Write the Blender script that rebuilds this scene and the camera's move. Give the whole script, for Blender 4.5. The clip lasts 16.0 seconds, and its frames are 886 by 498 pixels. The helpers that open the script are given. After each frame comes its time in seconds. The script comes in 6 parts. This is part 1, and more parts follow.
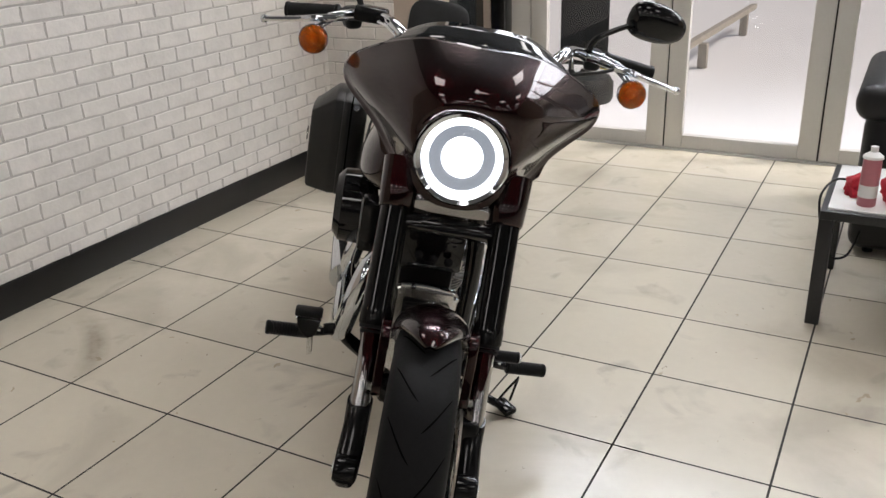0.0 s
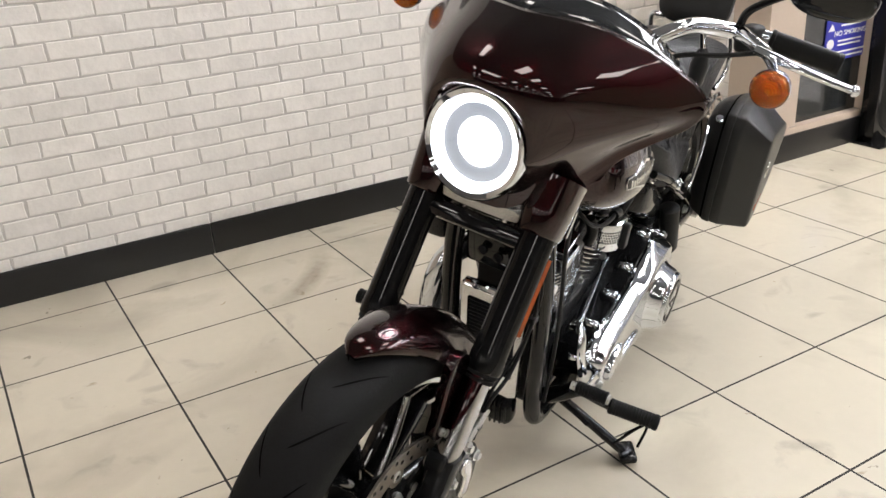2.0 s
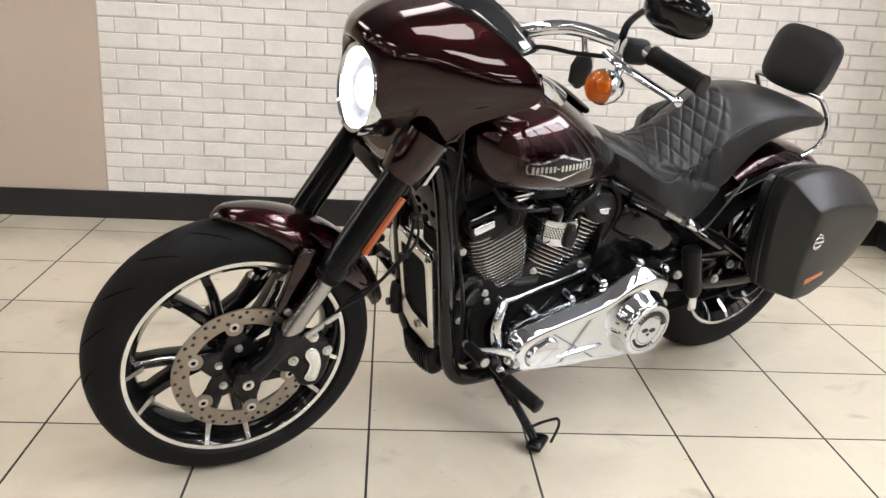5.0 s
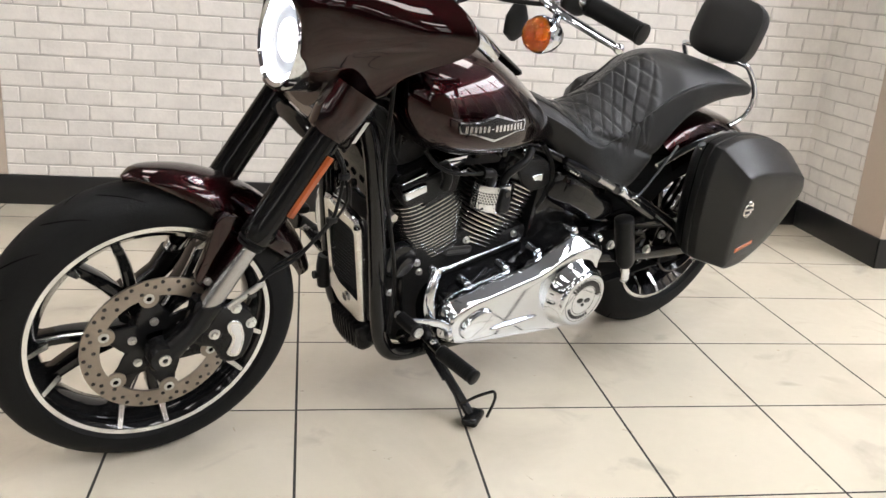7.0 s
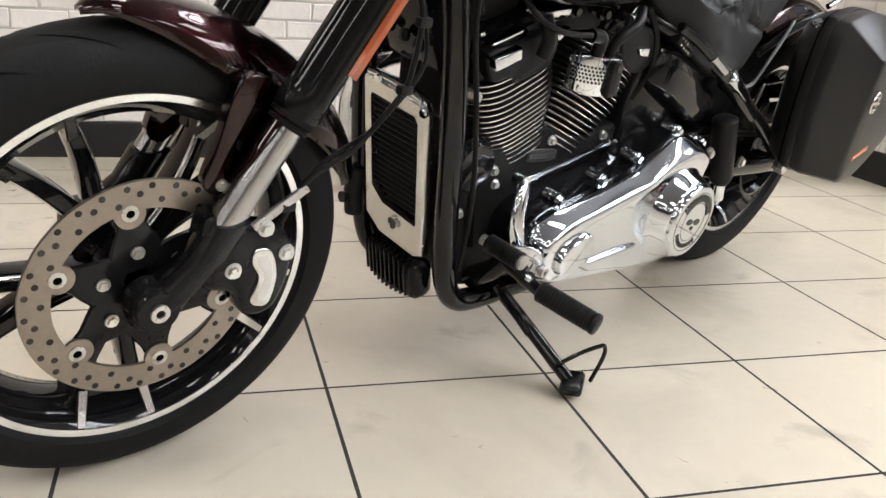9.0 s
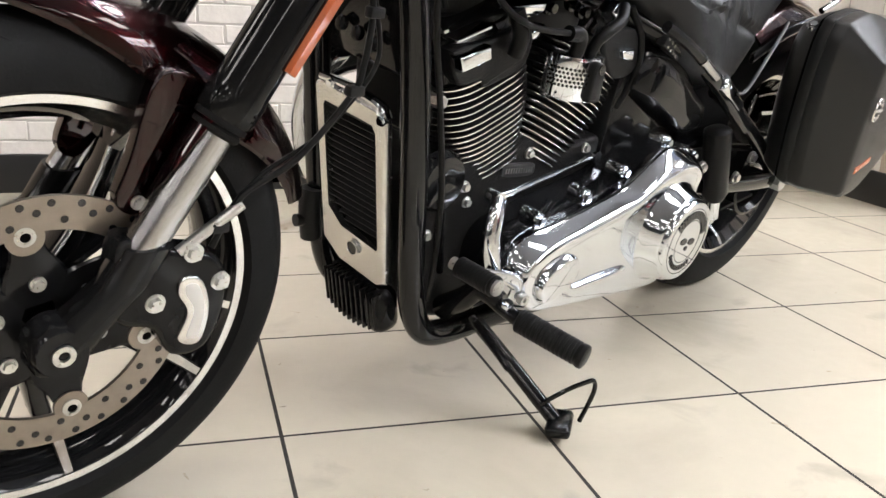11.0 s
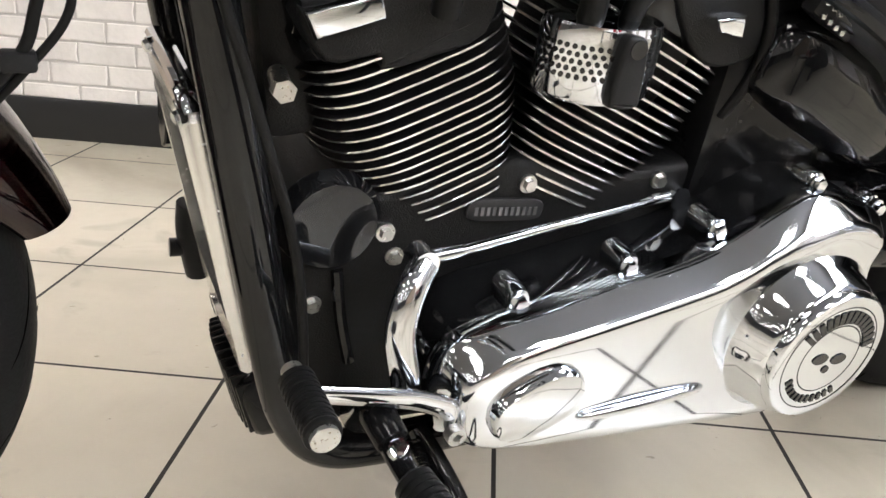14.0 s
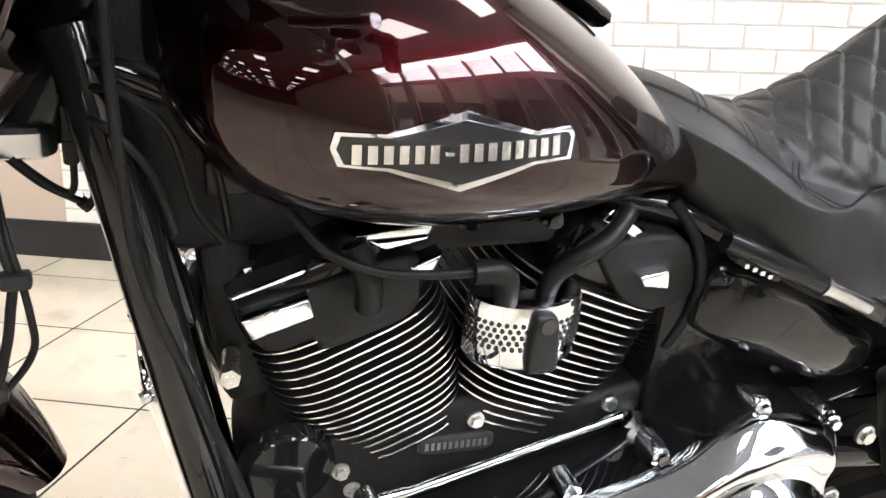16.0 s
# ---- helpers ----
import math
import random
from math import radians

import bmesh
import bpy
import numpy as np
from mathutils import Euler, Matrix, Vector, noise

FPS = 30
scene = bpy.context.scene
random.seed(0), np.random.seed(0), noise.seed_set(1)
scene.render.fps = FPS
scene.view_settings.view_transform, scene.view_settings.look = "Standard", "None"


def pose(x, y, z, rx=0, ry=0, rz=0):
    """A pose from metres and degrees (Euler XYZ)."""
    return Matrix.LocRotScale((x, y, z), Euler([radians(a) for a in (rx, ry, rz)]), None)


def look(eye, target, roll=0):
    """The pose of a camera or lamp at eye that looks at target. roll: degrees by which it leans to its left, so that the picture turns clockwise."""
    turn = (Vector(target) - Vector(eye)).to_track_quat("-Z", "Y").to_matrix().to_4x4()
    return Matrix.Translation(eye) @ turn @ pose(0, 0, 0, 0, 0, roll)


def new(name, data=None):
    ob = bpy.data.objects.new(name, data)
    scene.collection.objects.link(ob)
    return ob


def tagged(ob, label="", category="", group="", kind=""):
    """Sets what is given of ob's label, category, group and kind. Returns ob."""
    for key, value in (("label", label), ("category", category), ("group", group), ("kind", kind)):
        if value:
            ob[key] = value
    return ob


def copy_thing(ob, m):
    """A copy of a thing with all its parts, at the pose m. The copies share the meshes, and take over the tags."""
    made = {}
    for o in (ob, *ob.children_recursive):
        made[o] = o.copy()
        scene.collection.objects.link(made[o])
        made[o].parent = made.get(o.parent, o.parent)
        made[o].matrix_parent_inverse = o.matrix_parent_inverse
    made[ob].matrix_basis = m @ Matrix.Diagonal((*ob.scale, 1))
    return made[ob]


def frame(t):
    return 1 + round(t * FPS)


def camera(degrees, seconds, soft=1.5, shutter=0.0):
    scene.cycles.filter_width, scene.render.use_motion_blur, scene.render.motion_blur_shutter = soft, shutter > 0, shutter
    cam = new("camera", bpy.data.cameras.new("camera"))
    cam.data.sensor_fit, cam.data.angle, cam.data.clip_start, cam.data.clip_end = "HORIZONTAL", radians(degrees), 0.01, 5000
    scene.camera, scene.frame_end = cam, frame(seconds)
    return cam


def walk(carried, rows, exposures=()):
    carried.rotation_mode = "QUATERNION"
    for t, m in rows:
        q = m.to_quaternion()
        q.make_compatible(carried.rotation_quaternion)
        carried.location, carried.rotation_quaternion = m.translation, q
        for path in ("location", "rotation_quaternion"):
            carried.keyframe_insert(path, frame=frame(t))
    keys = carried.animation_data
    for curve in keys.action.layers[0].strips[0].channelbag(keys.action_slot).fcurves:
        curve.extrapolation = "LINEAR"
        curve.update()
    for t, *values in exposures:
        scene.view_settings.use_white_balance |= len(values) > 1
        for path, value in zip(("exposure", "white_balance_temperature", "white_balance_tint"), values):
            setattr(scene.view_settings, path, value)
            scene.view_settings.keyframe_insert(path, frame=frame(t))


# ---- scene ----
cam = camera(54.0, 16.0)
PATH = [
    (0, (0.939, -2.304, 1.379), (0.059, -0.68, 0.613), -1.9),
    (0.5, (1.003, -2.146, 1.352), (-0.099, -0.643, 0.625), -1.5),
    (1, (1.169, -1.99, 1.305), (-0.151, -0.68, 0.569), -0.9),
    (1.5, (1.323, -1.787, 1.274), (-0.18, -0.712, 0.509), -1.2),
    (2, (1.341, -1.568, 1.285), (-0.255, -0.654, 0.5), -3.4),
    (2.5, (1.467, -1.435, 1.26), (-0.234, -0.676, 0.532), -4.5),
    (3, (1.663, -1.278, 1.238), (-0.112, -0.716, 0.506), -5.6),
    (3.5, (1.737, -1.093, 1.199), (-0.076, -0.658, 0.477), -3.8),
    (4, (1.765, -0.919, 1.196), (-0.101, -0.598, 0.55), 0.3),
    (4.5, (1.814, -0.797, 1.137), (-0.085, -0.623, 0.535), 2.7),
    (5, (1.968, -0.782, 1.126), (0.07, -0.643, 0.512), 3.3),
    (5.2, (2.071, -0.777, 1.149), (0.173, -0.574, 0.551), 2.6),
    (7.5, (1.762, -0.818, 0.958), (-0.108, -0.451, 0.353), 4.1),
    (8, (1.577, -0.935, 0.87), (-0.271, -0.469, 0.262), 3.3),
    (8.5, (1.418, -1.003, 0.759), (-0.406, -0.481, 0.127), 3.9),
    (10.8, (1.23, -0.987, 0.639), (-0.6, -0.393, 0.091), 2.8),
    (11, (1.2, -0.929, 0.636), (-0.641, -0.362, 0.098), 2.7),
    (11.5, (1.116, -0.754, 0.635), (-0.759, -0.34, 0.076), 3.3),
    (12, (0.97, -0.677, 0.588), (-0.909, -0.323, 0.002), 4.1),
    (12.5, (0.881, -0.638, 0.57), (-0.985, -0.315, -0.072), 4.9),
    (13, (0.807, -0.568, 0.573), (-1.063, -0.362, -0.108), 5.0),
    (13.5, (0.73, -0.484, 0.583), (-1.147, -0.473, -0.109), 4.8),
    (14, (0.729, -0.448, 0.62), (-1.161, -0.521, -0.029), 4.2),
    (14.5, (0.757, -0.437, 0.68), (-1.154, -0.51, 0.094), 3.5),
    (15, (0.775, -0.427, 0.737), (-1.139, -0.512, 0.163), 3.3),
    (15.5, (0.773, -0.39, 0.79), (-1.142, -0.547, 0.235), 2.7),
    (16, (0.741, -0.308, 0.823), (-1.161, -0.622, 0.292), 1.3),
]
walk(cam, [(t, look(eye, target, roll)) for t, eye, target, roll in PATH], exposures=[(0, -0.99, 6530, 13.5), (0.5, -1.07, 6530, 13.5), (1, -1.07, 6580, 13.5), (1.5, -0.63, 6730, 13.5), (2.5, -0.46, 6680, 13.5), (5, -0.29, 6680, 13.5), (8, -0.31, 6580, 13.5), (11, -0.11, 6580, 13.5), (12.5, -0.06, 6580, 13.5), (13.5, -0.18, 6580, 13.5), (14.5, 0.14, 6580, 13.5), (16, 0.44, 6530, 13.5)])

# ---- world and light ----
world = bpy.data.worlds.new("overcast_sky")
scene.world = world
world.use_nodes = True
wn = world.node_tree.nodes
sky = wn.new("ShaderNodeTexSky")
sky.sky_type = "NISHITA"
sky.sun_disc = False
sky.sun_elevation = radians(40)
sky.sun_rotation = radians(60)
sky.dust_density = 8.0
world.node_tree.links.new(sky.outputs[0], wn["Background"].inputs[0])
wn["Background"].inputs[1].default_value = 0.15
sun = new("sun", bpy.data.lights.new("sun", "SUN"))
sun.data.energy, sun.data.angle, sun.data.color = 5.0, radians(12), (1.0, 0.96, 0.9)
sun.matrix_world = look((8, 3, 10), (0, 0, 0))
scene.view_settings.exposure = 0.0
# sky light in the fanlights over the glazed doors
shop = new("fanlight_daylight", bpy.data.lights.new("fanlight_daylight", "AREA"))
shop.data.shape, shop.data.size, shop.data.size_y, shop.data.energy, shop.data.color = "RECTANGLE", 4.7, 0.8, 275.0, (0.89, 0.945, 1.0)
shop.matrix_world = look((1.4, 2.56, 2.58), (1.4, 0.3, 0.6))

# ---- materials ----


def mat(name, color=(0.5, 0.5, 0.5), rough=0.5, metal=0.0, coat=0.0, grain=0.0, scale=40.0, bump=0.0, spread=0.0, stain=0.0, stain_scale=3.0, rough_var=0.0, emit=None, power=0.0, spec=0.5, placed=False):
    """A principled material with fine grain, wide stains, relief and an uneven gloss."""
    m = bpy.data.materials.new(name)
    m.use_nodes = True
    nt = m.node_tree
    b = nt.nodes["Principled BSDF"]
    b.inputs["Base Color"].default_value = (*color, 1)
    b.inputs["Roughness"].default_value = rough
    b.inputs["Metallic"].default_value = metal
    b.inputs["Coat Weight"].default_value = coat
    b.inputs["Coat Roughness"].default_value = 0.03
    b.inputs["Specular IOR Level"].default_value = spec
    co = nt.nodes.new("ShaderNodeTexCoord")
    coords = nt.nodes.new("ShaderNodeNewGeometry").outputs["Position"] if placed else co.outputs["Object"]
    fine = nt.nodes.new("ShaderNodeTexNoise")
    fine.inputs["Scale"].default_value, fine.inputs["Detail"].default_value = scale, 6
    nt.links.new(coords, fine.inputs["Vector"])
    if grain or stain or spread:
        wide = nt.nodes.new("ShaderNodeTexNoise")
        wide.inputs["Scale"].default_value, wide.inputs["Detail"].default_value = stain_scale, 5
        nt.links.new(coords, wide.inputs["Vector"])
        info = nt.nodes.new("ShaderNodeObjectInfo")
        total = None
        for socket, amount in ((fine.outputs["Fac"], grain), (wide.outputs["Fac"], stain), (info.outputs["Random"], spread)):
            k = nt.nodes.new("ShaderNodeMath")
            k.operation = "MULTIPLY_ADD"
            nt.links.new(socket, k.inputs[0])
            k.inputs[1].default_value = 2 * amount
            if total is None:
                k.inputs[2].default_value = 1 - grain - stain - spread
            else:
                nt.links.new(total, k.inputs[2])
            total = k.outputs[0]
        mix = nt.nodes.new("ShaderNodeVectorMath")
        mix.operation = "SCALE"
        mix.inputs[0].default_value = color
        nt.links.new(total, mix.inputs["Scale"])
        nt.links.new(mix.outputs[0], b.inputs["Base Color"])
    if rough_var:
        r = nt.nodes.new("ShaderNodeMapRange")
        r.inputs["To Min"].default_value, r.inputs["To Max"].default_value = max(0.02, rough - rough_var), rough + rough_var
        nt.links.new(fine.outputs["Fac"], r.inputs["Value"])
        nt.links.new(r.outputs[0], b.inputs["Roughness"])
    if bump:
        bp = nt.nodes.new("ShaderNodeBump")
        bp.inputs["Strength"].default_value, bp.inputs["Distance"].default_value = bump, 0.002
        nt.links.new(fine.outputs["Fac"], bp.inputs["Height"])
        nt.links.new(bp.outputs[0], b.inputs["Normal"])
    if emit:
        b.inputs["Emission Color"].default_value = (*emit, 1)
        b.inputs["Emission Strength"].default_value = power
    return m


BURGUNDY = mat("burgundy_metallic_paint", (0.0135, 0.0011, 0.0016), 0.27, 1.0, 1.0, grain=0.15, scale=900, spec=0.1)
BURGUNDY.node_tree.nodes["Principled BSDF"].inputs["Coat IOR"].default_value = 1.45
BURGUNDY.node_tree.nodes["Principled BSDF"].inputs["Coat Roughness"].default_value = 0.015
CHROME = mat("chrome", (0.69, 0.72, 0.76), 0.06, 1.0, rough_var=0.03, scale=60)
SLIDER = mat("worn_fork_chrome", (0.4, 0.4, 0.4), 0.2, 1.0, rough_var=0.1, scale=90, grain=0.15)
SILVER = mat("machined_aluminium", (0.72, 0.72, 0.71), 0.24, 1.0, rough_var=0.08, scale=200)
STEEL = mat("brushed_brake_steel", (0.27, 0.235, 0.20), 0.38, 1.0, grain=0.15, scale=120, rough_var=0.1)
ZINC = mat("zinc_bolt", (0.55, 0.55, 0.53), 0.3, 1.0, rough_var=0.1, scale=300)
GLOSS = mat("gloss_black_paint", (0.0062, 0.0065, 0.007), 0.05, 0.0, 0.0, rough_var=0.03, scale=30, spec=0.34)
SATIN = mat("satin_black_metal", (0.0068, 0.007, 0.0075), 0.13, 0.0, 0.0, grain=0.1, scale=120, rough_var=0.05, spec=0.2)
WRINKLE = mat("wrinkle_black_engine_coat", (0.0050, 0.0052, 0.0056), 0.42, 0.0, 0.0, grain=0.2, scale=700, bump=0.1, rough_var=0.08, spec=0.12)
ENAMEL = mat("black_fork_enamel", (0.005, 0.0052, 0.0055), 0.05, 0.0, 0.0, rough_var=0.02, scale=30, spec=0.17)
MATT = mat("matt_black_plastic", (0.0125, 0.0128, 0.0135), 0.45, 0.0, 0.0, grain=0.2, scale=500, bump=0.15, rough_var=0.1, spec=0.18)
WRINKLE = mat("wrinkle_black_coating", (0.007, 0.007, 0.0073), 0.38, 0.0, 0.0, grain=0.2, scale=700, bump=0.5, rough_var=0.1, spec=0.2)
RUBBER = mat("tyre_rubber", (0.0095, 0.0097, 0.010), 0.62, grain=0.2, scale=250, bump=0.25, stain=0.2, stain_scale=9, rough_var=0.12, spec=0.08)
GRIP = mat("grip_rubber", (0.0062, 0.0064, 0.0066), 0.4, grain=0.2, scale=400, bump=0.2, spec=0.16)
LEATHER = mat("black_vinyl", (0.006, 0.0064, 0.0068), 0.36, grain=0.2, scale=900, bump=0.35, rough_var=0.08, spec=0.36)
PADMARK = mat("worn_pad_marking", (0.2, 0.2, 0.2), 0.45, 0.8, grain=0.2, scale=300)
PAD = mat("dark_cast_pad", (0.05, 0.05, 0.052), 0.4, 0.6, grain=0.2, scale=300)
THREAD = mat("black_thread", (0.012, 0.012, 0.012), 0.8, spec=0.1)
BAG = mat("saddlebag_plastic", (0.0065, 0.0068, 0.0072), 0.36, grain=0.15, scale=800, bump=0.25, rough_var=0.06, spec=0.45)
AMBER = mat("amber_lens", (1.0, 0.33, 0.008), 0.12, 0.0, 0.6, grain=0.3, scale=70)
AMBER.node_tree.nodes["Principled BSDF"].inputs["Transmission Weight"].default_value = 0.85
AMBER.node_tree.nodes["Principled BSDF"].inputs["IOR"].default_value = 1.15
REFLECT = mat("orange_reflector", (0.36, 0.075, 0.012), 0.35, 0.0, 0.2, grain=0.35, scale=600, stain=0.2, stain_scale=15)
RED = mat("red_reflector", (0.45, 0.10, 0.03), 0.25, 0.0, 0.5, grain=0.25, scale=500)
LAMP = mat("headlamp_led", (0.9, 0.9, 0.9), 0.2, emit=(0.92, 0.96, 1.0), power=150.0)
# dark bowl with added emission in place of the LED light it would reflect
LAMP_SOFT = mat("self_lit_headlamp_bowl", (0.012, 0.013, 0.015), 0.5, 0.0, emit=(0.8, 0.9, 1.0), power=0.75, spec=0.1)
SCREEN = mat("smoked_windscreen", (0.02, 0.022, 0.024), 0.05, 0.0, 0.5)
WHITE = mat("white_enamel", (0.8, 0.8, 0.78), 0.35)
# near-black that paints the shade in tread grooves, button holes and the lid seam
GAP_SHADE = mat("gap_shade_black", (0.003, 0.003, 0.003), 0.95, spec=0.0)
# real black enamel, and the painted shade of drilled and punched holes
PRINT_HOLE_BLACK = mat("black_enamel_and_hole_shade", (0.01, 0.01, 0.011), 0.25)
TILE = mat("cream_floor_tile", (0.64, 0.586, 0.474), 0.2, 0.0, 0.1, grain=0.03, scale=30, stain=0.1, stain_scale=2.5, spread=0.05, rough_var=0.08, placed=True, spec=0.85)


def smudge(m, layers):
    """Adds dirt: noise patches past a threshold, each (scale, detail, from, to, colour, strength)."""
    nt = m.node_tree
    b = nt.nodes["Principled BSDF"]
    pos = nt.nodes.new("ShaderNodeNewGeometry").outputs["Position"]
    link = b.inputs["Base Color"].links[0].from_socket
    for scale, detail, lo, hi, color, k in layers:
        n = nt.nodes.new("ShaderNodeTexNoise")
        n.inputs["Scale"].default_value, n.inputs["Detail"].default_value, n.inputs["Distortion"].default_value = scale, detail, 0.8
        nt.links.new(pos, n.inputs["Vector"])
        r = nt.nodes.new("ShaderNodeMapRange")
        r.inputs["From Min"].default_value, r.inputs["From Max"].default_value, r.inputs["To Max"].default_value = lo, hi, k
        nt.links.new(n.outputs["Fac"], r.inputs["Value"])
        mx = nt.nodes.new("ShaderNodeMix")
        mx.data_type = "RGBA"
        mx.inputs["B"].default_value = (*color, 1)
        nt.links.new(r.outputs[0], mx.inputs["Factor"])
        nt.links.new(link, mx.inputs["A"])
        link = mx.outputs["Result"]
    nt.links.new(link, b.inputs["Base Color"])


def arc_mark(m, centre, radius, width, middle, reach, color, k):
    """Adds one curved scuff: a broken ring about a centre, kept to within reach of a middle point."""
    nt = m.node_tree
    b = nt.nodes["Principled BSDF"]
    pos = nt.nodes.new("ShaderNodeNewGeometry").outputs["Position"]
    masks = []
    for place, target, soft in ((centre, radius, width), (middle, 0.0, reach)):
        d = nt.nodes.new("ShaderNodeVectorMath")
        d.operation = "DISTANCE"
        d.inputs[1].default_value = place
        nt.links.new(pos, d.inputs[0])
        o = nt.nodes.new("ShaderNodeMath")
        o.operation = "SUBTRACT"
        o.inputs[1].default_value = target
        nt.links.new(d.outputs["Value"], o.inputs[0])
        a = nt.nodes.new("ShaderNodeMath")
        a.operation = "ABSOLUTE"
        nt.links.new(o.outputs[0], a.inputs[0])
        r = nt.nodes.new("ShaderNodeMapRange")
        r.inputs["From Min"].default_value, r.inputs["From Max"].default_value = soft, soft * 0.2
        nt.links.new(a.outputs[0], r.inputs["Value"])
        masks.append(r.outputs[0])
    n = nt.nodes.new("ShaderNodeTexNoise")
    n.inputs["Scale"].default_value, n.inputs["Detail"].default_value = 22, 6
    nt.links.new(pos, n.inputs["Vector"])
    x = nt.nodes.new("ShaderNodeMath")
    x.operation = "MULTIPLY"
    nt.links.new(masks[0], x.inputs[0])
    nt.links.new(masks[1], x.inputs[1])
    y = nt.nodes.new("ShaderNodeMath")
    y.operation = "MULTIPLY"
    nt.links.new(x.outputs[0], y.inputs[0])
    nt.links.new(n.outputs["Fac"], y.inputs[1])
    z = nt.nodes.new("ShaderNodeMath")
    z.operation = "MULTIPLY"
    z.inputs[1].default_value = k
    nt.links.new(y.outputs[0], z.inputs[0])
    mx = nt.nodes.new("ShaderNodeMix")
    mx.data_type = "RGBA"
    mx.inputs["B"].default_value = (*color, 1)
    nt.links.new(z.outputs[0], mx.inputs["Factor"])
    nt.links.new(b.inputs["Base Color"].links[0].from_socket, mx.inputs["A"])
    nt.links.new(mx.outputs["Result"], b.inputs["Base Color"])


smudge(TILE, ((1.7, 8, 0.50, 0.72, (0.38, 0.34, 0.27), 0.6), (5.5, 9, 0.60, 0.74, (0.30, 0.27, 0.23), 0.4), (30, 3, 0.735, 0.77, (0.12, 0.10, 0.08), 0.6), (13, 4, 0.715, 0.745, (0.28, 0.20, 0.11), 0.5)))
arc_mark(TILE, (-1.768, -1.056, 0.0), 0.641, 0.055, (-1.35, -0.58, 0.0), 0.30, (0.22, 0.17, 0.11), 0.9)
GROUT = mat("dark_grout", (0.022, 0.019, 0.016), 0.85, grain=0.3, scale=60, bump=0.4)
BRICK = mat("white_painted_brick", (0.70, 0.67, 0.63), 0.72, grain=0.06, scale=60, bump=0.6, spread=0.06, stain=0.14, stain_scale=13, placed=True)
MORTAR = mat("grey_painted_mortar", (0.50, 0.475, 0.445), 0.85, grain=0.12, scale=80, bump=0.5, stain=0.1)
BEIGE = mat("beige_wall_paint", (0.46, 0.38, 0.31), 0.65, grain=0.03, scale=90, bump=0.1, stain=0.04, stain_scale=1.5)
SKIRT = mat("black_skirting", (0.007, 0.007, 0.0075), 0.34, grain=0.2, scale=40, stain=0.2, rough_var=0.1)
CEIL = mat("grey_ceiling", (0.16, 0.16, 0.165), 0.85, grain=0.04, scale=60, bump=0.1)
PANEL = mat("ceiling_light_diffuser", (0.9, 0.9, 0.9), 0.5, emit=(1.0, 0.975, 0.94), power=16.5)
ALU = mat("grey_white_door_frame", (0.56, 0.55, 0.52), 0.4, grain=0.04, scale=70, stain=0.06, rough_var=0.08)
DARKGLASS = mat("dark_window_glass", (0.018, 0.02, 0.021), 0.12, 0.0, 0.2)
SIGN = mat("blue_sign", (0.03, 0.035, 0.35), 0.4)
PAVE = mat("wet_grey_paving", (0.80, 0.80, 0.81), 0.4, grain=0.05, scale=8, stain=0.08, stain_scale=0.8, bump=0.03, rough_var=0.1)
RENDERED = mat("outside_render", (0.72, 0.70, 0.67), 0.8, grain=0.1, scale=10, stain=0.1)
TIMBER = mat("weathered_timber", (0.34, 0.31, 0.27), 0.7, grain=0.25, scale=30, bump=0.3)
TABLEBLACK = mat("black_table_lacquer", (0.012, 0.012, 0.013), 0.4, grain=0.2, scale=80)
REDCLOTH = mat("red_cloth", (0.42, 0.015, 0.03), 0.9, grain=0.3, scale=120, bump=0.5)
YELLOW = mat("yellow_plastic", (0.6, 0.45, 0.03), 0.4, grain=0.1)
PINK = mat("can_print", (0.45, 0.16, 0.19), 0.3, stain=0.2)
GREYPLASTIC = mat("grey_plastic", (0.16, 0.17, 0.18), 0.45, grain=0.1)
GLASS = bpy.data.materials.new("window_glass")
GLASS.use_nodes = True
gb = GLASS.node_tree.nodes["Principled BSDF"]
gb.inputs["Transmission Weight"].default_value = 1.0
gb.inputs["Roughness"].default_value = 0.0
gb.inputs["IOR"].default_value = 1.45

# ---- mesh helpers ----


def part(name, bm, material, parent=None, label="", smooth=True):
    """Links a bmesh as one mesh object under a thing or a part."""
    me = bpy.data.meshes.new(name)
    bmesh.ops.recalc_face_normals(bm, faces=bm.faces)
    bm.to_mesh(me)
    bm.free()
    me.materials.append(material)
    if smooth:
        me.shade_smooth()
        me.set_sharp_from_angle(angle=radians(38))
    ob = new(name, me)
    if parent:
        ob.parent = parent
    if label:
        ob["label"] = label
    return ob


def thing(name, label, category, m=None, group=""):
    ob = new(name)
    ob.empty_display_size = 0.1
    if m:
        ob.matrix_world = m
    return tagged(ob, label, category, group)


def box(bm, c, s, bevel=0.0, m=None, seg=2):
    r = bmesh.ops.create_cube(bm, size=1.0)
    vs = r["verts"]
    bmesh.ops.scale(bm, vec=s, verts=vs)
    if bevel:
        es = list({e for v in vs for e in v.link_edges})
        r = bmesh.ops.bevel(bm, geom=es, offset=bevel, segments=seg, affect="EDGES", profile=0.5)
        vs = list({v for f in r["faces"] for v in f.verts} | {v for v in vs if v.is_valid})
    if m:
        bmesh.ops.transform(bm, matrix=m, verts=vs)
    bmesh.ops.translate(bm, vec=c, verts=vs)
    return vs


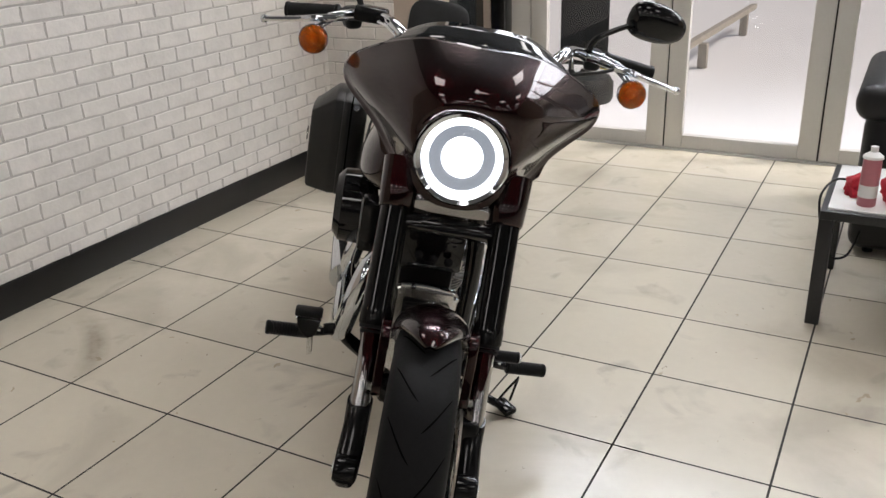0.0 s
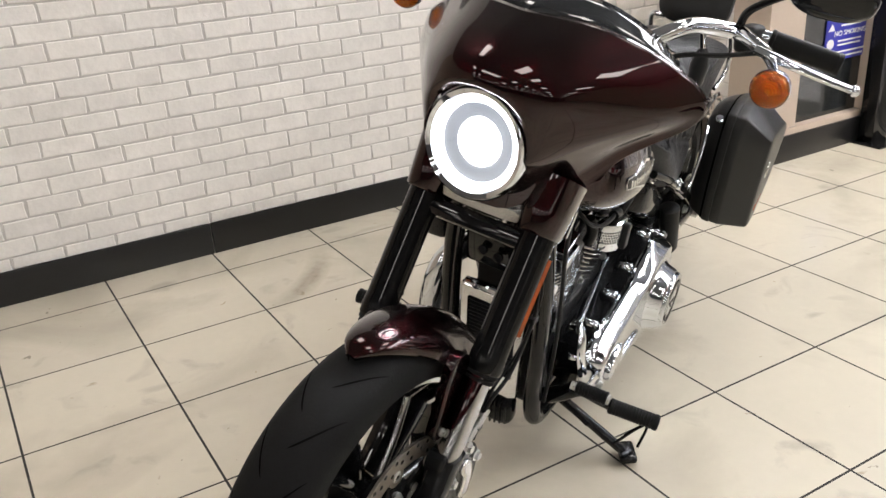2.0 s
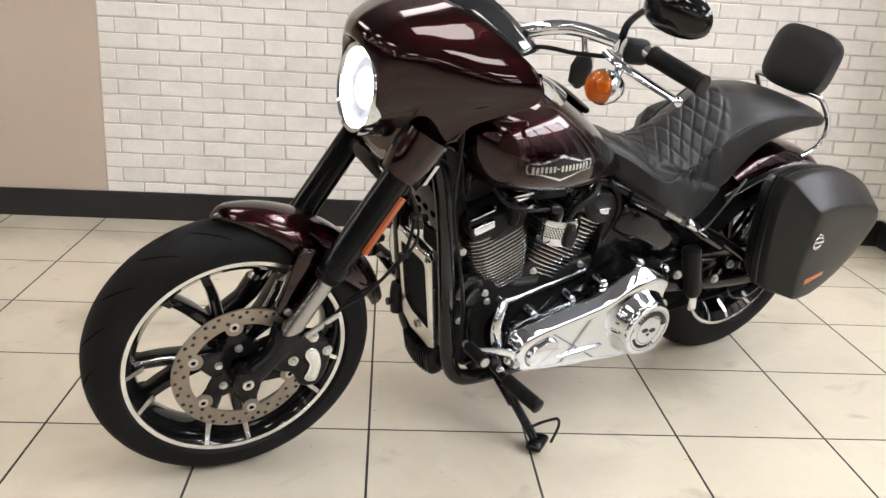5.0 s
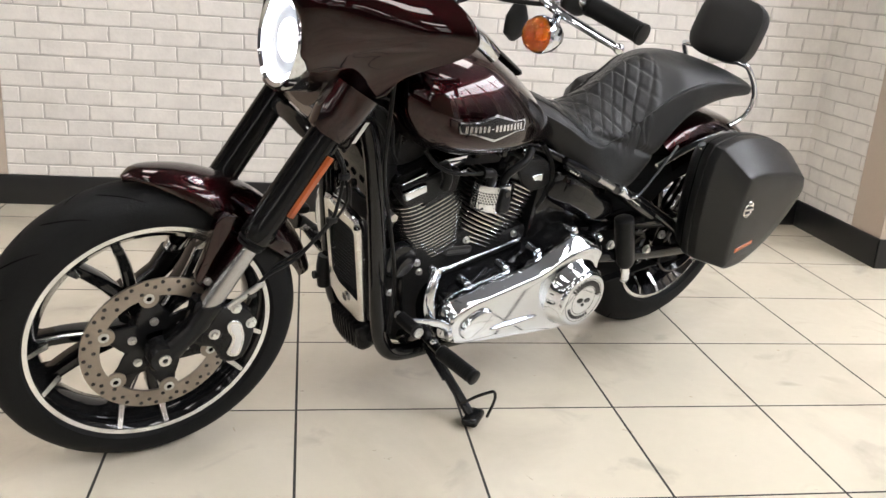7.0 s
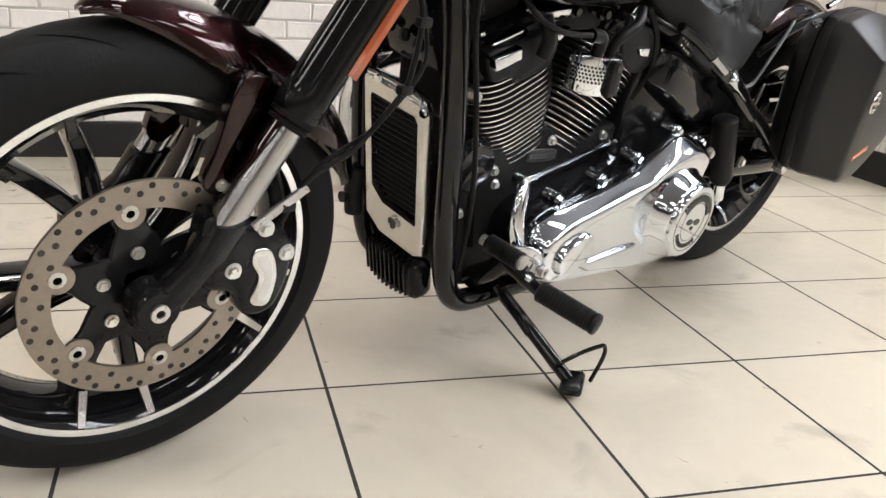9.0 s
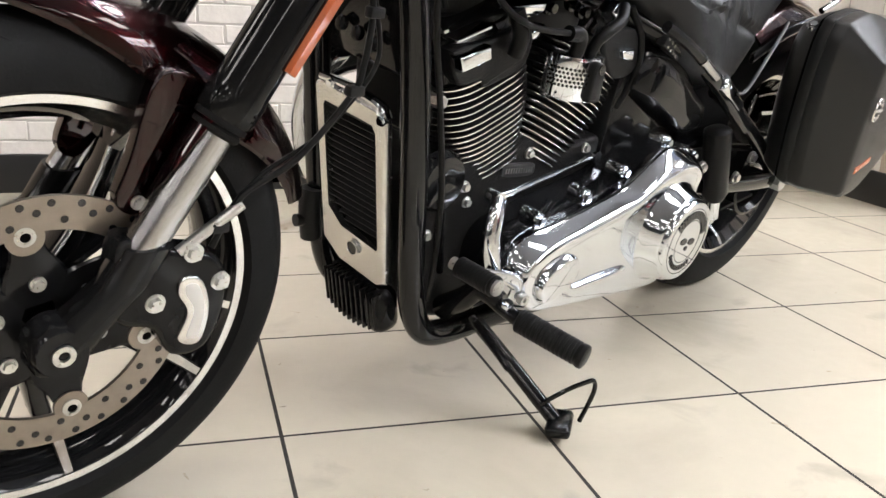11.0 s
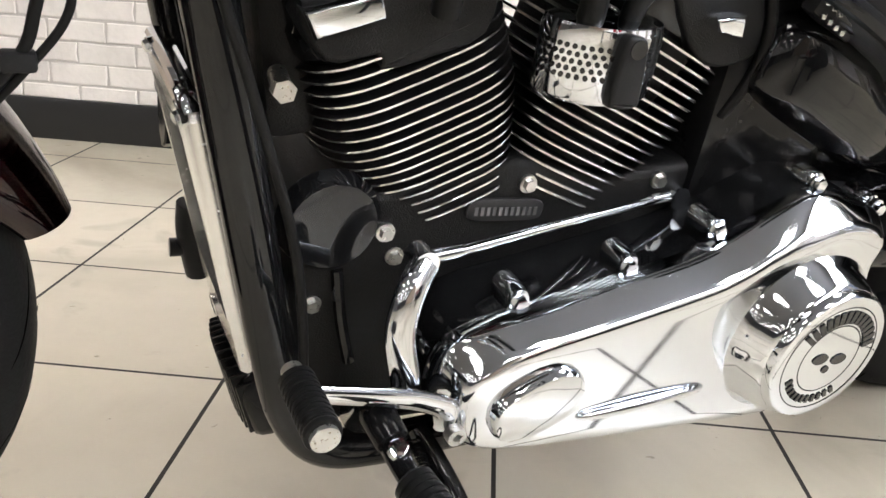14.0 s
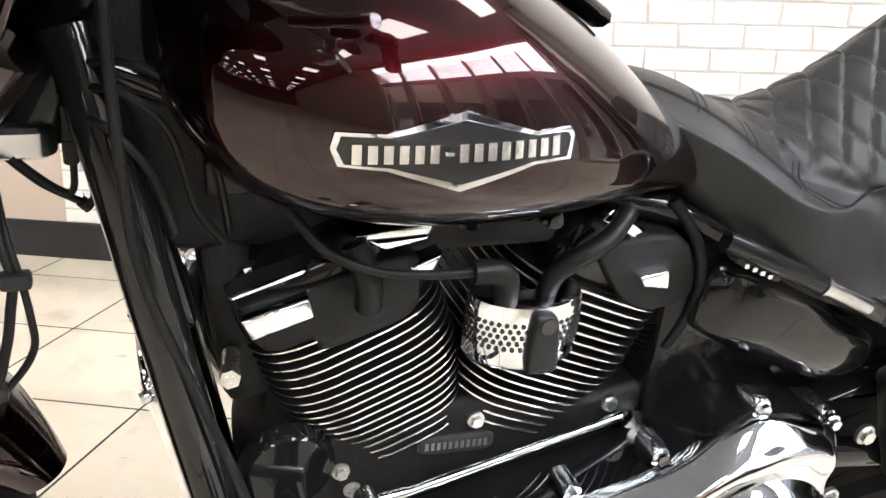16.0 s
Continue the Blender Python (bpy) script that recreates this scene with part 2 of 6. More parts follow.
def loft(bm, rings, caps=True, closed=True):
    """Skins rings of equally many points."""
    rows = [[bm.verts.new(p) for p in ring] for ring in rings]
    n = len(rows[0])
    for a, b in zip(rows, rows[1:]):
        for i in range(n if closed else n - 1):
            j = (i + 1) % n
            bm.faces.new((a[i], a[j], b[j], b[i]))
    if caps and closed:
        bm.faces.new(rows[0][::-1])
        bm.faces.new(rows[-1])
    return rows


def ringpts(c, u, v, ru, rv, n=12, p=2.0):
    """A superellipse about c in the plane of u and v."""
    out = []
    for i in range(n):
        a = 2 * math.pi * i / n
        ca, sa = math.cos(a), math.sin(a)
        out.append(Vector(c) + Vector(u) * ru * math.copysign(abs(ca) ** (2 / p), ca) + Vector(v) * rv * math.copysign(abs(sa) ** (2 / p), sa))
    return out


def cyl(bm, a, b, r0, r1=None, n=16, steps=None):
    """A tapered rod from a to b; steps: (share of the length, radius) for a turned shape."""
    a, b = Vector(a), Vector(b)
    d = (b - a).normalized()
    u = d.orthogonal().normalized()
    v = d.cross(u)
    steps = steps or ((0, r0), (1, r0 if r1 is None else r1))
    return loft(bm, [ringpts(a.lerp(b, t), u, v, r, r, n) for t, r in steps])


def catmull(pts, k):
    pts = [Vector(p) for p in pts]
    out = []
    for i in range(len(pts) - 1):
        p0, p1, p2, p3 = pts[max(i - 1, 0)], pts[i], pts[i + 1], pts[min(i + 2, len(pts) - 1)]
        for j in range(k):
            t = j / k
            out.append(0.5 * (2 * p1 + (p2 - p0) * t + (2 * p0 - 5 * p1 + 4 * p2 - p3) * t * t + (3 * p1 - p0 - 3 * p2 + p3) * t ** 3))
    return out + [pts[-1]]


def tube(bm, pts, r, n=10, k=6, flat=1.0, side=None):
    """A bent pipe through the points."""
    path = catmull(pts, k) if k > 1 else [Vector(p) for p in pts]
    rings = []
    u = None
    for i, p in enumerate(path):
        d = (path[min(i + 1, len(path) - 1)] - path[max(i - 1, 0)]).normalized()
        if u is None:
            u = Vector(side) if side else d.orthogonal()
        u = (u - d * u.dot(d)).normalized()
        rr = r(i / (len(path) - 1)) if callable(r) else r
        rings.append(ringpts(p, u, d.cross(u), rr * flat, rr, n))
    loft(bm, rings)


def lathe(bm, profile, c=(0, 0, 0), axis=(0, 1, 0), n=48, closed=False):
    """Turns (radius, height along the axis) about the axis through c."""
    ax = Vector(axis).normalized()
    u = ax.orthogonal().normalized()
    v = ax.cross(u)
    cols = []
    for i in range(n):
        a = 2 * math.pi * i / n
        d = u * math.cos(a) + v * math.sin(a)
        cols.append([bm.verts.new(Vector(c) + d * r + ax * h) for r, h in profile])
    m = len(profile)
    for i in range(n):
        a, b = cols[i], cols[(i + 1) % n]
        for j in range(m if closed else m - 1):
            k = (j + 1) % m
            if profile[j][0] < 1e-6 and profile[k][0] < 1e-6:
                continue
            bm.faces.new((a[j], a[k], b[k], b[j]))
    bmesh.ops.remove_doubles(bm, verts=[v for c_ in cols for v in c_], dist=1e-5)


def slab(bm, outline, y0, y1, bevel=0.0, holes=()):
    """An outline in x and z, thick from y0 to y1, with the left edge rounded."""
    vs = [bm.verts.new((x, y0, z)) for x, z in outline]
    f = bm.faces.new(vs)
    r = bmesh.ops.extrude_face_region(bm, geom=[f])
    top = [v for v in r["geom"] if isinstance(v, bmesh.types.BMVert)]
    bmesh.ops.translate(bm, vec=(0, y1 - y0, 0), verts=top)
    if bevel:
        es = [e for e in r["geom"] if isinstance(e, bmesh.types.BMEdge)]
        bmesh.ops.bevel(bm, geom=es, offset=bevel, segments=3, affect="EDGES", profile=0.5)
    return vs


def smoothed(outline, k=5):
    """A closed outline rounded through its corners."""
    pts = [Vector((x, z, 0)) for x, z in outline]
    n = len(pts)
    out = []
    for i in range(n):
        p0, p1, p2, p3 = pts[i - 1], pts[i], pts[(i + 1) % n], pts[(i + 2) % n]
        for j in range(k):
            t = j / k
            q = 0.5 * (2 * p1 + (p2 - p0) * t + (2 * p0 - 5 * p1 + 4 * p2 - p3) * t * t + (3 * p1 - p0 - 3 * p2 + p3) * t ** 3)
            out.append((q.x, q.y))
    return out


def clamp(v):
    return min(1.0, max(0.0, v))


def bolt(bm, p, axis, r=0.008, h=0.006):
    """A hexagon head on a washer."""
    p, axis = Vector(p), Vector(axis).normalized()
    cyl(bm, p - axis * 0.004, p + axis * 0.0015, r * 1.35, n=14)
    cyl(bm, p, p + axis * h, r, r * 0.94, n=6)


def text(name, body, size, m, material, parent=None, depth=0.0008, spacing=1.0, bold=0.0, fit_width=0.0):
    cu = bpy.data.curves.new(name, "FONT")
    cu.body, cu.size, cu.extrude, cu.align_x, cu.align_y, cu.space_character, cu.offset = body, size, depth, "CENTER", "CENTER", spacing, bold
    tmp = new("lettering_curve", cu)
    bpy.context.view_layer.update()
    me = bpy.data.meshes.new_from_object(tmp.evaluated_get(bpy.context.evaluated_depsgraph_get()))
    bpy.data.objects.remove(tmp)
    bpy.data.curves.remove(cu)
    if fit_width:
        xs = [v.co.x for v in me.vertices]
        k = fit_width / (max(xs) - min(xs))
        for v in me.vertices:
            v.co.x *= k
    me.materials.clear()
    me.materials.append(material)
    ob = new(name, me)
    ob.parent = parent
    ob.matrix_basis = m
    return ob

# ---- the showroom ----
XW, YN, YD, XR, HT = -1.80, 1.53, 2.41, -1.17, 3.1
XE, YS = 24.0, -16.0


def solid(name, lo, hi, material, kind="structure", parent=None, bevel=0.0, label="", category=""):
    bm = bmesh.new()
    box(bm, [(a + b) / 2 for a, b in zip(lo, hi)], [b - a for a, b in zip(lo, hi)], bevel)
    ob = part(name, bm, material, parent, smooth=bool(bevel))
    if not parent:
        tagged(ob, label, category, kind=kind)
    return ob


floor = solid("floor", (XW - 0.3, YS - 0.3, -0.12), (XE + 0.3, YD + 0.07, -0.0002), GROUT, label="cream ceramic tile floor with dark grout", category="floor")
wall_west = solid("wall_west", (XW - 0.25, YS - 0.25, -0.1), (XW, YN + 0.25, HT), BEIGE, label="wall of white painted brick slips and beige plaster", category="wall")
wall_north = solid("wall_north", (XW, YN, -0.1), (XR - 0.02, YN + 0.25, HT), BEIGE, label="white painted brick wall by the corner", category="wall")
solid("wall_return", (XR - 0.2, YN - 0.004, -0.1), (XR, YN + 0.13, HT), BEIGE, label="beige painted wall end beside the dark window", category="wall")
solid("wall_south", (XW, YS - 0.25, -0.1), (XE, YS, HT), CEIL, label="plain grey wall", category="wall")
solid("ceiling", (XW - 0.25, YS - 0.25, HT), (XE + 0.25, YD + 0.25, HT + 0.2), CEIL, label="grey ceiling with flat light panels", category="ceiling")
solid("baseboard_west", (XW, YS, -0.001), (XW + 0.014, -0.79, 0.122), SKIRT, bevel=0.003, label="black skirting board", category="baseboard")
solid("baseboard_west_2", (XW, -0.787, -0.001), (XW + 0.014, YN, 0.122), SKIRT, bevel=0.003, label="black skirting board", category="baseboard")
solid("baseboard_north", (XW + 0.014, YN - 0.014, -0.001), (XR + 0.014, YN, 0.122), SKIRT, bevel=0.003, label="black skirting board", category="baseboard")
solid("baseboard_return", (XR, YN - 0.014, -0.001), (XR + 0.014, YD - 0.05, 0.122), SKIRT, bevel=0.003, label="black skirting board", category="baseboard")

# dark glazed side of the recess
window_dark = thing("window_dark", "dark glazed side screen in a beige frame", "window")
window_dark["kind"] = "structure"
solid("window_sill", (XR - 0.1, YN + 0.13, 0.0), (XR, YD, 0.15), BEIGE, parent=window_dark)
solid("window_frame", (XR - 0.1, YN + 0.13, 0.15), (XR, YN + 0.18, HT), BEIGE, parent=window_dark)
solid("window_frame", (XR - 0.1, YD - 0.17, 0.15), (XR, YD, HT), BEIGE, parent=window_dark)
solid("pane", (XR - 0.07, YN + 0.18, 0.15), (XR - 0.045, YD - 0.17, HT), DARKGLASS, parent=window_dark)

post = thing("black_post", "black steel post with a foot plate beside the door", "post")
solid("post_shaft", (-1.15, YD - 0.21, 0.0), (-1.07, YD - 0.1, HT), SATIN, parent=post, bevel=0.004)
solid("foot_plate", (-1.17, YD - 0.25, 0.0), (-1.0, YD - 0.08, 0.008), SATIN, parent=post)

# glazed doors
DOOR_X = (-1.0, -0.2, 0.6, 1.4, 2.2, 3.0, 3.8)
for i, (xa, xb) in enumerate(zip(DOOR_X, DOOR_X[1:])):
    d = thing("door_%d" % (i + 1), "glazed door leaf with a wide grey-white frame, closed", "door", group="glazed doors")
    d["kind"] = "structure"
    g = 0.004
    for nm, lo, hi in (("stile", (xa + g, YD, 0.012), (xa + 0.1, YD + 0.05, 2.12)), ("stile", (xb - 0.1, YD, 0.012), (xb - g, YD + 0.05, 2.12)),
                       ("bottom_rail", (xa + 0.1, YD + 0.002, 0.012), (xb - 0.1, YD + 0.048, 0.085)), ("top_rail", (xa + 0.1, YD + 0.002, 2.03), (xb - 0.1, YD + 0.048, 2.12))):
        solid(nm, lo, hi, ALU, parent=d, bevel=0.004)
    solid("seal", (xb - g, YD + 0.012, 0.012), (xb + g, YD + 0.04, 2.12), MATT, parent=d)
    p = solid("pane", (xa + 0.1, YD + 0.02, 0.085), (xb - 0.1, YD + 0.026, 2.03), GLASS, parent=d)
    p.visible_shadow = False
solid("threshold", (XR, YD - 0.01, -0.01), (3.85, YD + 0.07, 0.010), ALU, label="aluminium door threshold", category="threshold")
solid("door_jamb", (XR, YD, 0.0), (-1.0, YD + 0.09, HT), ALU, label="grey-white door frame post", category="door frame")
solid("wall_north_door", (XR, YD, 3.0), (3.8, YD + 0.25, HT), BEIGE, label="beige wall over the doors", category="wall")
solid("wall_north_east", (3.8, YD, -0.1), (XE, YD + 0.25, HT), BEIGE, label="beige wall beside the doors", category="wall")
solid("wall_east", (XE, YS, -0.1), (XE + 0.2, YD, HT), CEIL, label="plain grey wall at the far end", category="wall")
fan = thing("window_1", "row of fanlights in white frames over the glazed doors", "window")
fan["kind"] = "structure"
solid("window_rail", (XR, YD, 2.125), (3.8, YD + 0.07, 2.19), ALU, parent=fan)
solid("window_rail", (XR, YD, 2.94), (3.8, YD + 0.07, 3.0), ALU, parent=fan)
for x in DOOR_X:
    solid("mullion", (x - 0.04, YD + 0.004, 2.19), (x + 0.04, YD + 0.066, 2.94), ALU, parent=fan)
for xa, xb in zip(DOOR_X, DOOR_X[1:]):
    p = solid("pane", (xa + 0.04, YD + 0.03, 2.19), (xb - 0.04, YD + 0.036, 2.94), GLASS, parent=fan)
    p.visible_shadow = False

# ceiling lights
lamp = None
for i in range(9):
    for j in range(7):
        c = Vector((-0.6 + 1.9 * i + (0.9 * (i - 2) if i > 2 else 0), 1.2 - 2.3 * j, HT))
        if lamp is None:
            lamp = thing("ceiling_light", "square flat white light panel set in the ceiling, lit", "ceiling light", Matrix.Translation(c), "ceiling lights")
            bm = bmesh.new()
            for s in (-1, 1):
                box(bm, (s * 0.31, 0, -0.008), (0.02, 0.64, 0.016))
                box(bm, (0, s * 0.31, -0.008), (0.60, 0.02, 0.016))
            part("frame", bm, ALU, lamp, smooth=False)
            bm = bmesh.new()
            box(bm, (0, 0, -0.006), (0.60, 0.60, 0.008))
            part("diffuser", bm, PANEL, lamp, smooth=False)
        else:
            copy_thing(lamp, Matrix.Translation(c))

# outside
solid("ground", (-600, YD + 0.07, -0.3), (600, 1200, -0.02), PAVE, label="wet pale grey paving outside the doors", category="ground")

# ---- the motorcycle: x ahead from the front axle, y to its left, z up ----
bike = thing("motorcycle", "burgundy cruiser motorcycle, chrome primary cover, leaning on side stand", "motorcycle")
bike.matrix_world = pose(0.152, -1.139, 0) @ pose(0, 0, 0, 0, 0, -60) @ pose(0, 0, 0, -11.5)
RF, RR = 0.313, 0.33
AX = Vector((-0.005, 0.0, 0.313))
REAR = Vector((-1.62, 0, 0.325))
Y = Vector((0, 1, 0))
# the front end is turned slightly to the right about the steering head
FT = Matrix.Translation((-0.005, 0.022, 0)) @ Matrix.Translation((-0.42, 0, 0)) @ pose(0, 0, 0, 0, 0, -5) @ Matrix.Translation((0.42, 0, 0))


def front(ob):
    ob.matrix_basis = FT @ ob.matrix_basis
    return ob



def tyre_section(R, w, r_in, n=18):
    """Section of a tyre between its beads: rounded tread, upright shoulder."""
    out = [(r_in - 0.004, -w * 0.34), (r_in + 0.004, -w * 0.40)]
    h = R - r_in - 0.012
    for i in range(n + 1):
        a = math.pi * i / n
        out.append((r_in + 0.012 + h * math.sin(a) ** 0.69, -w / 2 * math.copysign(abs(math.cos(a)) ** 0.88, math.cos(a))))
    return out + [(r_in + 0.004, w * 0.40), (r_in - 0.004, w * 0.34)]


def wheel(name, c, R, w, r_rim, rim_w, steer, spokes=True):
    """Cast wheel: rim barrel, machined lips, paired split spokes, hub, tyre with cut grooves."""
    bm = bmesh.new()
    lathe(bm, [(r_rim - 0.004, -rim_w / 2), (r_rim + 0.006, -rim_w / 2), (r_rim + 0.006, -rim_w / 2 + 0.006), (r_rim - 0.014, -rim_w / 2 + 0.02), (r_rim - 0.02, 0), (r_rim - 0.014, rim_w / 2 - 0.02),
               (r_rim + 0.006, rim_w / 2 - 0.006), (r_rim + 0.006, rim_w / 2), (r_rim - 0.004, rim_w / 2), (r_rim - 0.024, rim_w / 2 - 0.02), (r_rim - 0.03, 0), (r_rim - 0.024, -rim_w / 2 + 0.02)], closed=True, n=96)
    wh = part(name, bm, GLOSS, bike, "gloss black cast wheel with machined edges")
    wh.matrix_basis = Matrix.Translation(c)
    if steer:
        front(wh)
    bm = bmesh.new()
    lathe(bm, tyre_section(R, w, r_rim), n=120)
    ty = part("tyre", bm, RUBBER, wh, "black road tyre with curved tread grooves")
    # tread grooves: thin strips lying on the tread, groove shade painted in near black
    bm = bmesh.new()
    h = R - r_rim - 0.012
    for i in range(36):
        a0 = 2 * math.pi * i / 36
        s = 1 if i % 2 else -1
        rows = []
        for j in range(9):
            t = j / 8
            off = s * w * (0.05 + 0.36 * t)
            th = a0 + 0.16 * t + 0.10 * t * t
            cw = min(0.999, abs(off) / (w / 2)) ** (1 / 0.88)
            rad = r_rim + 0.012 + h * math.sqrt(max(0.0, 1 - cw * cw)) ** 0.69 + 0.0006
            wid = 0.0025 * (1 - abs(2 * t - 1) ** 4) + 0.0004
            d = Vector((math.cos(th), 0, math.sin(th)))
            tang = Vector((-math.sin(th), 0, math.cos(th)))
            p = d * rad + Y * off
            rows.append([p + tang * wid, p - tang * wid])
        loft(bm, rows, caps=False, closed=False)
    g = part("tread_groove", bm, GAP_SHADE, ty, smooth=False)
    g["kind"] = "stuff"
    for s in (-1, 1):
        bm = bmesh.new()
        lathe(bm, [(r_rim - 0.003, s * (rim_w / 2)), (r_rim + 0.0065, s * (rim_w / 2 + 0.001)), (r_rim + 0.0065, s * (rim_w / 2 + 0.003)), (r_rim - 0.003, s * (rim_w / 2 + 0.002))], closed=True, n=96)
        part("rim_lip", bm, SILVER, wh, "machined silver rim edge")
    bm = bmesh.new()
    lathe(bm, [(0.018, -0.05), (0.045, -0.05), (0.05, -0.03), (0.036, -0.012), (0.036, 0.012), (0.05, 0.03), (0.045, 0.05), (0.018, 0.05)], closed=True)
    part("hub", bm, SATIN, wh)
    if spokes:
        for i in range(5):
            a = radians(72 * i + 57)
            for s in (-1, 1):
                bm = bmesh.new()
                edge = bmesh.new()
                ts = [0, 0.2, 0.4, 0.55, 0.7, 0.85, 1.0]
                rings, er = [], []
                for t in ts:
                    r = 0.04 + (r_rim - 0.062) * t
                    th = a + s * (0.06 + 0.15 * t ** 1.4) + 0.05 * math.sin(math.pi * t) * (1 + s)
                    d, tg = Vector((math.cos(th), 0, math.sin(th))), Vector((-math.sin(th), 0, math.cos(th)))
                    hw, hd = 0.012 - 0.002 * t, 0.028 - 0.006 * t
                    rings.append(ringpts(d * r, tg, Y, hw, hd, 12, 4))
                    er.append([d * r + tg * s * hw * 0.78 + Y * (hd + 0.0008), d * r + tg * s * hw * 1.02 + Y * (hd - 0.003), d * r + tg * s * hw * 1.02 + Y * (hd - 0.007), d * r + tg * s * hw * 0.78 + Y * (hd - 0.004)])
                loft(bm, rings)
                loft(edge, er)
                part("spoke", bm, GLOSS, wh)
                part("spoke_edge", edge, SILVER, wh, "machined silver spoke edge")
                th = a + s * 0.21
                d, tg = Vector((math.cos(th), 0, math.sin(th))), Vector((-math.sin(th), 0, math.cos(th)))
                for sy in (-1, 1):
                    tab = bmesh.new()
                    loft(tab, [[d * rr + tg * q * hw + Y * sy * yy for q, yy in ((-1, y0), (1, y0), (1, y1), (-1, y1))] for rr, hw, y0, y1 in ((r_rim - 0.045, 0.008, 0.006, 0.024), (r_rim - 0.022, 0.007, 0.012, rim_w / 2 - 0.014), (r_rim - 0.004, 0.0065, 0.02, rim_w / 2 - 0.001))])
                    part("spoke_foot", tab, GLOSS, wh, smooth=False)
                    tab = bmesh.new()
                    loft(tab, [[d * rr + tg * q * hw + Y * sy * yy for q, yy in ((-1, y0), (1, y0), (1, y0 + 0.0015), (-1, y0 + 0.0015))] for rr, hw, y0 in ((r_rim - 0.045, 0.006, 0.0235), (r_rim - 0.022, 0.0052, rim_w / 2 - 0.0145), (r_rim - 0.004, 0.0048, rim_w / 2 - 0.0015))])
                    part("spoke_edge", tab, SILVER, wh, smooth=False)
    return wh


fw = wheel("front_wheel", AX, RF, 0.13, 0.237, 0.105, True)
wheel("rear_wheel", REAR, RR, 0.18, 0.215, 0.15, False)


def brake(parent, y, r0, r1, holes=True):
    bm = bmesh.new()
    lathe(bm, [(r0, y - 0.0025), (r1, y - 0.0025), (r1, y + 0.0025), (r0, y + 0.0025)], closed=True, n=72)
    d = part("brake_disc", bm, STEEL, parent, "drilled steel brake disc, slightly rusty")
    # black studs on the uncut disc paint the shade of its drill holes
    bm = bmesh.new()
    sy = math.copysign(1, y)
    n = 60
    for i in range(n):
        a = 2 * math.pi * i / n
        r = r0 + (r1 - r0) * (0.30, 0.80, 0.55, 0.80)[i % 4]
        c = Vector((r * math.cos(a), y, r * math.sin(a)))
        cyl(bm, c - Y * 0.0029, c + Y * 0.0029, 0.0042, n=10)
    h = part("drill_hole", bm, PRINT_HOLE_BLACK, d, smooth=False)
    h["kind"] = "stuff"
    for i in range(6):
        a = 2 * math.pi * i / 6 + 0.3
        c = Vector((math.cos(a), 0, math.sin(a)))
        bm = bmesh.new()
        cyl(bm, c * (r0 - 0.004) + Y * (y - 0.0024), c * (r0 - 0.004) + Y * (y + 0.0024), 0.019, n=20)
        part("disc_lug", bm, STEEL, parent)
        bm = bmesh.new()
        lathe(bm, [(0.0055, y - 0.004), (0.0105, y - 0.004), (0.0105, y + 0.004), (0.0055, y + 0.005)], c * (r0 - 0.002), n=18, closed=True)
        part("float_button", bm, ZINC, parent)
        # black plug paints the shade inside the button
        bm = bmesh.new()
        cyl(bm, c * (r0 - 0.002) + Y * (y - 0.0045), c * (r0 - 0.002) + Y * (y + 0.0036), 0.0055, n=14)
        part("button_hole", bm, GAP_SHADE, parent)
    for i in range(6):
        a = 2 * math.pi * i / 6 + 0.3
        tg = Vector((-math.sin(a), 0, math.cos(a)))
        c = Vector((math.cos(a), 0, math.sin(a)))
        bm = bmesh.new()
        loft(bm, [ringpts(c * r + Y * (y - sy * 0.004), tg, Y, hw, 0.004, 10, 4) for r, hw in ((0.03, 0.034), (0.058, 0.033), (0.07, 0.028), (0.088, 0.019), (r0 - 0.004, 0.014))])
        part("carrier_arm", bm, SATIN, parent)
        bm = bmesh.new()
        bolt(bm, c * 0.055 + Y * (y + sy * 0.002), Y * sy, 0.0065, 0.006)
        part("disc_bolt", bm, ZINC, parent)


brake(fw, 0.085, 0.113, 0.15)
# lettering on the tyre side that cannot be read
for k in range(5):
    a = radians(-62 + 5 * k)
    bm = bmesh.new()
    box(bm, (0.268 * math.cos(a), 0.0605, 0.268 * math.sin(a)), (0.008, 0.0015, 0.016), 0, pose(0, 0, 0, 0, -math.degrees(a), 0))
    part("raised_mark", bm, RUBBER, fw, smooth=False)

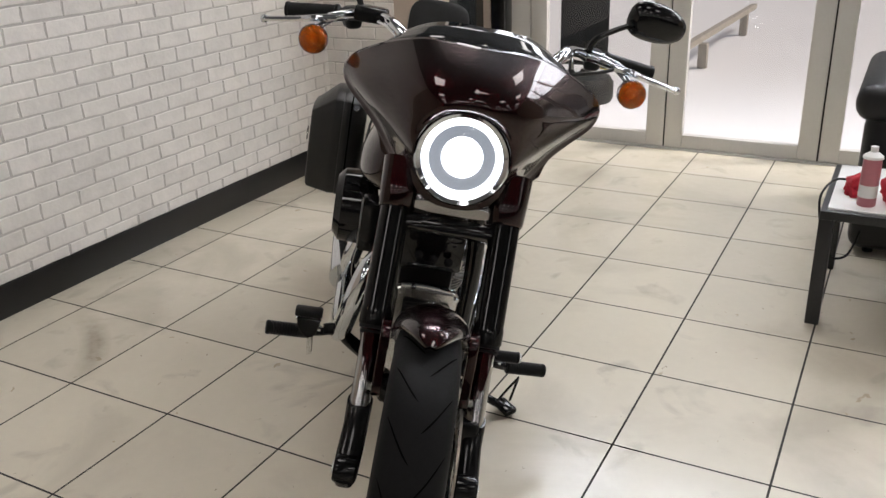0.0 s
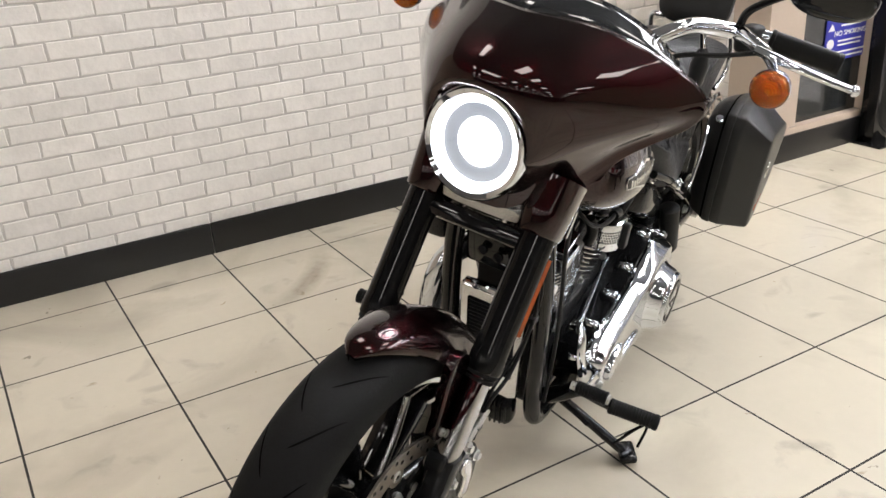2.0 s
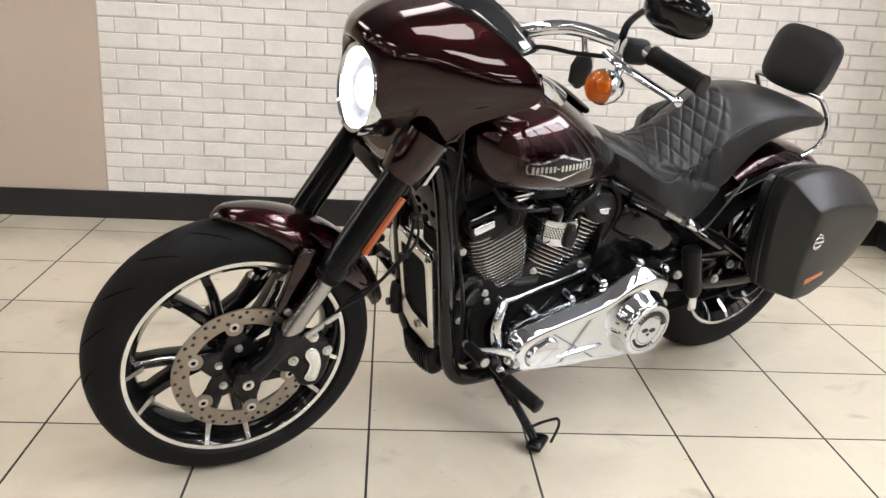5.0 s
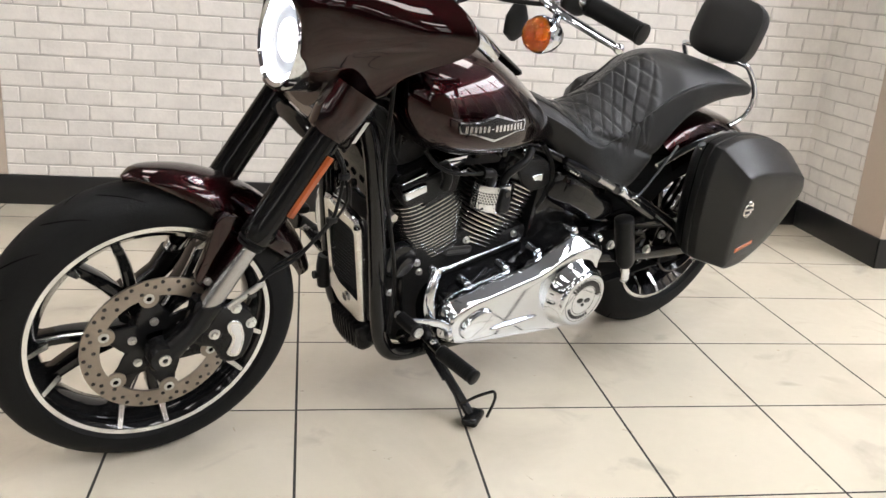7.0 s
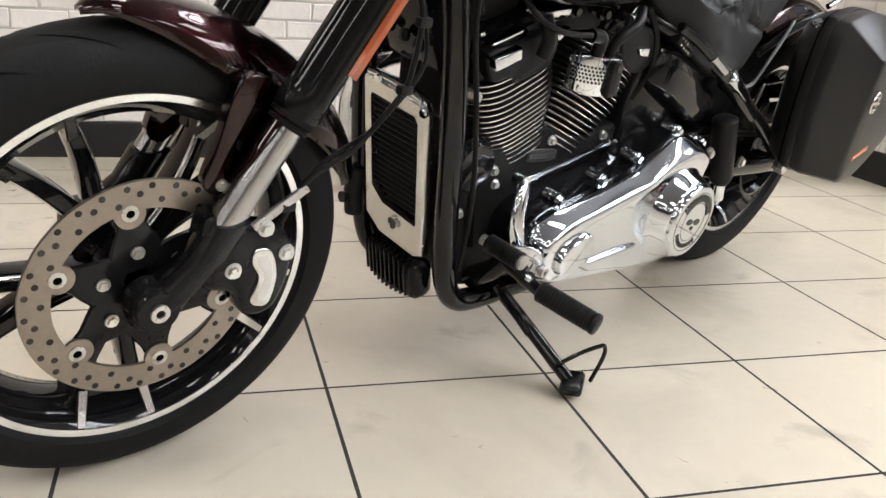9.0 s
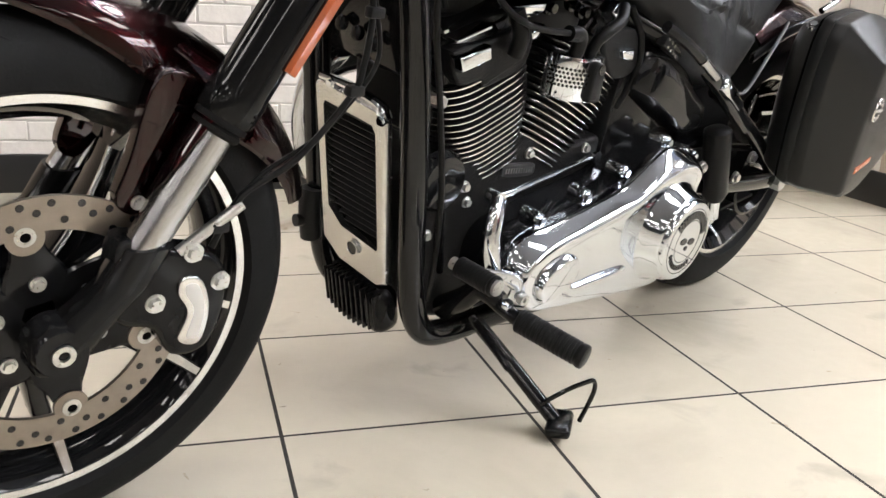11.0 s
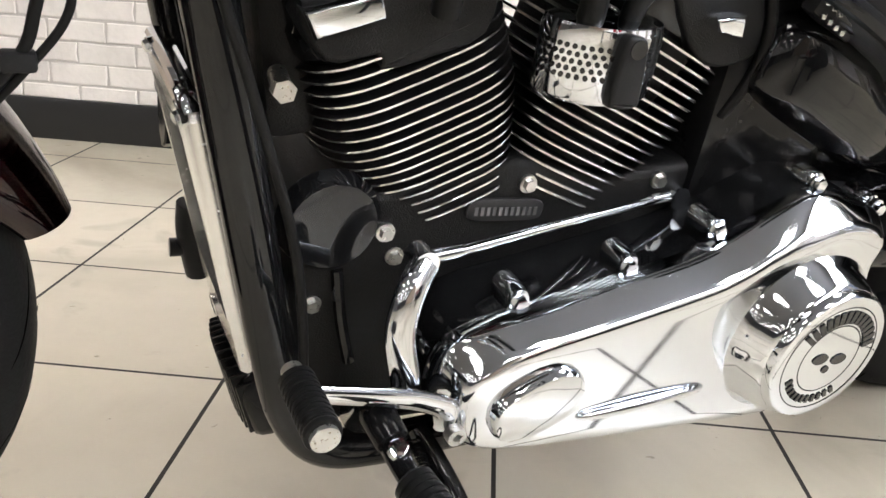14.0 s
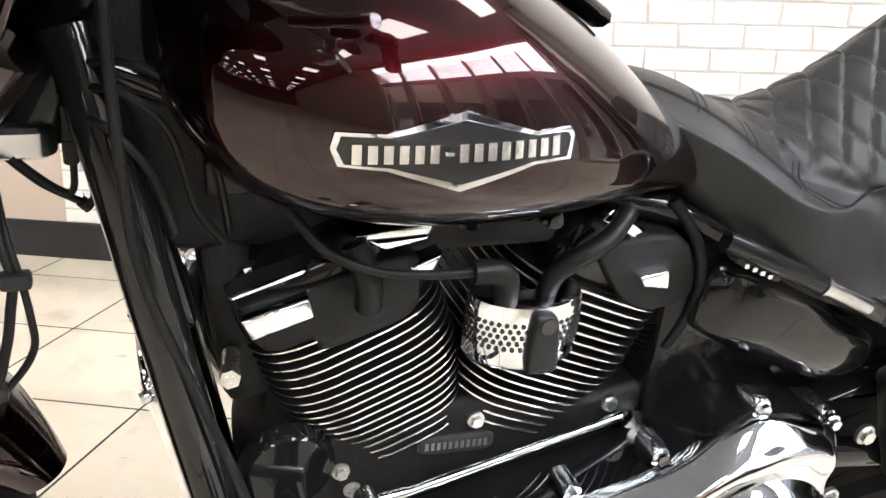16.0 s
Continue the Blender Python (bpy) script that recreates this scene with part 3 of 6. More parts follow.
# front fork
UP = Vector((-0.111, 0, 0.195)).normalized()
for s in (1, -1):
    base = Vector((-0.165, s * 0.116, 0.545))
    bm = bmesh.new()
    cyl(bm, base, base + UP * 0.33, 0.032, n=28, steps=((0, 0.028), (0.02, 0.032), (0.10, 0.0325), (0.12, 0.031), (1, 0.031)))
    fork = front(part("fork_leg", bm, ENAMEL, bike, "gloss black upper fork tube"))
    bm = bmesh.new()
    cyl(bm, base - UP * 0.16, base + UP * 0.005, 0.0215, n=24)
    part("fork_slider", bm, SLIDER, fork, "chrome fork slider")
    bm = bmesh.new()
    cyl(bm, base - UP * 0.016, base + UP * 0.004, 0.0275, n=28, steps=((0, 0.024), (0.15, 0.027), (0.4, 0.027), (0.45, 0.025), (0.55, 0.025), (0.6, 0.0295), (1, 0.0295)))
    part("dust_seal", bm, RUBBER, fork)
    # burgundy guard over the front half of the slider
    bm = bmesh.new()
    ahead = Vector((UP.z, 0, -UP.x))
    arcs = []
    for t, r, a0, a1 in ((-0.004, 0.0265, -1.9, 0.75), (-0.05, 0.0262, -1.8, 0.55), (-0.085, 0.0258, -1.5, 0.3), (-0.108, 0.0252, -1.0, 0.0)):
        c = base + UP * t
        sweep = [a0 + (a1 - a0) * j / 10 for j in range(11)]
        arcs.append([c + (ahead * math.cos(a) + Y * s * math.sin(a)) * r for a in sweep] + [c + (ahead * math.cos(a) + Y * s * math.sin(a)) * (r - 0.003) for a in reversed(sweep)])
    loft(bm, arcs)
    part("slider_guard", bm, BURGUNDY, fork, "burgundy guard in front of the slider")
    # axle carrier and caliper bracket
    bm = bmesh.new()
    low = base - UP * 0.15
    loft(bm, [ringpts(p, (1, 0, 0), (0, 1, 0), a, b, 16, 3) for p, a, b in ((low, 0.027, 0.026), (low - UP * 0.05, 0.026, 0.025), (Vector((-0.022, s * 0.118, 0.33)), 0.03, 0.026), (Vector((0, s * 0.118, 0.30)), 0.032, 0.024), (Vector((0.004, s * 0.118, 0.285)), 0.02, 0.018))])
    part("axle_carrier", bm, SATIN, fork)
    bm = bmesh.new()
    cyl(bm, (0, s * 0.10, 0.312), (0, s * 0.142, 0.312), 0.026, n=24, steps=((0, 0.03), (0.8, 0.03), (1, 0.026)))
    part("axle_boss", bm, SATIN, fork)
    bm = bmesh.new()
    lathe(bm, [(0.006, s * 0.139), (0.006, s * 0.146), (0.012, s * 0.146), (0.012, s * 0.139)], (0, 0, 0.312), n=20, closed=True)
    part("axle_end", bm, ZINC, fork)
    # burgundy strut of the mudguard
    bm = bmesh.new()
    slab(bm, smoothed([(-0.102, 0.585), (-0.142, 0.585), (-0.152, 0.545), (-0.128, 0.49), (-0.102, 0.447), (-0.082, 0.437), (-0.066, 0.455), (-0.080, 0.505)]), s * 0.079, s * 0.098, 0.004)
    front(part("fender_strut", bm, BURGUNDY, bike, "burgundy mudguard strut"))
    for x, z in ((-0.088, 0.452), (-0.138, 0.52)):
        bm = bmesh.new()
        bolt(bm, (x, s * 0.0985, z), (0, s, 0), 0.006)
        front(part("strut_bolt", bm, ZINC, bike))
    # side marker strip
    bm = bmesh.new()
    d = UP
    n_ = Vector((-0.45, s * 0.89, -0.2)).normalized()
    w_ = d.cross(n_)
    c = Vector((-0.259, s * 0.141, 0.662))
    loft(bm, [[c + d * t + w_ * a + n_ * b for a, b in ((-0.0095, -0.003), (0.0095, -0.003), (0.008, 0.004), (-0.008, 0.004))] for t in (-0.07, 0.07)])
    front(part("side_reflector", bm, REFLECT, bike, "orange reflector strip on the fork", smooth=False))

# caliper on the left fork
bm = bmesh.new()
slab(bm, smoothed([(-0.06, 0.42), (-0.12, 0.405), (-0.175, 0.385), (-0.185, 0.33), (-0.165, 0.275), (-0.125, 0.272), (-0.10, 0.31), (-0.06, 0.33)]), 0.092, 0.128, 0.008)
cal = front(part("brake_caliper", bm, SATIN, bike, "black four-piston brake caliper"))
bm = bmesh.new()
slab(bm, smoothed([(-0.128, 0.372), (-0.150, 0.368), (-0.163, 0.332), (-0.157, 0.292), (-0.143, 0.285), (-0.128, 0.296), (-0.137, 0.328), (-0.125, 0.352)]), 0.126, 0.133, 0.003)
part("caliper_badge", bm, SILVER, cal, "silver oval caliper insert")
bm = bmesh.new()
slab(bm, smoothed([(-0.133, 0.364), (-0.147, 0.361), (-0.156, 0.331), (-0.151, 0.298), (-0.144, 0.294), (-0.137, 0.300), (-0.144, 0.33), (-0.133, 0.352)]), 0.1325, 0.1336, 0.0005)
part("caliper_inlay", bm, ALU, cal)
for x, z in ((-0.10, 0.345), (-0.14, 0.40), (-0.07, 0.40), (-0.175, 0.36)):
    bm = bmesh.new()
    bolt(bm, (x, 0.128, z), Y, 0.0085, 0.008)
    part("caliper_bolt", bm, ZINC, cal)

# front mudguard
bm = bmesh.new()
rings = []
N = 28
for i in range(N + 1):
    t = i / N
    a = radians(79.5 + 85 * t)
    d = Vector((math.cos(a), 0, math.sin(a)))
    R0 = 0.346 + 0.012 * t * t
    R0 -= 0.014 * max(0, 1 - t / 0.07) ** 2
    hw = 0.078 * min(1, (0.012 + 2.9 * t) ** 0.5) * (1 - 0.55 * max(0, (t - 0.72) / 0.28) ** 1.6)
    drop = 0.004 + 0.083 * min(1, t / 0.5) ** 0.95 - 0.11 * max(0, t - 0.5)
    pts = []
    for j in range(17):
        u = -1 + 2 * j / 16
        pts.append(Vector(AX) + d * (R0 - drop * (1 - math.cos(u * math.pi / 2))) + Y * hw * math.sin(u * math.pi / 2))
    for j in range(16, -1, -1):
        u = -1 + 2 * j / 16
        pts.append(Vector(AX) + d * (R0 - 0.004 - drop * (1 - math.cos(u * math.pi / 2))) + Y * hw * 0.96 * math.sin(u * math.pi / 2))
    rings.append(pts)
loft(bm, rings)
fender = part("front_fender", bm, BURGUNDY, bike, "glossy burgundy front mudguard")
front(fender)

# fairing: spokes of the skin, each from the lamp's rim over the ridge to the outer edge (x, y, z)
RIM_Z, RIM_R = 0.906, 0.098
SKIN = [  # angle about the lamp, then four points from the rim outwards
    (90, (-0.201, 0.0, 1.013), (-0.212, 0.0, 1.046), (-0.258, 0.0, 1.078), (-0.335, 0.0, 1.110)),
    (65, (-0.207, 0.048, 1.006), (-0.224, 0.068, 1.038), (-0.278, 0.085, 1.072), (-0.362, 0.100, 1.108)),
    (42, (-0.220, 0.086, 0.985), (-0.252, 0.120, 1.014), (-0.316, 0.150, 1.048), (-0.398, 0.165, 1.090)),
    (24, (-0.234, 0.108, 0.960), (-0.284, 0.152, 0.987), (-0.352, 0.195, 1.022), (-0.428, 0.215, 1.066)),
    (10, (-0.246, 0.118, 0.934), (-0.308, 0.170, 0.965), (-0.386, 0.229, 1.000), (-0.458, 0.258, 1.038)),
    (0, (-0.256, 0.120, 0.916), (-0.322, 0.176, 0.948), (-0.404, 0.242, 0.984), (-0.474, 0.281, 1.010)),
    (-8, (-0.264, 0.117, 0.900), (-0.330, 0.168, 0.928), (-0.410, 0.236, 0.962), (-0.474, 0.283, 0.984)),
    (-20, (-0.272, 0.108, 0.878), (-0.332, 0.152, 0.900), (-0.396, 0.202, 0.930), (-0.454, 0.266, 0.958)),
    (-36, (-0.282, 0.096, 0.852), (-0.328, 0.134, 0.870), (-0.374, 0.172, 0.896), (-0.420, 0.224, 0.926)),
    (-52, (-0.290, 0.082, 0.832), (-0.324, 0.116, 0.842), (-0.356, 0.150, 0.860), (-0.390, 0.186, 0.892)),
    (-66, (-0.296, 0.066, 0.818), (-0.322, 0.094, 0.820), (-0.346, 0.128, 0.828), (-0.372, 0.172, 0.858)),
]
curves = []
for deg, *pts in SKIN:
    a = radians(deg)
    rim = Vector((-0.226 - 0.05 * clamp(-deg / 66) ** 0.7, RIM_R * math.cos(a), RIM_Z + RIM_R * math.sin(a)))
    curves.append(catmull([rim] + [Vector(q) for q in pts], 7))
cols = []
for k in range(len(curves[0])):
    line = catmull([c[k] for c in curves], 5)
    cols.append([Vector((q.x, -q.y, q.z)) for q in line[:0:-1]] + line)
RIMLINE = cols[-1]
bm = bmesh.new()
grid = [[bm.verts.new(q) for q in row] for row in cols]
for a, b in zip(grid, grid[1:]):
    for i in range(len(a) - 1):
        bm.faces.new((a[i], a[i + 1], b[i + 1], b[i]))
bmesh.ops.recalc_face_normals(bm, faces=bm.faces)
fairing = front(part("fairing", bm, BURGUNDY, bike, "glossy burgundy handlebar fairing"))
so = fairing.modifiers.new("thickness", "SOLIDIFY")
so.thickness, so.offset = 0.005, -1

# short smoked screen behind the top edge
bm = bmesh.new()
edge = [q for q in RIMLINE if q.z > 1.055]
rows = []
for t in (-0.1, 0.35, 0.7, 1.0):
    row = []
    for q in edge:
        u = q.y / 0.235
        row.append(Vector((q.x - 0.006 - 0.052 * t, q.y * (1 - 0.10 * t), q.z - 0.004 + (0.036 - 0.030 * u * u) * t)))
    rows.append(row)
g = [[bm.verts.new(q) for q in r] for r in rows]
for a, b in zip(g, g[1:]):
    for i in range(len(a) - 1):
        bm.faces.new((a[i], a[i + 1], b[i + 1], b[i]))
ws = front(part("windscreen", bm, SCREEN, bike, "short dark smoked windscreen"))
so = ws.modifiers.new("thickness", "SOLIDIFY")
so.thickness = 0.004
# inner fairing shell and dash
bm = bmesh.new()
loft(bm, [ringpts((x, 0, z), (0, 1, 0), (0, 0, 1), w, h, 28, 2.6) for x, z, w, h in ((-0.30, 0.955, 0.12, 0.085), (-0.38, 0.965, 0.17, 0.09), (-0.44, 0.97, 0.19, 0.075), (-0.46, 0.97, 0.17, 0.05))])
front(part("inner_fairing", bm, MATT, bike))
bm = bmesh.new()
cyl(bm, (-0.44, 0, 1.02), (-0.485, 0, 1.035), 0.05, n=32, steps=((0, 0.045), (0.7, 0.05), (1, 0.044)))
part("speedometer", bm, CHROME, bike, "round chrome speedometer housing")

# headlamp
HL, HD = Vector((-0.247, 0.0, 0.906)), Vector((0.985, 0, 0.06)).normalized()
bm = bmesh.new()
lathe(bm, [(0.082, 0.022), (0.090, 0.026), (0.095, 0.020), (0.096, 0.0), (0.094, -0.06), (0.086, -0.06), (0.082, 0.0)], HL, HD, n=64, closed=True)
hl = front(part("headlight", bm, CHROME, bike, "round LED headlight, switched on, chrome bezel"))
bm = bmesh.new()
lathe(bm, [(0.0, -0.022), (0.036, -0.022), (0.042, 0.002), (0.064, 0.006), (0.082, 0.006), (0.082, -0.04), (0.0, -0.04)], HL, HD, n=48)
part("reflector", bm, LAMP_SOFT, hl, "headlight bowl with an added glow of its own")
bm = bmesh.new()
lathe(bm, [(0.067, 0.004), (0.080, 0.008), (0.080, 0.012), (0.067, 0.010)], HL, HD, n=48, closed=True)
part("light_ring", bm, LAMP, hl, "glowing white LED ring")
bm = bmesh.new()
lathe(bm, [(0.040, -0.02), (0.040, 0.003), (0.036, 0.007), (0.02, 0.010), (0.0, 0.011)], HL, HD, n=40)
part("led_lens", bm, LAMP, hl, "glowing white LED lens")
bm = bmesh.new()
lathe(bm, [(0.0, 0.024), (0.04, 0.022), (0.082, 0.014), (0.082, 0.0125), (0.04, 0.0205), (0.0, 0.0225)], HL, HD, n=48)
lens = part("lamp_glass", bm, GLASS, hl, "clear domed headlight lens")
lens.visible_shadow = False
# lamp housing, fork covers and yokes
bm = bmesh.new()
loft(bm, [ringpts((x, 0, z), (0, 1, 0), (0, 0, 1), w, h, 24, 2.5) for x, z, w, h in ((-0.278, 0.885, 0.10, 0.10), (-0.305, 0.872, 0.118, 0.095), (-0.335, 0.875, 0.112, 0.08), (-0.362, 0.885, 0.08, 0.06))])
front(part("lamp_housing", bm, BURGUNDY, bike))
for s in (1, -1):
    c = Vector((-0.285, s * 0.114, 0.755))
    bm = bmesh.new()
    loft(bm, [ringpts(c + UP * t, (0.87, 0, 0.49), (0, 1, 0), a, b, 20, 2.6) for t, a, b in ((0.008, 0.037, 0.035), (0.012, 0.041, 0.038), (0.05, 0.046, 0.041), (0.11, 0.054, 0.044))])
    cov = front(part("fork_cover", bm, BURGUNDY, bike, "burgundy fork shroud"))
    bm = bmesh.new()
    q = c + Vector((-0.043, s * 0.03, -0.012))
    loft(bm, [ringpts(q + UP * t, (1, 0, 0), (0, 1, 0), 0.005, 0.005, 8, 4) for t in (0.012, 0.06)])
    part("cover_trim", bm, CHROME, cov, "thin chrome trim")
bm = bmesh.new()
box(bm, (-0.292, 0, 0.738), (0.062, 0.24, 0.035), 0.012, pose(0, 0, 0, 0, -30))
front(part("lower_yoke", bm, GLOSS, bike))
bm = bmesh.new()
loft(bm, [ringpts((x, 0, z), (0, 1, 0), (0, 0, 1), w, h, 20, 3) for x, z, w, h in ((-0.28, 0.782, 0.085, 0.012), (-0.292, 0.790, 0.09, 0.018), (-0.34, 0.775, 0.085, 0.02))])
front(part("lamp_lower_trim", bm, SLIDER, bike, "chrome trim under the headlight"))
bm = bmesh.new()
tube(bm, [(-0.362, 0, 0.742), (-0.385, 0, 0.79), (-0.42, 0, 0.86)], 0.034, n=18)
part("steering_head", bm, SATIN, bike)

# handlebar, mirrored about a plane a little left of the middle
M0 = 0.028


def flip(p, s):
    """A point of the left side, or its twin on the right with the bars turned slightly."""
    p = Vector(p)
    return p if s > 0 else Vector((p.x - 0.11 * (p.y - M0), 2 * M0 - p.y, p.z))


for s in (1, -1):
    fl = lambda *p: flip(p, s)
    bm = bmesh.new()
    tube(bm, [fl(-0.44, M0, 1.0), fl(-0.445, 0.09, 1.01), fl(-0.462, 0.16, 1.06), fl(-0.515, 0.215, 1.094), fl(-0.57, 0.24, 1.098), fl(-0.625, 0.278, 1.09), fl(-0.667, 0.33, 1.082), fl(-0.687, 0.46, 1.064)], 0.0145, n=16)
    hb = part("handlebar", bm, CHROME, bike, "bent chrome handlebar")
    bm = bmesh.new()
    a, b = fl(-0.672, 0.345, 1.08), fl(-0.689, 0.472, 1.062)
    cyl(bm, a, b, 0.019, n=24, steps=((0, 0.017), (0.01, 0.02), (0.06, 0.02), (0.07, 0.0185), (0.93, 0.0185), (0.94, 0.02), (0.99, 0.02), (1, 0.014)))
    part("grip", bm, GRIP, hb, "black rubber grip")
    # switch housing
    bm = bmesh.new()
    c = fl(-0.655, 0.315, 1.078)
    box(bm, c, (0.055, 0.04, 0.05), 0.013, pose(0, 0, 0, 8, 0, -18 * s), 3)
    sw = part("switch_box", bm, MATT, hb)
    for dz, dy in ((0.012, 0), (-0.006, 0.006), (-0.012, -0.008)):
        bm = bmesh.new()
        box(bm, c + Vector((-0.029, dy, dz)), (0.008, 0.012, 0.008), 0.002)
        part("switch_button", bm, GREYPLASTIC, sw)
    # lever perch and lever
    bm = bmesh.new()
    tube(bm, [fl(-0.640, 0.30, 1.086), fl(-0.615, 0.315, 1.088), fl(-0.59, 0.335, 1.086), fl(-0.565, 0.36, 1.081)], lambda t: 0.015 - 0.004 * t, n=12)
    part("lever_perch", bm, CHROME, hb)
    bm = bmesh.new()
    tube(bm, [fl(-0.555, 0.345, 1.084), fl(-0.548, 0.385, 1.078), fl(-0.562, 0.42, 1.068), fl(-0.574, 0.465, 1.058), fl(-0.585, 0.505, 1.05)], lambda t: 0.0085 - 0.0025 * t, n=12, flat=1.5, side=(1, 0, 0))
    part("lever", bm, CHROME, hb, "polished hand lever")
    bm = bmesh.new()
    bmesh.ops.create_uvsphere(bm, u_segments=14, v_segments=10, radius=0.0095, matrix=Matrix.Translation(fl(-0.586, 0.509, 1.049)))
    part("lever_ball", bm, CHROME, hb)
    # fluid reservoir on the right, cable adjuster on the left
    bm = bmesh.new()
    if s < 0:
        box(bm, fl(-0.60, 0.27, 1.10), (0.05, 0.075, 0.035), 0.008, pose(0, 0, 0, 0, 0, -8))
        part("brake_reservoir", bm, SATIN, hb)
    else:
        tube(bm, [(-0.565, 0.35, 1.078), (-0.52, 0.30, 1.07), (-0.47, 0.23, 1.06), (-0.42, 0.15, 1.0), (-0.41, 0.13, 0.9)], 0.0045, n=8)
        part("clutch_cable", bm, GRIP, hb)
    # turn signal
    c = fl(-0.505, 0.388, 1.036)
    bm = bmesh.new()
    lathe(bm, [(0.0, 0.013), (0.016, 0.011), (0.0265, 0.004), (0.0305, -0.006), (0.0305, -0.016), (0.028, -0.016), (0.028, -0.007), (0.0245, 0.001), (0.015, 0.008), (0.0, 0.010)], c, (1, 0, 0.03), n=32)
    ts = part("turn_signal_lens", bm, AMBER, hb, "round amber turn signal lens")
    bm = bmesh.new()
    for k in range(5):
        lathe(bm, [(0.005 + 0.0048 * k, 0.0125 - 0.0004 * k * k), (0.0063 + 0.0048 * k, 0.0138 - 0.0005 * k * k), (0.0076 + 0.0048 * k, 0.0122 - 0.0005 * k * k)], c, (1, 0, 0.03), n=32)
    part("lens_ribs", bm, AMBER, ts)
    bm = bmesh.new()
    bmesh.ops.create_uvsphere(bm, u_segments=16, v_segments=10, radius=0.011, matrix=Matrix.Translation(c + Vector((-0.018, 0, 0))))
    part("bulb", bm, WHITE, ts)
    bm = bmesh.new()
    lathe(bm, [(0.0318, -0.008), (0.033, -0.014), (0.030, -0.035), (0.02, -0.052), (0.0, -0.058)], c, (1, 0, 0.03), n=32)
    part("turn_signal_shell", bm, CHROME, hb, "chrome turn signal shell")
    bm = bmesh.new()
    tube(bm, [c + Vector((-0.04, 0, 0.01)), c + Vector((-0.055, -0.01 * s, 0.025)), fl(-0.575, 0.36, 1.075)], 0.008, n=10)
    part("turn_signal_stalk", bm, CHROME, hb)
    # mirror
    c = fl(-0.607, 0.432, 1.187)
    bm = bmesh.new()
    ax_ = Vector((1, 0.12 * s, -0.10)).normalized()
    u = ax_.cross(Vector((0, 0, 1))).normalized()
    v = u.cross(ax_)
    u, v = u * -1 * s, v
    rot = pose(0, 0, 0, -8 * s, 0, 0).to_3x3()
    u, v = rot @ u, rot @ v

    def egg(k, off):
        out = []
        for i in range(32):
            a = 2 * math.pi * i / 32
            ca, sa = math.cos(a), math.sin(a)
            w = 0.071 * math.copysign(abs(ca) ** 0.8, ca)
            h = (0.0435 - 0.007 * ca) * math.copysign(abs(sa) ** 0.8, sa)
            out.append(c + u * w * k + v * h * k + ax_ * off)
        return out

    loft(bm, [egg(0.93, -0.012), egg(1.0, -0.010), egg(1.0, 0.0), egg(0.93, 0.012), egg(0.75, 0.022), egg(0.4, 0.028), egg(0.08, 0.03)])
    part("mirror", bm, GLOSS, hb, "black rear-view mirror shell")
    bm = bmesh.new()
    loft(bm, [egg(0.9, -0.0145), egg(0.9, -0.0125)])
    part("mirror_glass", bm, CHROME, hb)
    bm = bmesh.new()
    tube(bm, [fl(-0.632, 0.296, 1.10), fl(-0.628, 0.305, 1.128), fl(-0.612, 0.345, 1.160), fl(-0.592, 0.395, 1.188)], lambda t: 0.008 - 0.002 * t, n=10)
    part("mirror_stem", bm, GLOSS, hb)
# horn-like clutch clamp under the left bar
bm = bmesh.new()
loft(bm, [ringpts((-0.585, 0.255, z), (1, 0, 0), (0, 1, 0), a, b, 16) for z, a, b in ((0.985, 0.006, 0.005), (0.998, 0.024, 0.014), (1.03, 0.026, 0.016), (1.05, 0.016, 0.012), (1.06, 0.006, 0.006))])
part("cable_pouch", bm, MATT, bike)
bm = bmesh.new()
tube(bm, [(-0.585, 0.255, 1.055), (-0.582, 0.25, 1.075), (-0.578, 0.245, 1.095)], 0.006, n=10)
part("pouch_clip", bm, CHROME, bike)

# fuel tank: sections x, bottom, top, half width
TANK_BELT = 0.31
TANK = [(-0.443, 0.815, 0.872, 0.05), (-0.453, 0.785, 0.892, 0.09), (-0.473, 0.75, 0.908, 0.128), (-0.505, 0.715, 0.920, 0.162), (-0.56, 0.692, 0.926, 0.185), (-0.63, 0.680, 0.925, 0.194), (-0.7, 0.677, 0.912, 0.192), (-0.77, 0.680, 0.878, 0.178), (-0.84, 0.686, 0.833, 0.152), (-0.90, 0.687, 0.787, 0.123), (-0.95, 0.682, 0.751, 0.097), (-0.99, 0.677, 0.722, 0.074), (-1.015, 0.675, 0.702, 0.052), (-1.03, 0.676, 0.690, 0.02)]


def tank_at(x):
    for a, b in zip(TANK, TANK[1:]):
        if b[0] <= x <= a[0]:
            t = (x - a[0]) / (b[0] - a[0])
            return [p + (q - p) * t for p, q in zip(a, b)]


def tank_side(x, z, s=1):
    """The tank's skin at x and z."""
    _, a, b, w = tank_at(x)
    belt = a + TANK_BELT * (b - a)
    q, p = (min(1, (z - belt) / (b - belt)), 2.15) if z > belt else (min(1, (belt - z) / (belt - a)), 2.4)
    return Vector((x, s * w * (1 - q ** p) ** (1 / p), z))


def tank_ring(x, a, b, w, n=64):
    """A section of the tank: widest below its middle, flatter underneath."""
    belt = a + TANK_BELT * (b - a)
    out = []
    for i in range(n):
        th = 2 * math.pi * i / n
        ca, sa = math.cos(th), math.sin(th)
        h, p = (b - belt, 2.15) if sa > 0 else (belt - a, 2.4)
        out.append(Vector((x, w * math.copysign(abs(ca) ** (2 / p), ca), belt + h * math.copysign(abs(sa) ** (2 / p), sa))))
    return out


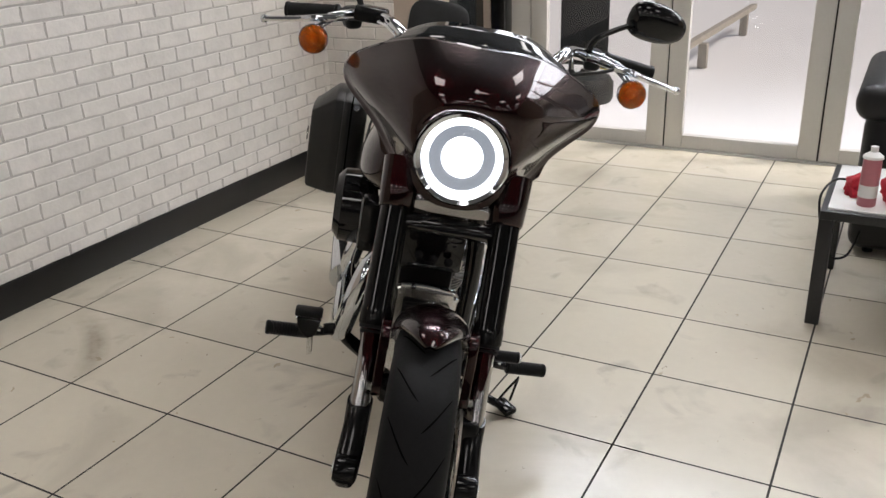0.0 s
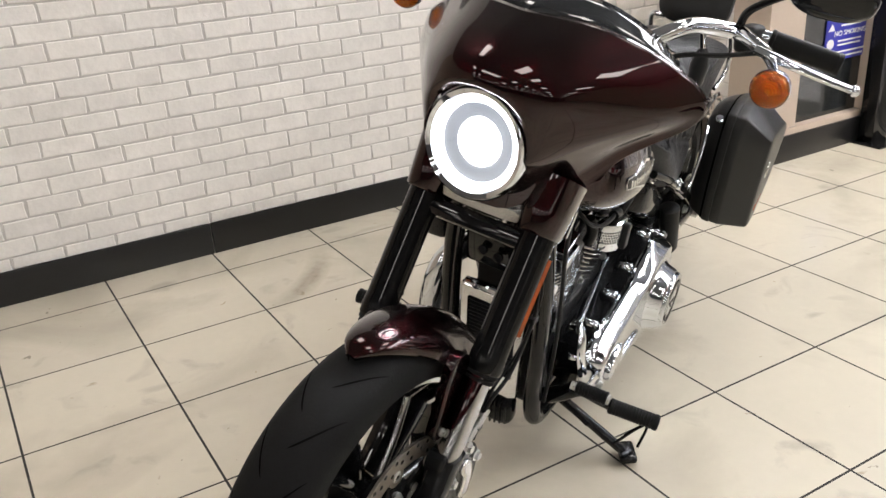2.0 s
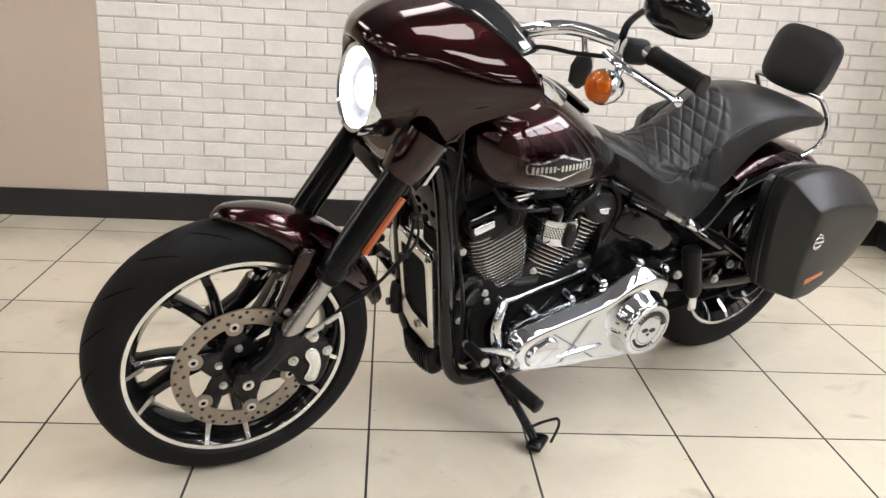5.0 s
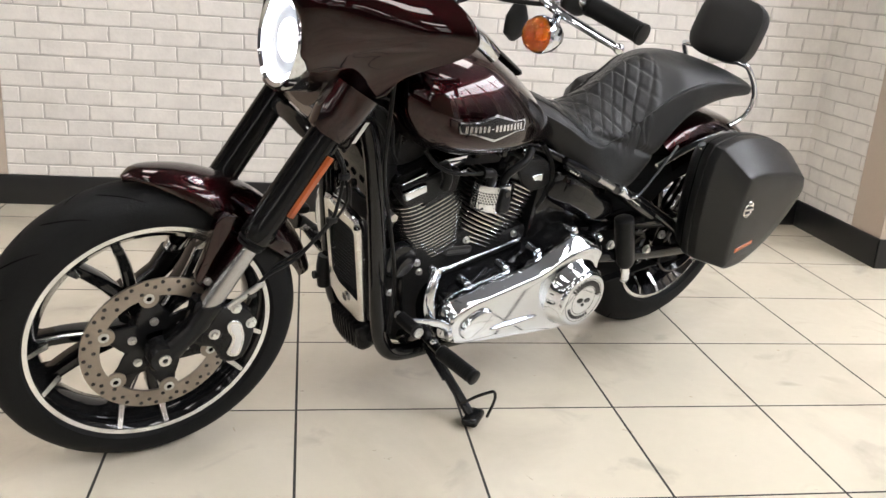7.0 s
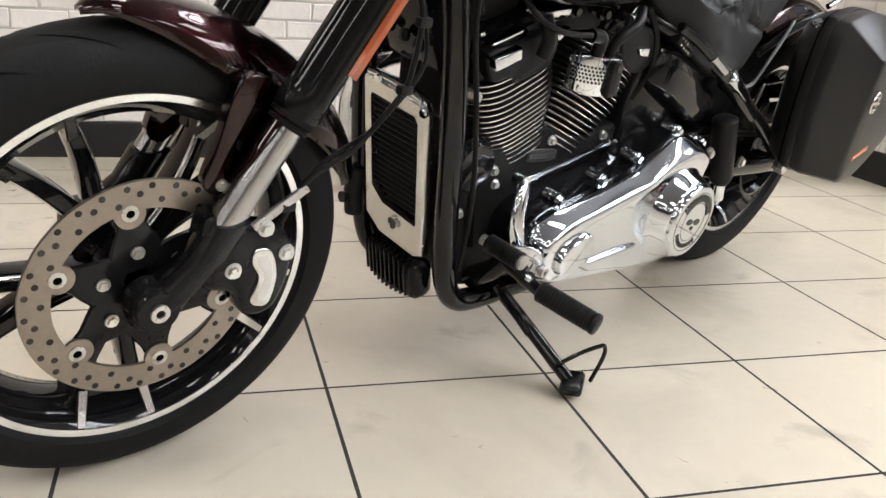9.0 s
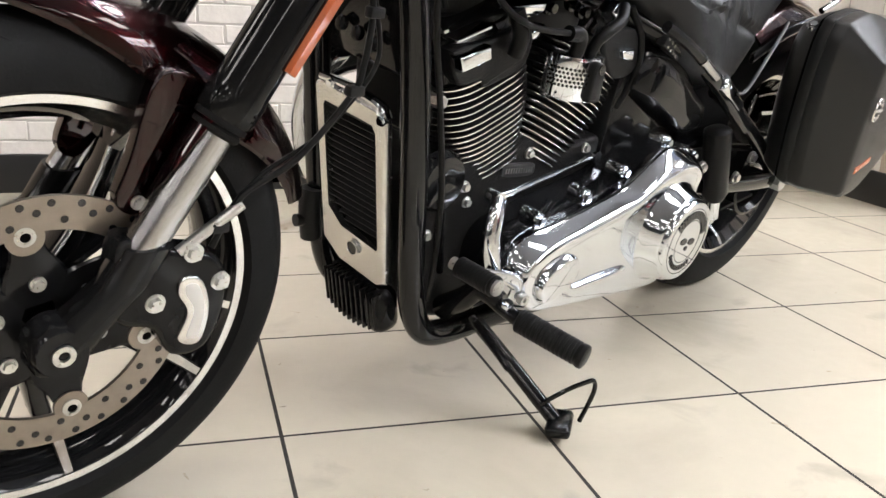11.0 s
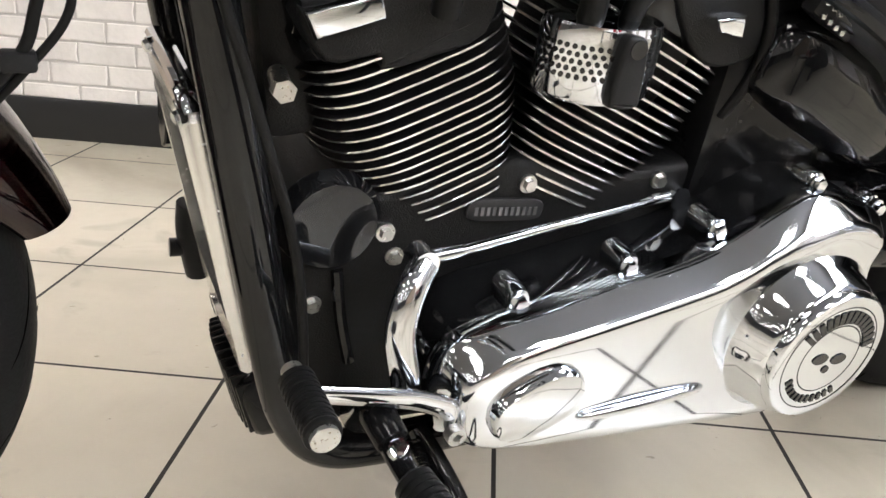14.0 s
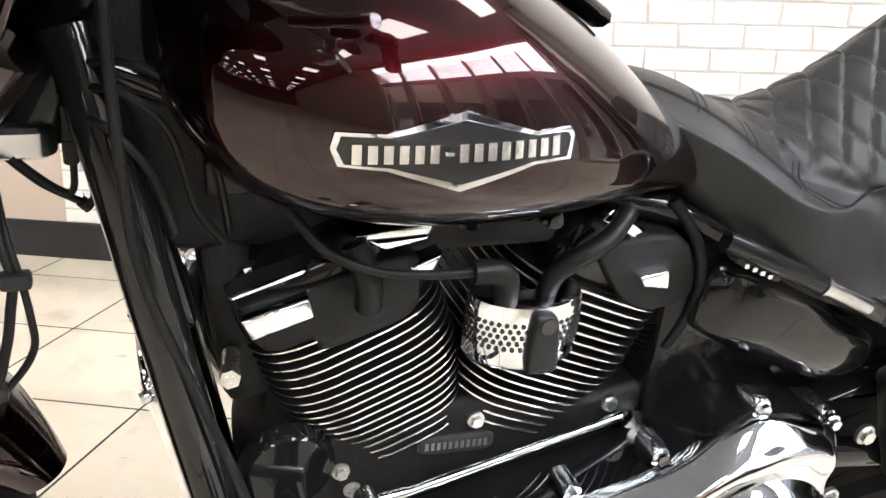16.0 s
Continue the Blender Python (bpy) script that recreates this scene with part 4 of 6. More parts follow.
bm = bmesh.new()
pts4 = [Vector((a[0], a[1], a[2])) for a in TANK]
mid = catmull(pts4, 4)
wid = catmull([Vector((a[0], a[3], 0)) for a in TANK], 4)
TANK = [(p.x, p.y, p.z, w.y) for p, w in zip(mid, wid)]
loft(bm, [tank_ring(x, a, b, w) for x, a, b, w in TANK])
tank = part("fuel_tank", bm, BURGUNDY, bike, "glossy burgundy fuel tank with side badge")
# badge: silver edge, black field, silver letter bars
BADGE = [(-0.564, 0.7935), (-0.600, 0.7925), (-0.659, 0.8075), (-0.72, 0.7895), (-0.752, 0.7895), (-0.7555, 0.784), (-0.752, 0.766), (-0.72, 0.7655), (-0.657, 0.7485), (-0.600, 0.766), (-0.566, 0.769), (-0.5605, 0.782)]


def on_tank(poly, lift0, lift1, k=4):
    bm = bmesh.new()
    cx = sum(p[0] for p in poly) / len(poly)
    cz = sum(p[1] for p in poly) / len(poly)
    out = []
    n = len(poly)
    for i in range(n):
        a, b = poly[i], poly[(i + 1) % n]
        for j in range(k):
            out.append((a[0] + (b[0] - a[0]) * j / k, a[1] + (b[1] - a[1]) * j / k))
    rings = []
    for sc in (1.0, 0.66, 0.33):
        rings.append([tank_side(cx + (x - cx) * sc, cz + (z - cz) * sc) + Y * lift1 for x, z in out])
    base = [tank_side(x, z) + Y * lift0 for x, z in out]
    loft(bm, [base] + rings, caps=False)
    c = bm.verts.new(tank_side(cx, cz) + Y * lift1)
    bm.verts.ensure_lookup_table()
    last = [v for v in bm.verts][-len(out) - 1:-1]
    for i in range(len(out)):
        bm.faces.new((last[i], last[(i + 1) % len(out)], c))
    return bm


part("tank_badge", on_tank(BADGE, -0.002, 0.003), CHROME, tank, "silver-edged long hexagonal tank badge")
cx, cz = -0.657, 0.7785
part("badge_field", on_tank([(cx + (x - cx) * 0.955, cz + (z - cz) * 0.80) for x, z in BADGE], 0.0, 0.0042), PRINT_HOLE_BLACK, tank)
for k in range(15):
    if k == 6:
        lo, hi = 0.7770, 0.7795
    else:
        h = 0.0066 if k not in (0, 14) else 0.0072
        lo, hi = 0.7785 - h, 0.7785 + h
    x0 = -0.575 - 0.01125 * k
    wd = 0.0068
    part("badge_bar", on_tank([(x0, lo), (x0 - wd, lo), (x0 - wd, hi), (x0, hi)], 0.003, 0.0052, 1), SILVER, tank, smooth=False)
bm = bmesh.new()
tube(bm, [(-0.47, 0, 0.915), (-0.56, 0, 0.932), (-0.66, 0, 0.925), (-0.76, 0, 0.895), (-0.86, 0, 0.838)], 0.012, n=10, flat=2.6, side=(0, 1, 0))
part("tank_console", bm, GLOSS, tank)
bm = bmesh.new()
lathe(bm, [(0.0, 0.016), (0.03, 0.014), (0.036, 0.006), (0.036, -0.01), (0, -0.01)], (-0.64, -0.08, 0.905), (0, -0.25, 1), n=32)
part("fuel_cap", bm, CHROME, tank)
bm = bmesh.new()
tube(bm, [(-0.515, 0.215, 0.985), (-0.56, 0.205, 0.965), (-0.615, 0.185, 0.935)], 0.012, n=12, flat=1.5, side=(0, 0, 1))
part("fairing_bracket", bm, CHROME, bike)

# frame
for s in (1, -1):
    bm = bmesh.new()
    tube(bm, [(-0.395, s * 0.045, 0.83), (-0.422, s * 0.085, 0.72), (-0.442, s * 0.10, 0.62), (-0.474, s * 0.105, 0.46), (-0.507, s * 0.105, 0.30), (-0.528, s * 0.105, 0.225), (-0.562, s * 0.105, 0.178), (-0.62, s * 0.105, 0.163), (-0.75, s * 0.105, 0.165), (-1.0, s * 0.11, 0.17), (-1.2, s * 0.12, 0.21)], 0.0195, n=16, flat=1.08, side=(1, 0, 0.3))
    part("frame_tube", bm, GLOSS, bike, "gloss black frame tube")
    bm = bmesh.new()
    tube(bm, [(-0.42, s * 0.05, 0.80), (-0.70, s * 0.045, 0.70), (-0.92, s * 0.07, 0.668), (-1.02, s * 0.125, 0.635), (-1.13, s * 0.155, 0.588), (-1.25, s * 0.158, 0.525), (-1.36, s * 0.155, 0.47)], 0.0165, n=14)
    rail = part("seat_rail", bm, GLOSS, bike, "gloss black frame rail under the seat")
    bm = bmesh.new()
    cyl(bm, (-1.17, s * 0.166, 0.572), (-1.265, s * 0.17, 0.522), 0.0145, n=16, steps=((0, 0.012), (0.03, 0.0165), (0.45, 0.0165), (0.5, 0.013), (0.96, 0.013), (1, 0.010)))
    part("rail_sleeve", bm, CHROME, rail, "chrome sleeve on the frame rail")
    bm = bmesh.new()
    tube(bm, [(-0.952, s * 0.150, 0.663), (-1.01, s * 0.163, 0.640), (-1.066, s * 0.168, 0.615)], 0.0105, n=12)
    part("rail_cover", bm, SATIN, rail)
    bm = bmesh.new()
    cyl(bm, (-1.066, s * 0.168, 0.615), (-1.135, s * 0.170, 0.583), 0.0095, n=14, steps=((0, 0.012), (0.06, 0.012), (0.08, 0.0095), (1, 0.0095)))
    part("rail_end", bm, SLIDER, rail, "plain metal end of the frame rail cover")
bm = bmesh.new()
box(bm, (-0.450, 0, 0.635), (0.03, 0.15, 0.13), 0.01, pose(0, 0, 0, 0, 13))
tray = part("cable_tray", bm, GLOSS, bike, "gloss black cover over the radiator")
for y_, z_ in ((-0.045, 0.67), (-0.015, 0.655), (0.02, 0.672), (0.048, 0.65), (-0.03, 0.615), (0.005, 0.61), (0.04, 0.605)):
    bm = bmesh.new()
    q = Vector((-0.434 - 0.23 * (z_ - 0.635), y_, z_))
    cyl(bm, q - Vector((0.004, 0, 0)), q + Vector((0.005, 0, 0.001)), 0.010, n=16, steps=((0, 0.010), (0.8, 0.010), (1, 0.007)))
    part("tray_stud", bm, SATIN, tray)
# added dark block that closes the bright gap ahead of the front cylinder
bm = bmesh.new()
box(bm, (-0.512, 0.0, 0.57), (0.045, 0.13, 0.17), 0.012, pose(0, 0, 0, 0, 8))
part("engine_front_plate", bm, WRINKLE, bike)
# added dark mass that blocks the bright wall between steering head and tank
bm = bmesh.new()
slab(bm, smoothed([(-0.405, 0.83), (-0.43, 0.76), (-0.445, 0.66), (-0.50, 0.645), (-0.60, 0.66), (-0.60, 0.76), (-0.54, 0.85), (-0.45, 0.87)]), -0.06, 0.062, 0.012)
neck = part("neck_cover", bm, WRINKLE, bike, "added dark block filling the space behind the steering head")
bm = bmesh.new()
box(bm, (-0.505, 0.066, 0.715), (0.035, 0.012, 0.03), 0.003)
part("neck_plug", bm, SATIN, neck)
for pts in ([(-0.385, 0.05, 0.80), (-0.43, 0.085, 0.815), (-0.475, 0.09, 0.79), (-0.495, 0.085, 0.73), (-0.505, 0.075, 0.67)], [(-0.385, 0.055, 0.785), (-0.425, 0.09, 0.795), (-0.46, 0.095, 0.765), (-0.478, 0.09, 0.70), (-0.50, 0.085, 0.665)], [(-0.39, 0.06, 0.77), (-0.415, 0.095, 0.77), (-0.445, 0.10, 0.735), (-0.46, 0.095, 0.68)]):
    bm = bmesh.new()
    tube(bm, pts, 0.0035, n=8)
    part("neck_hose", bm, GRIP, neck)

# radiator between the down tubes: plane leaning with them
RM = pose(-0.449, 0, 0.52) @ pose(0, 0, 0, 0, 13.06, 0)


def rad(y, z, off=0.0):
    return RM @ Vector((off, y, z - 0.52))


bm = bmesh.new()
OUT = [(-0.066, 0.530), (-0.055, 0.537), (0.066, 0.530), (0.080, 0.512), (0.078, 0.255), (0.06, 0.245), (-0.03, 0.252), (-0.066, 0.278)]
INN = [(-0.048, 0.502), (-0.044, 0.509), (0.056, 0.505), (0.063, 0.494), (0.063, 0.312), (0.060, 0.308), (-0.02, 0.316), (-0.048, 0.340)]
loft(bm, [[rad(y, z, 0.006) for y, z in OUT], [rad(y, z, 0.016) for y, z in OUT], [rad(y * 0.96 + 0.001, (z - 0.39) * 0.975 + 0.39, 0.021) for y, z in OUT], [rad(y, z, 0.021) for y, z in INN], [rad(y, z, 0.004) for y, z in INN]], caps=False)
shroud = part("radiator_shroud", bm, SILVER, bike, "polished silver radiator frame")
bm = bmesh.new()
f = [bm.verts.new(rad(y * 1.03, (z - 0.4) * 1.03 + 0.4, 0.003)) for y, z in INN]
bm.faces.new(f)
part("radiator_core", bm, PRINT_HOLE_BLACK, shroud)
for k in range(18):
    z = 0.322 + 0.0103 * k
    bm = bmesh.new()
    y0 = -0.048 if z > 0.345 else -0.02 - 0.028 * (z - 0.318) / 0.027
    c0, c1 = rad(y0, z, 0.007), rad(0.063, z, 0.007)
    box(bm, (c0 + c1) / 2, (0.007, abs(c1.y - c0.y), 0.0030), 0, pose(0, 0, 0, 0, 35))
    part("radiator_slat", bm, MATT, shroud, smooth=False)
bm = bmesh.new()
lathe(bm, [(0.0, 0.025), (0.010, 0.025), (0.010, 0.020)], rad(0.01, 0.292, 0), RM.to_3x3() @ Vector((1, 0, 0)), n=20)
part("radiator_emblem", bm, PRINT_HOLE_BLACK, shroud)
bm = bmesh.new()
lathe(bm, [(0.010, 0.021), (0.0125, 0.0255), (0.0105, 0.0262)], rad(0.01, 0.292, 0), RM.to_3x3() @ Vector((1, 0, 0)), n=20)
part("emblem_edge", bm, SILVER, shroud)
bm = bmesh.new()
tube(bm, [rad(-0.058, 0.538, 0.010), rad(0.0, 0.540, 0.010), rad(0.060, 0.533, 0.010), rad(0.076, 0.517, 0.010)], 0.006, n=10, flat=1.6, side=(1, 0, 0))
part("shroud_clamp", bm, CHROME, shroud, "chrome bar along the radiator top")
for y_, z_ in ((-0.03, 0.538), (0.074, 0.517)):
    bm = bmesh.new()
    bolt(bm, rad(y_, z_, 0.020), RM.to_3x3() @ Vector((1, 0.2, 0)), 0.0055, 0.005)
    part("clamp_bolt", bm, CHROME, shroud)
# ribbed regulator below the radiator
bm = bmesh.new()
box(bm, (-0.522, 0.0, 0.198), (0.05, 0.14, 0.08), 0.02, pose(0, 0, 0, 0, 16), 3)
reg = part("regulator", bm, SATIN, bike, "black ribbed voltage regulator")
for k in range(11):
    u_ = (k - 5) / 5
    bm = bmesh.new()
    box(bm, (-0.501 - 0.006 * u_ * u_, -0.0575 + 0.0115 * k, 0.199), (0.022, 0.005, 0.082 * (1 - 0.22 * u_ * u_)), 0.002, pose(0, 0, 0, 0, 16))
    part("cooling_rib", bm, SATIN, reg)
bm = bmesh.new()
tube(bm, [(-0.478, -0.10, 0.345), (-0.478, -0.10, 0.31), (-0.488, -0.10, 0.262)], 0.017, n=12)
cyl(bm, (-0.478, -0.10, 0.293), (-0.455, -0.102, 0.293), 0.010, n=10)
part("horn_unit", bm, MATT, bike)

# engine: crankcase
VX = -0.735
bm = bmesh.new()
slab(bm, smoothed([(-0.535, 0.40), (-0.53, 0.28), (-0.58, 0.19), (-0.72, 0.17), (-0.95, 0.18), (-1.09, 0.26), (-1.10, 0.40), (-1.0, 0.46), (-0.86, 0.45), (VX, 0.47), (-0.62, 0.45)]), -0.10, 0.088, 0.012)
case = part("crankcase", bm, WRINKLE, bike, "black coated engine crankcase")
bm = bmesh.new()
lathe(bm, [(0.0, 0.098), (0.040, 0.097), (0.046, 0.090), (0.048, 0.08)], (-0.555, 0, 0.418), n=36)
part("timing_plug", bm, GLOSS, case)
for x, z, y in ((-0.620, 0.378, 0.088), (-0.607, 0.405, 0.09), (-0.545, 0.335, 0.088), (VX - 0.012, 0.445, 0.09), (-0.905, 0.44, 0.09), (-0.60, 0.215, 0.10)):
    bm = bmesh.new()
    bolt(bm, (x, y, z), Y, 0.0068, 0.007)
    part("case_bolt", bm, ZINC, case)
bm = bmesh.new()
loft(bm, [ringpts((-0.728, y, 0.419), (0.995, 0, 0.06), (-0.06, 0, 0.995), a, b, 24, 4) for y, a, b in ((0.085, 0.042, 0.0115), (0.0915, 0.042, 0.0115), (0.0925, 0.040, 0.0095))])
part("number_plate_pad", bm, PAD, case, "grey engine number pad")
for k in range(11):
    bm = bmesh.new()
    box(bm, (-0.695 - 0.0065 * k, 0.093, 0.4205 - 0.0004 * k), (0.0035, 0.0008, 0.0085))
    part("number_bar", bm, PADMARK, case, smooth=False)
bm = bmesh.new()
tube(bm, [(-0.565, 0.09, 0.37), (-0.572, 0.095, 0.32), (-0.585, 0.095, 0.27)], 0.006, n=8)
part("case_rib", bm, GLOSS, case)


def fin(cx, cz, ax_, half_x, half_y, th, off, parent):
    """One cooling fin: black plate with a bright machined edge."""
    a = Vector((ax_[0], 0, ax_[1])).normalized()
    u = Vector((a.z, 0, -a.x))
    c = Vector((cx, 0, cz)) + a * off[0] + u * off[1]
    bm = bmesh.new()
    n = 40
    rr = [ringpts(c + a * t, u, Y, half_x - e, half_y - e, n, 3.6) for t, e in ((-th, 0.0015), (-th * 0.8, 0), (th * 0.8, 0), (th, 0.0015))]
    loft(bm, rr)
    bmesh.ops.recalc_face_normals(bm, faces=bm.faces)
    for f in bm.faces:
        f.material_index = 1 if abs(f.normal.dot(a)) < 0.5 else 0
    ob = part("cooling_fin", bm, WRINKLE, parent)
    ob.data.materials.append(SILVER)
    return ob


for s in (1, -1):
    ax_ = Vector((s * 0.39, 0, 0.92)).normalized()
    u = Vector((ax_.z, 0, -ax_.x))
    bx, bz = VX + s * 0.066, 0.444
    bm = bmesh.new()
    c0 = Vector((bx, 0, bz))
    loft(bm, [ringpts(c0 + ax_ * t, u, Y, a, b, 32, 3) for t, a, b in ((-0.04, 0.052, 0.075), (0.0, 0.052, 0.078), (0.10, 0.062, 0.088), (0.145, 0.07, 0.094), (0.175, 0.072, 0.095))])
    cyl_ob = part("cylinder", bm, WRINKLE, bike, "black finned engine cylinder")
    for j in range(-2, 15):
        k = 1.17 * j
        t = 0.002 + 0.0108 * j
        hx = 0.066 + 0.032 * min(1, max(0, (k + 2.5) / 10)) ** 0.8
        hy = 0.092 + 0.014 * clamp(k / 9)
        fin(bx, bz, (ax_.x, ax_.z), hx, hy, 0.0013, (t, s * ((hx - 0.066) * 0.30 - 0.006)), cyl_ob)
    # rocker box
    bm = bmesh.new()
    loft(bm, [ringpts(c0 + ax_ * t + u * s * o, u, Y, a, b, 36, 4.5) for t, a, b, o in ((0.150, 0.078, 0.088, 0.012), (0.165, 0.083, 0.100, 0.014), (0.185, 0.083, 0.102, 0.014), (0.19, 0.080, 0.098, 0.014), (0.21, 0.080, 0.098, 0.012), (0.222, 0.074, 0.09, 0.012), (0.238, 0.055, 0.06, 0.01))])
    rb = part("rocker_box", bm, GLOSS, cyl_ob, "gloss black rocker box")
    for q in (-0.05, 0.05):
        for t in (0.225,):
            bm = bmesh.new()
            bolt(bm, c0 + ax_ * t + u * (s * 0.012 + q) + Y * 0.07, ax_, 0.0075, 0.008)
            part("rocker_bolt", bm, CHROME, rb)
# smooth head castings in front of the upper fins
for pts in ([(-0.508, 0.612), (-0.575, 0.628), (-0.640, 0.648), (-0.668, 0.640), (-0.664, 0.592), (-0.622, 0.572), (-0.580, 0.560), (-0.572, 0.572), (-0.530, 0.566)], [(-0.850, 0.640), (-0.935, 0.648), (-0.965, 0.600), (-0.955, 0.572), (-0.905, 0.566), (-0.868, 0.596)]):
    bm = bmesh.new()
    slab(bm, smoothed(pts, 3), 0.06, 0.1075, 0.006)
    part("cylinder_head", bm, WRINKLE, bike, "smooth black cylinder head casting")
# chrome head brackets and brow trims
for pts, y0, y1 in (([(-0.507, 0.608), (-0.564, 0.6245), (-0.570, 0.6055), (-0.517, 0.588)], 0.098, 0.122), ([(-0.497, 0.630), (-0.563, 0.652), (-0.562, 0.6475), (-0.500, 0.6255)], 0.09, 0.118), ([(-0.885, 0.616), (-0.918, 0.620), (-0.922, 0.598), (-0.892, 0.604)], 0.098, 0.125), ([(-0.60, 0.676), (-0.672, 0.684), (-0.668, 0.668), (-0.63, 0.660)], 0.08, 0.115), ([(-0.845, 0.688), (-0.885, 0.662), (-0.872, 0.655), (-0.835, 0.676)], 0.09, 0.118), ([(-0.655, 0.640), (-0.684, 0.652), (-0.676, 0.634), (-0.662, 0.630)], 0.09, 0.112)):
    bm = bmesh.new()
    slab(bm, pts, y0, y1, 0.0035)
    part("head_trim", bm, CHROME, bike, "chrome cylinder head trim")
bm = bmesh.new()
cyl(bm, (-0.505, 0.07, 0.545), (-0.500, 0.10, 0.545), 0.008, n=12)
cyl(bm, (-0.500, 0.098, 0.545), (-0.499, 0.112, 0.546), 0.0095, n=6)
part("engine_mount_bolt", bm, ZINC, bike)
# perforated chrome cover between the cylinders
HC = Vector((-0.766, 0.125, 0.583))


def cover_pt(a, z, r=0.054):
    return Vector((HC.x + r * 1.05 * math.sin(a), HC.y + r * 0.72 * math.cos(a) - 0.006, HC.z + z))


bm = bmesh.new()
prof = [(-0.036, 0.7), (-0.035, 0.93), (-0.030, 1.0), (0.022, 1.0), (0.03, 0.96), (0.033, 0.8), (0.033, 0.2)]
loft(bm, [[cover_pt(radians(-112 + 224 * i / 28), z, 0.054 * k) for i in range(29)] for z, k in prof], closed=False)
hc = part("horn_cover", bm, CHROME, bike, "chrome perforated cover between the cylinders")
so = hc.modifiers.new("thickness", "SOLIDIFY")
so.thickness, so.offset = 0.002, -1
# rows of black dots paint the shade of the cover's perforations
for row in range(5):
    bm = bmesh.new()
    z = -0.012 + 0.0062 * row
    for k in range(24):
        a = radians(-95 + 8 * (k + 0.5 * (row % 2)))
        if abs(math.degrees(a) + 5) < 17:
            continue
        p, q = cover_pt(a, z, 0.0535), cover_pt(a, z, 0.0550)
        nrm = Vector((math.sin(a), math.cos(a) * 1.3, 0)).normalized()
        cyl(bm, p, p + nrm * 0.0013, 0.0023, n=8)
    h = part("perforation", bm, PRINT_HOLE_BLACK, hc, smooth=False)
    h["kind"] = "stuff"
bm = bmesh.new()
slab(bm, smoothed([(-0.756, 0.606), (-0.770, 0.610), (-0.779, 0.603), (-0.784, 0.562), (-0.782, 0.551), (-0.760, 0.550), (-0.754, 0.558)]), 0.150, 0.168, 0.004)
part("cover_bracket", bm, MATT, hc, "black mounting bracket")
# black disc paints the shade of the bracket's mounting hole
bm = bmesh.new()
cyl(bm, (-0.768, 0.166, 0.601), (-0.768, 0.1695, 0.601), 0.008, n=18)
part("bracket_hole", bm, PRINT_HOLE_BLACK, hc)
# plug leads
for pts, r in (([(-0.55, 0.11, 0.70), (-0.575, 0.13, 0.672), (-0.62, 0.142, 0.655), (-0.68, 0.145, 0.65), (-0.715, 0.14, 0.648)], 0.0045), ([(-0.70, 0.142, 0.648), (-0.728, 0.142, 0.645), (-0.737, 0.138, 0.625), (-0.738, 0.13, 0.60)], 0.0115), ([(-0.86, 0.12, 0.685), (-0.83, 0.14, 0.668), (-0.80, 0.142, 0.652), (-0.782, 0.138, 0.635), (-0.78, 0.13, 0.605)], 0.0095), ([(-0.60, 0.12, 0.672), (-0.612, 0.128, 0.64), (-0.615, 0.122, 0.612)], 0.012), ([(-0.93, 0.09, 0.68), (-0.962, 0.105, 0.63), (-0.972, 0.105, 0.57), (-0.955, 0.095, 0.51)], 0.006)):
    bm = bmesh.new()
    tube(bm, pts, r, n=12)
    part("spark_plug_lead", bm, GRIP, bike, "black rubber ignition lead")
bm = bmesh.new()
box(bm, (-0.735, 0.02, 0.66), (0.16, 0.12, 0.05), 0.012)
part("throttle_body", bm, MATT, bike)
for x, z in ((-0.715, 0.672), (-0.77, 0.678), (-0.80, 0.668)):
    bm = bmesh.new()
    cyl(bm, (x, 0.078, z), (x, 0.098, z), 0.009, n=14, steps=((0, 0.011), (0.5, 0.011), (0.55, 0.007), (1, 0.007)))
    part("hose_end", bm, GLOSS, bike)

# primary cover
PO = [(-0.660, 0.230), (-0.634, 0.268), (-0.630, 0.308), (-0.645, 0.338), (-0.680, 0.354), (-0.74, 0.366), (-0.83, 0.384), (-0.905, 0.401), (-0.945, 0.418), (-0.99, 0.444), (-1.035, 0.460), (-1.09, 0.450), (-1.135, 0.436), (-1.148, 0.418), (-1.135, 0.395), (-1.142, 0.36), (-1.160, 0.31), (-1.150, 0.25), (-1.10, 0.200), (-1.03, 0.188), (-0.90, 0.201), (-0.76, 0.214)]
bm = bmesh.new()
slab(bm, [(x * 1.0, z) for x, z in smoothed(PO, 4)], 0.09, 0.166, 0.0)
part("inner_primary", bm, GLOSS, bike)
bm = bmesh.new()
po = smoothed(PO, 4)
ccx, ccz = -0.89, 0.31


BELT = smoothed([(-0.684, 0.252), (-0.668, 0.292), (-0.682, 0.316), (-0.71, 0.326), (-0.80, 0.343), (-0.90, 0.363), (-0.96, 0.384), (-1.01, 0.411), (-1.05, 0.422), (-1.085, 0.412), (-1.10, 0.36), (-1.105, 0.30), (-1.06, 0.225), (-0.95, 0.224), (-0.80, 0.236)], 6)


def reach(outline, a):
    """How far an outline lies from the cover's middle in the direction a."""
    dx, dz = math.cos(a), math.sin(a)
    far = 0.0
    for (x0, z0), (x1, z1) in zip(outline, outline[1:] + outline[:1]):
        x0, z0, x1, z1 = x0 - ccx, z0 - ccz, x1 - ccx, z1 - ccz
        den = dx * (z1 - z0) - dz * (x1 - x0)
        if abs(den) > 1e-9:
            t = (x0 * (z1 - z0) - z0 * (x1 - x0)) / den
            k = (x0 * dz - z0 * dx) / den
            if 0 <= k <= 1 and t > far:
                far = t
    return far


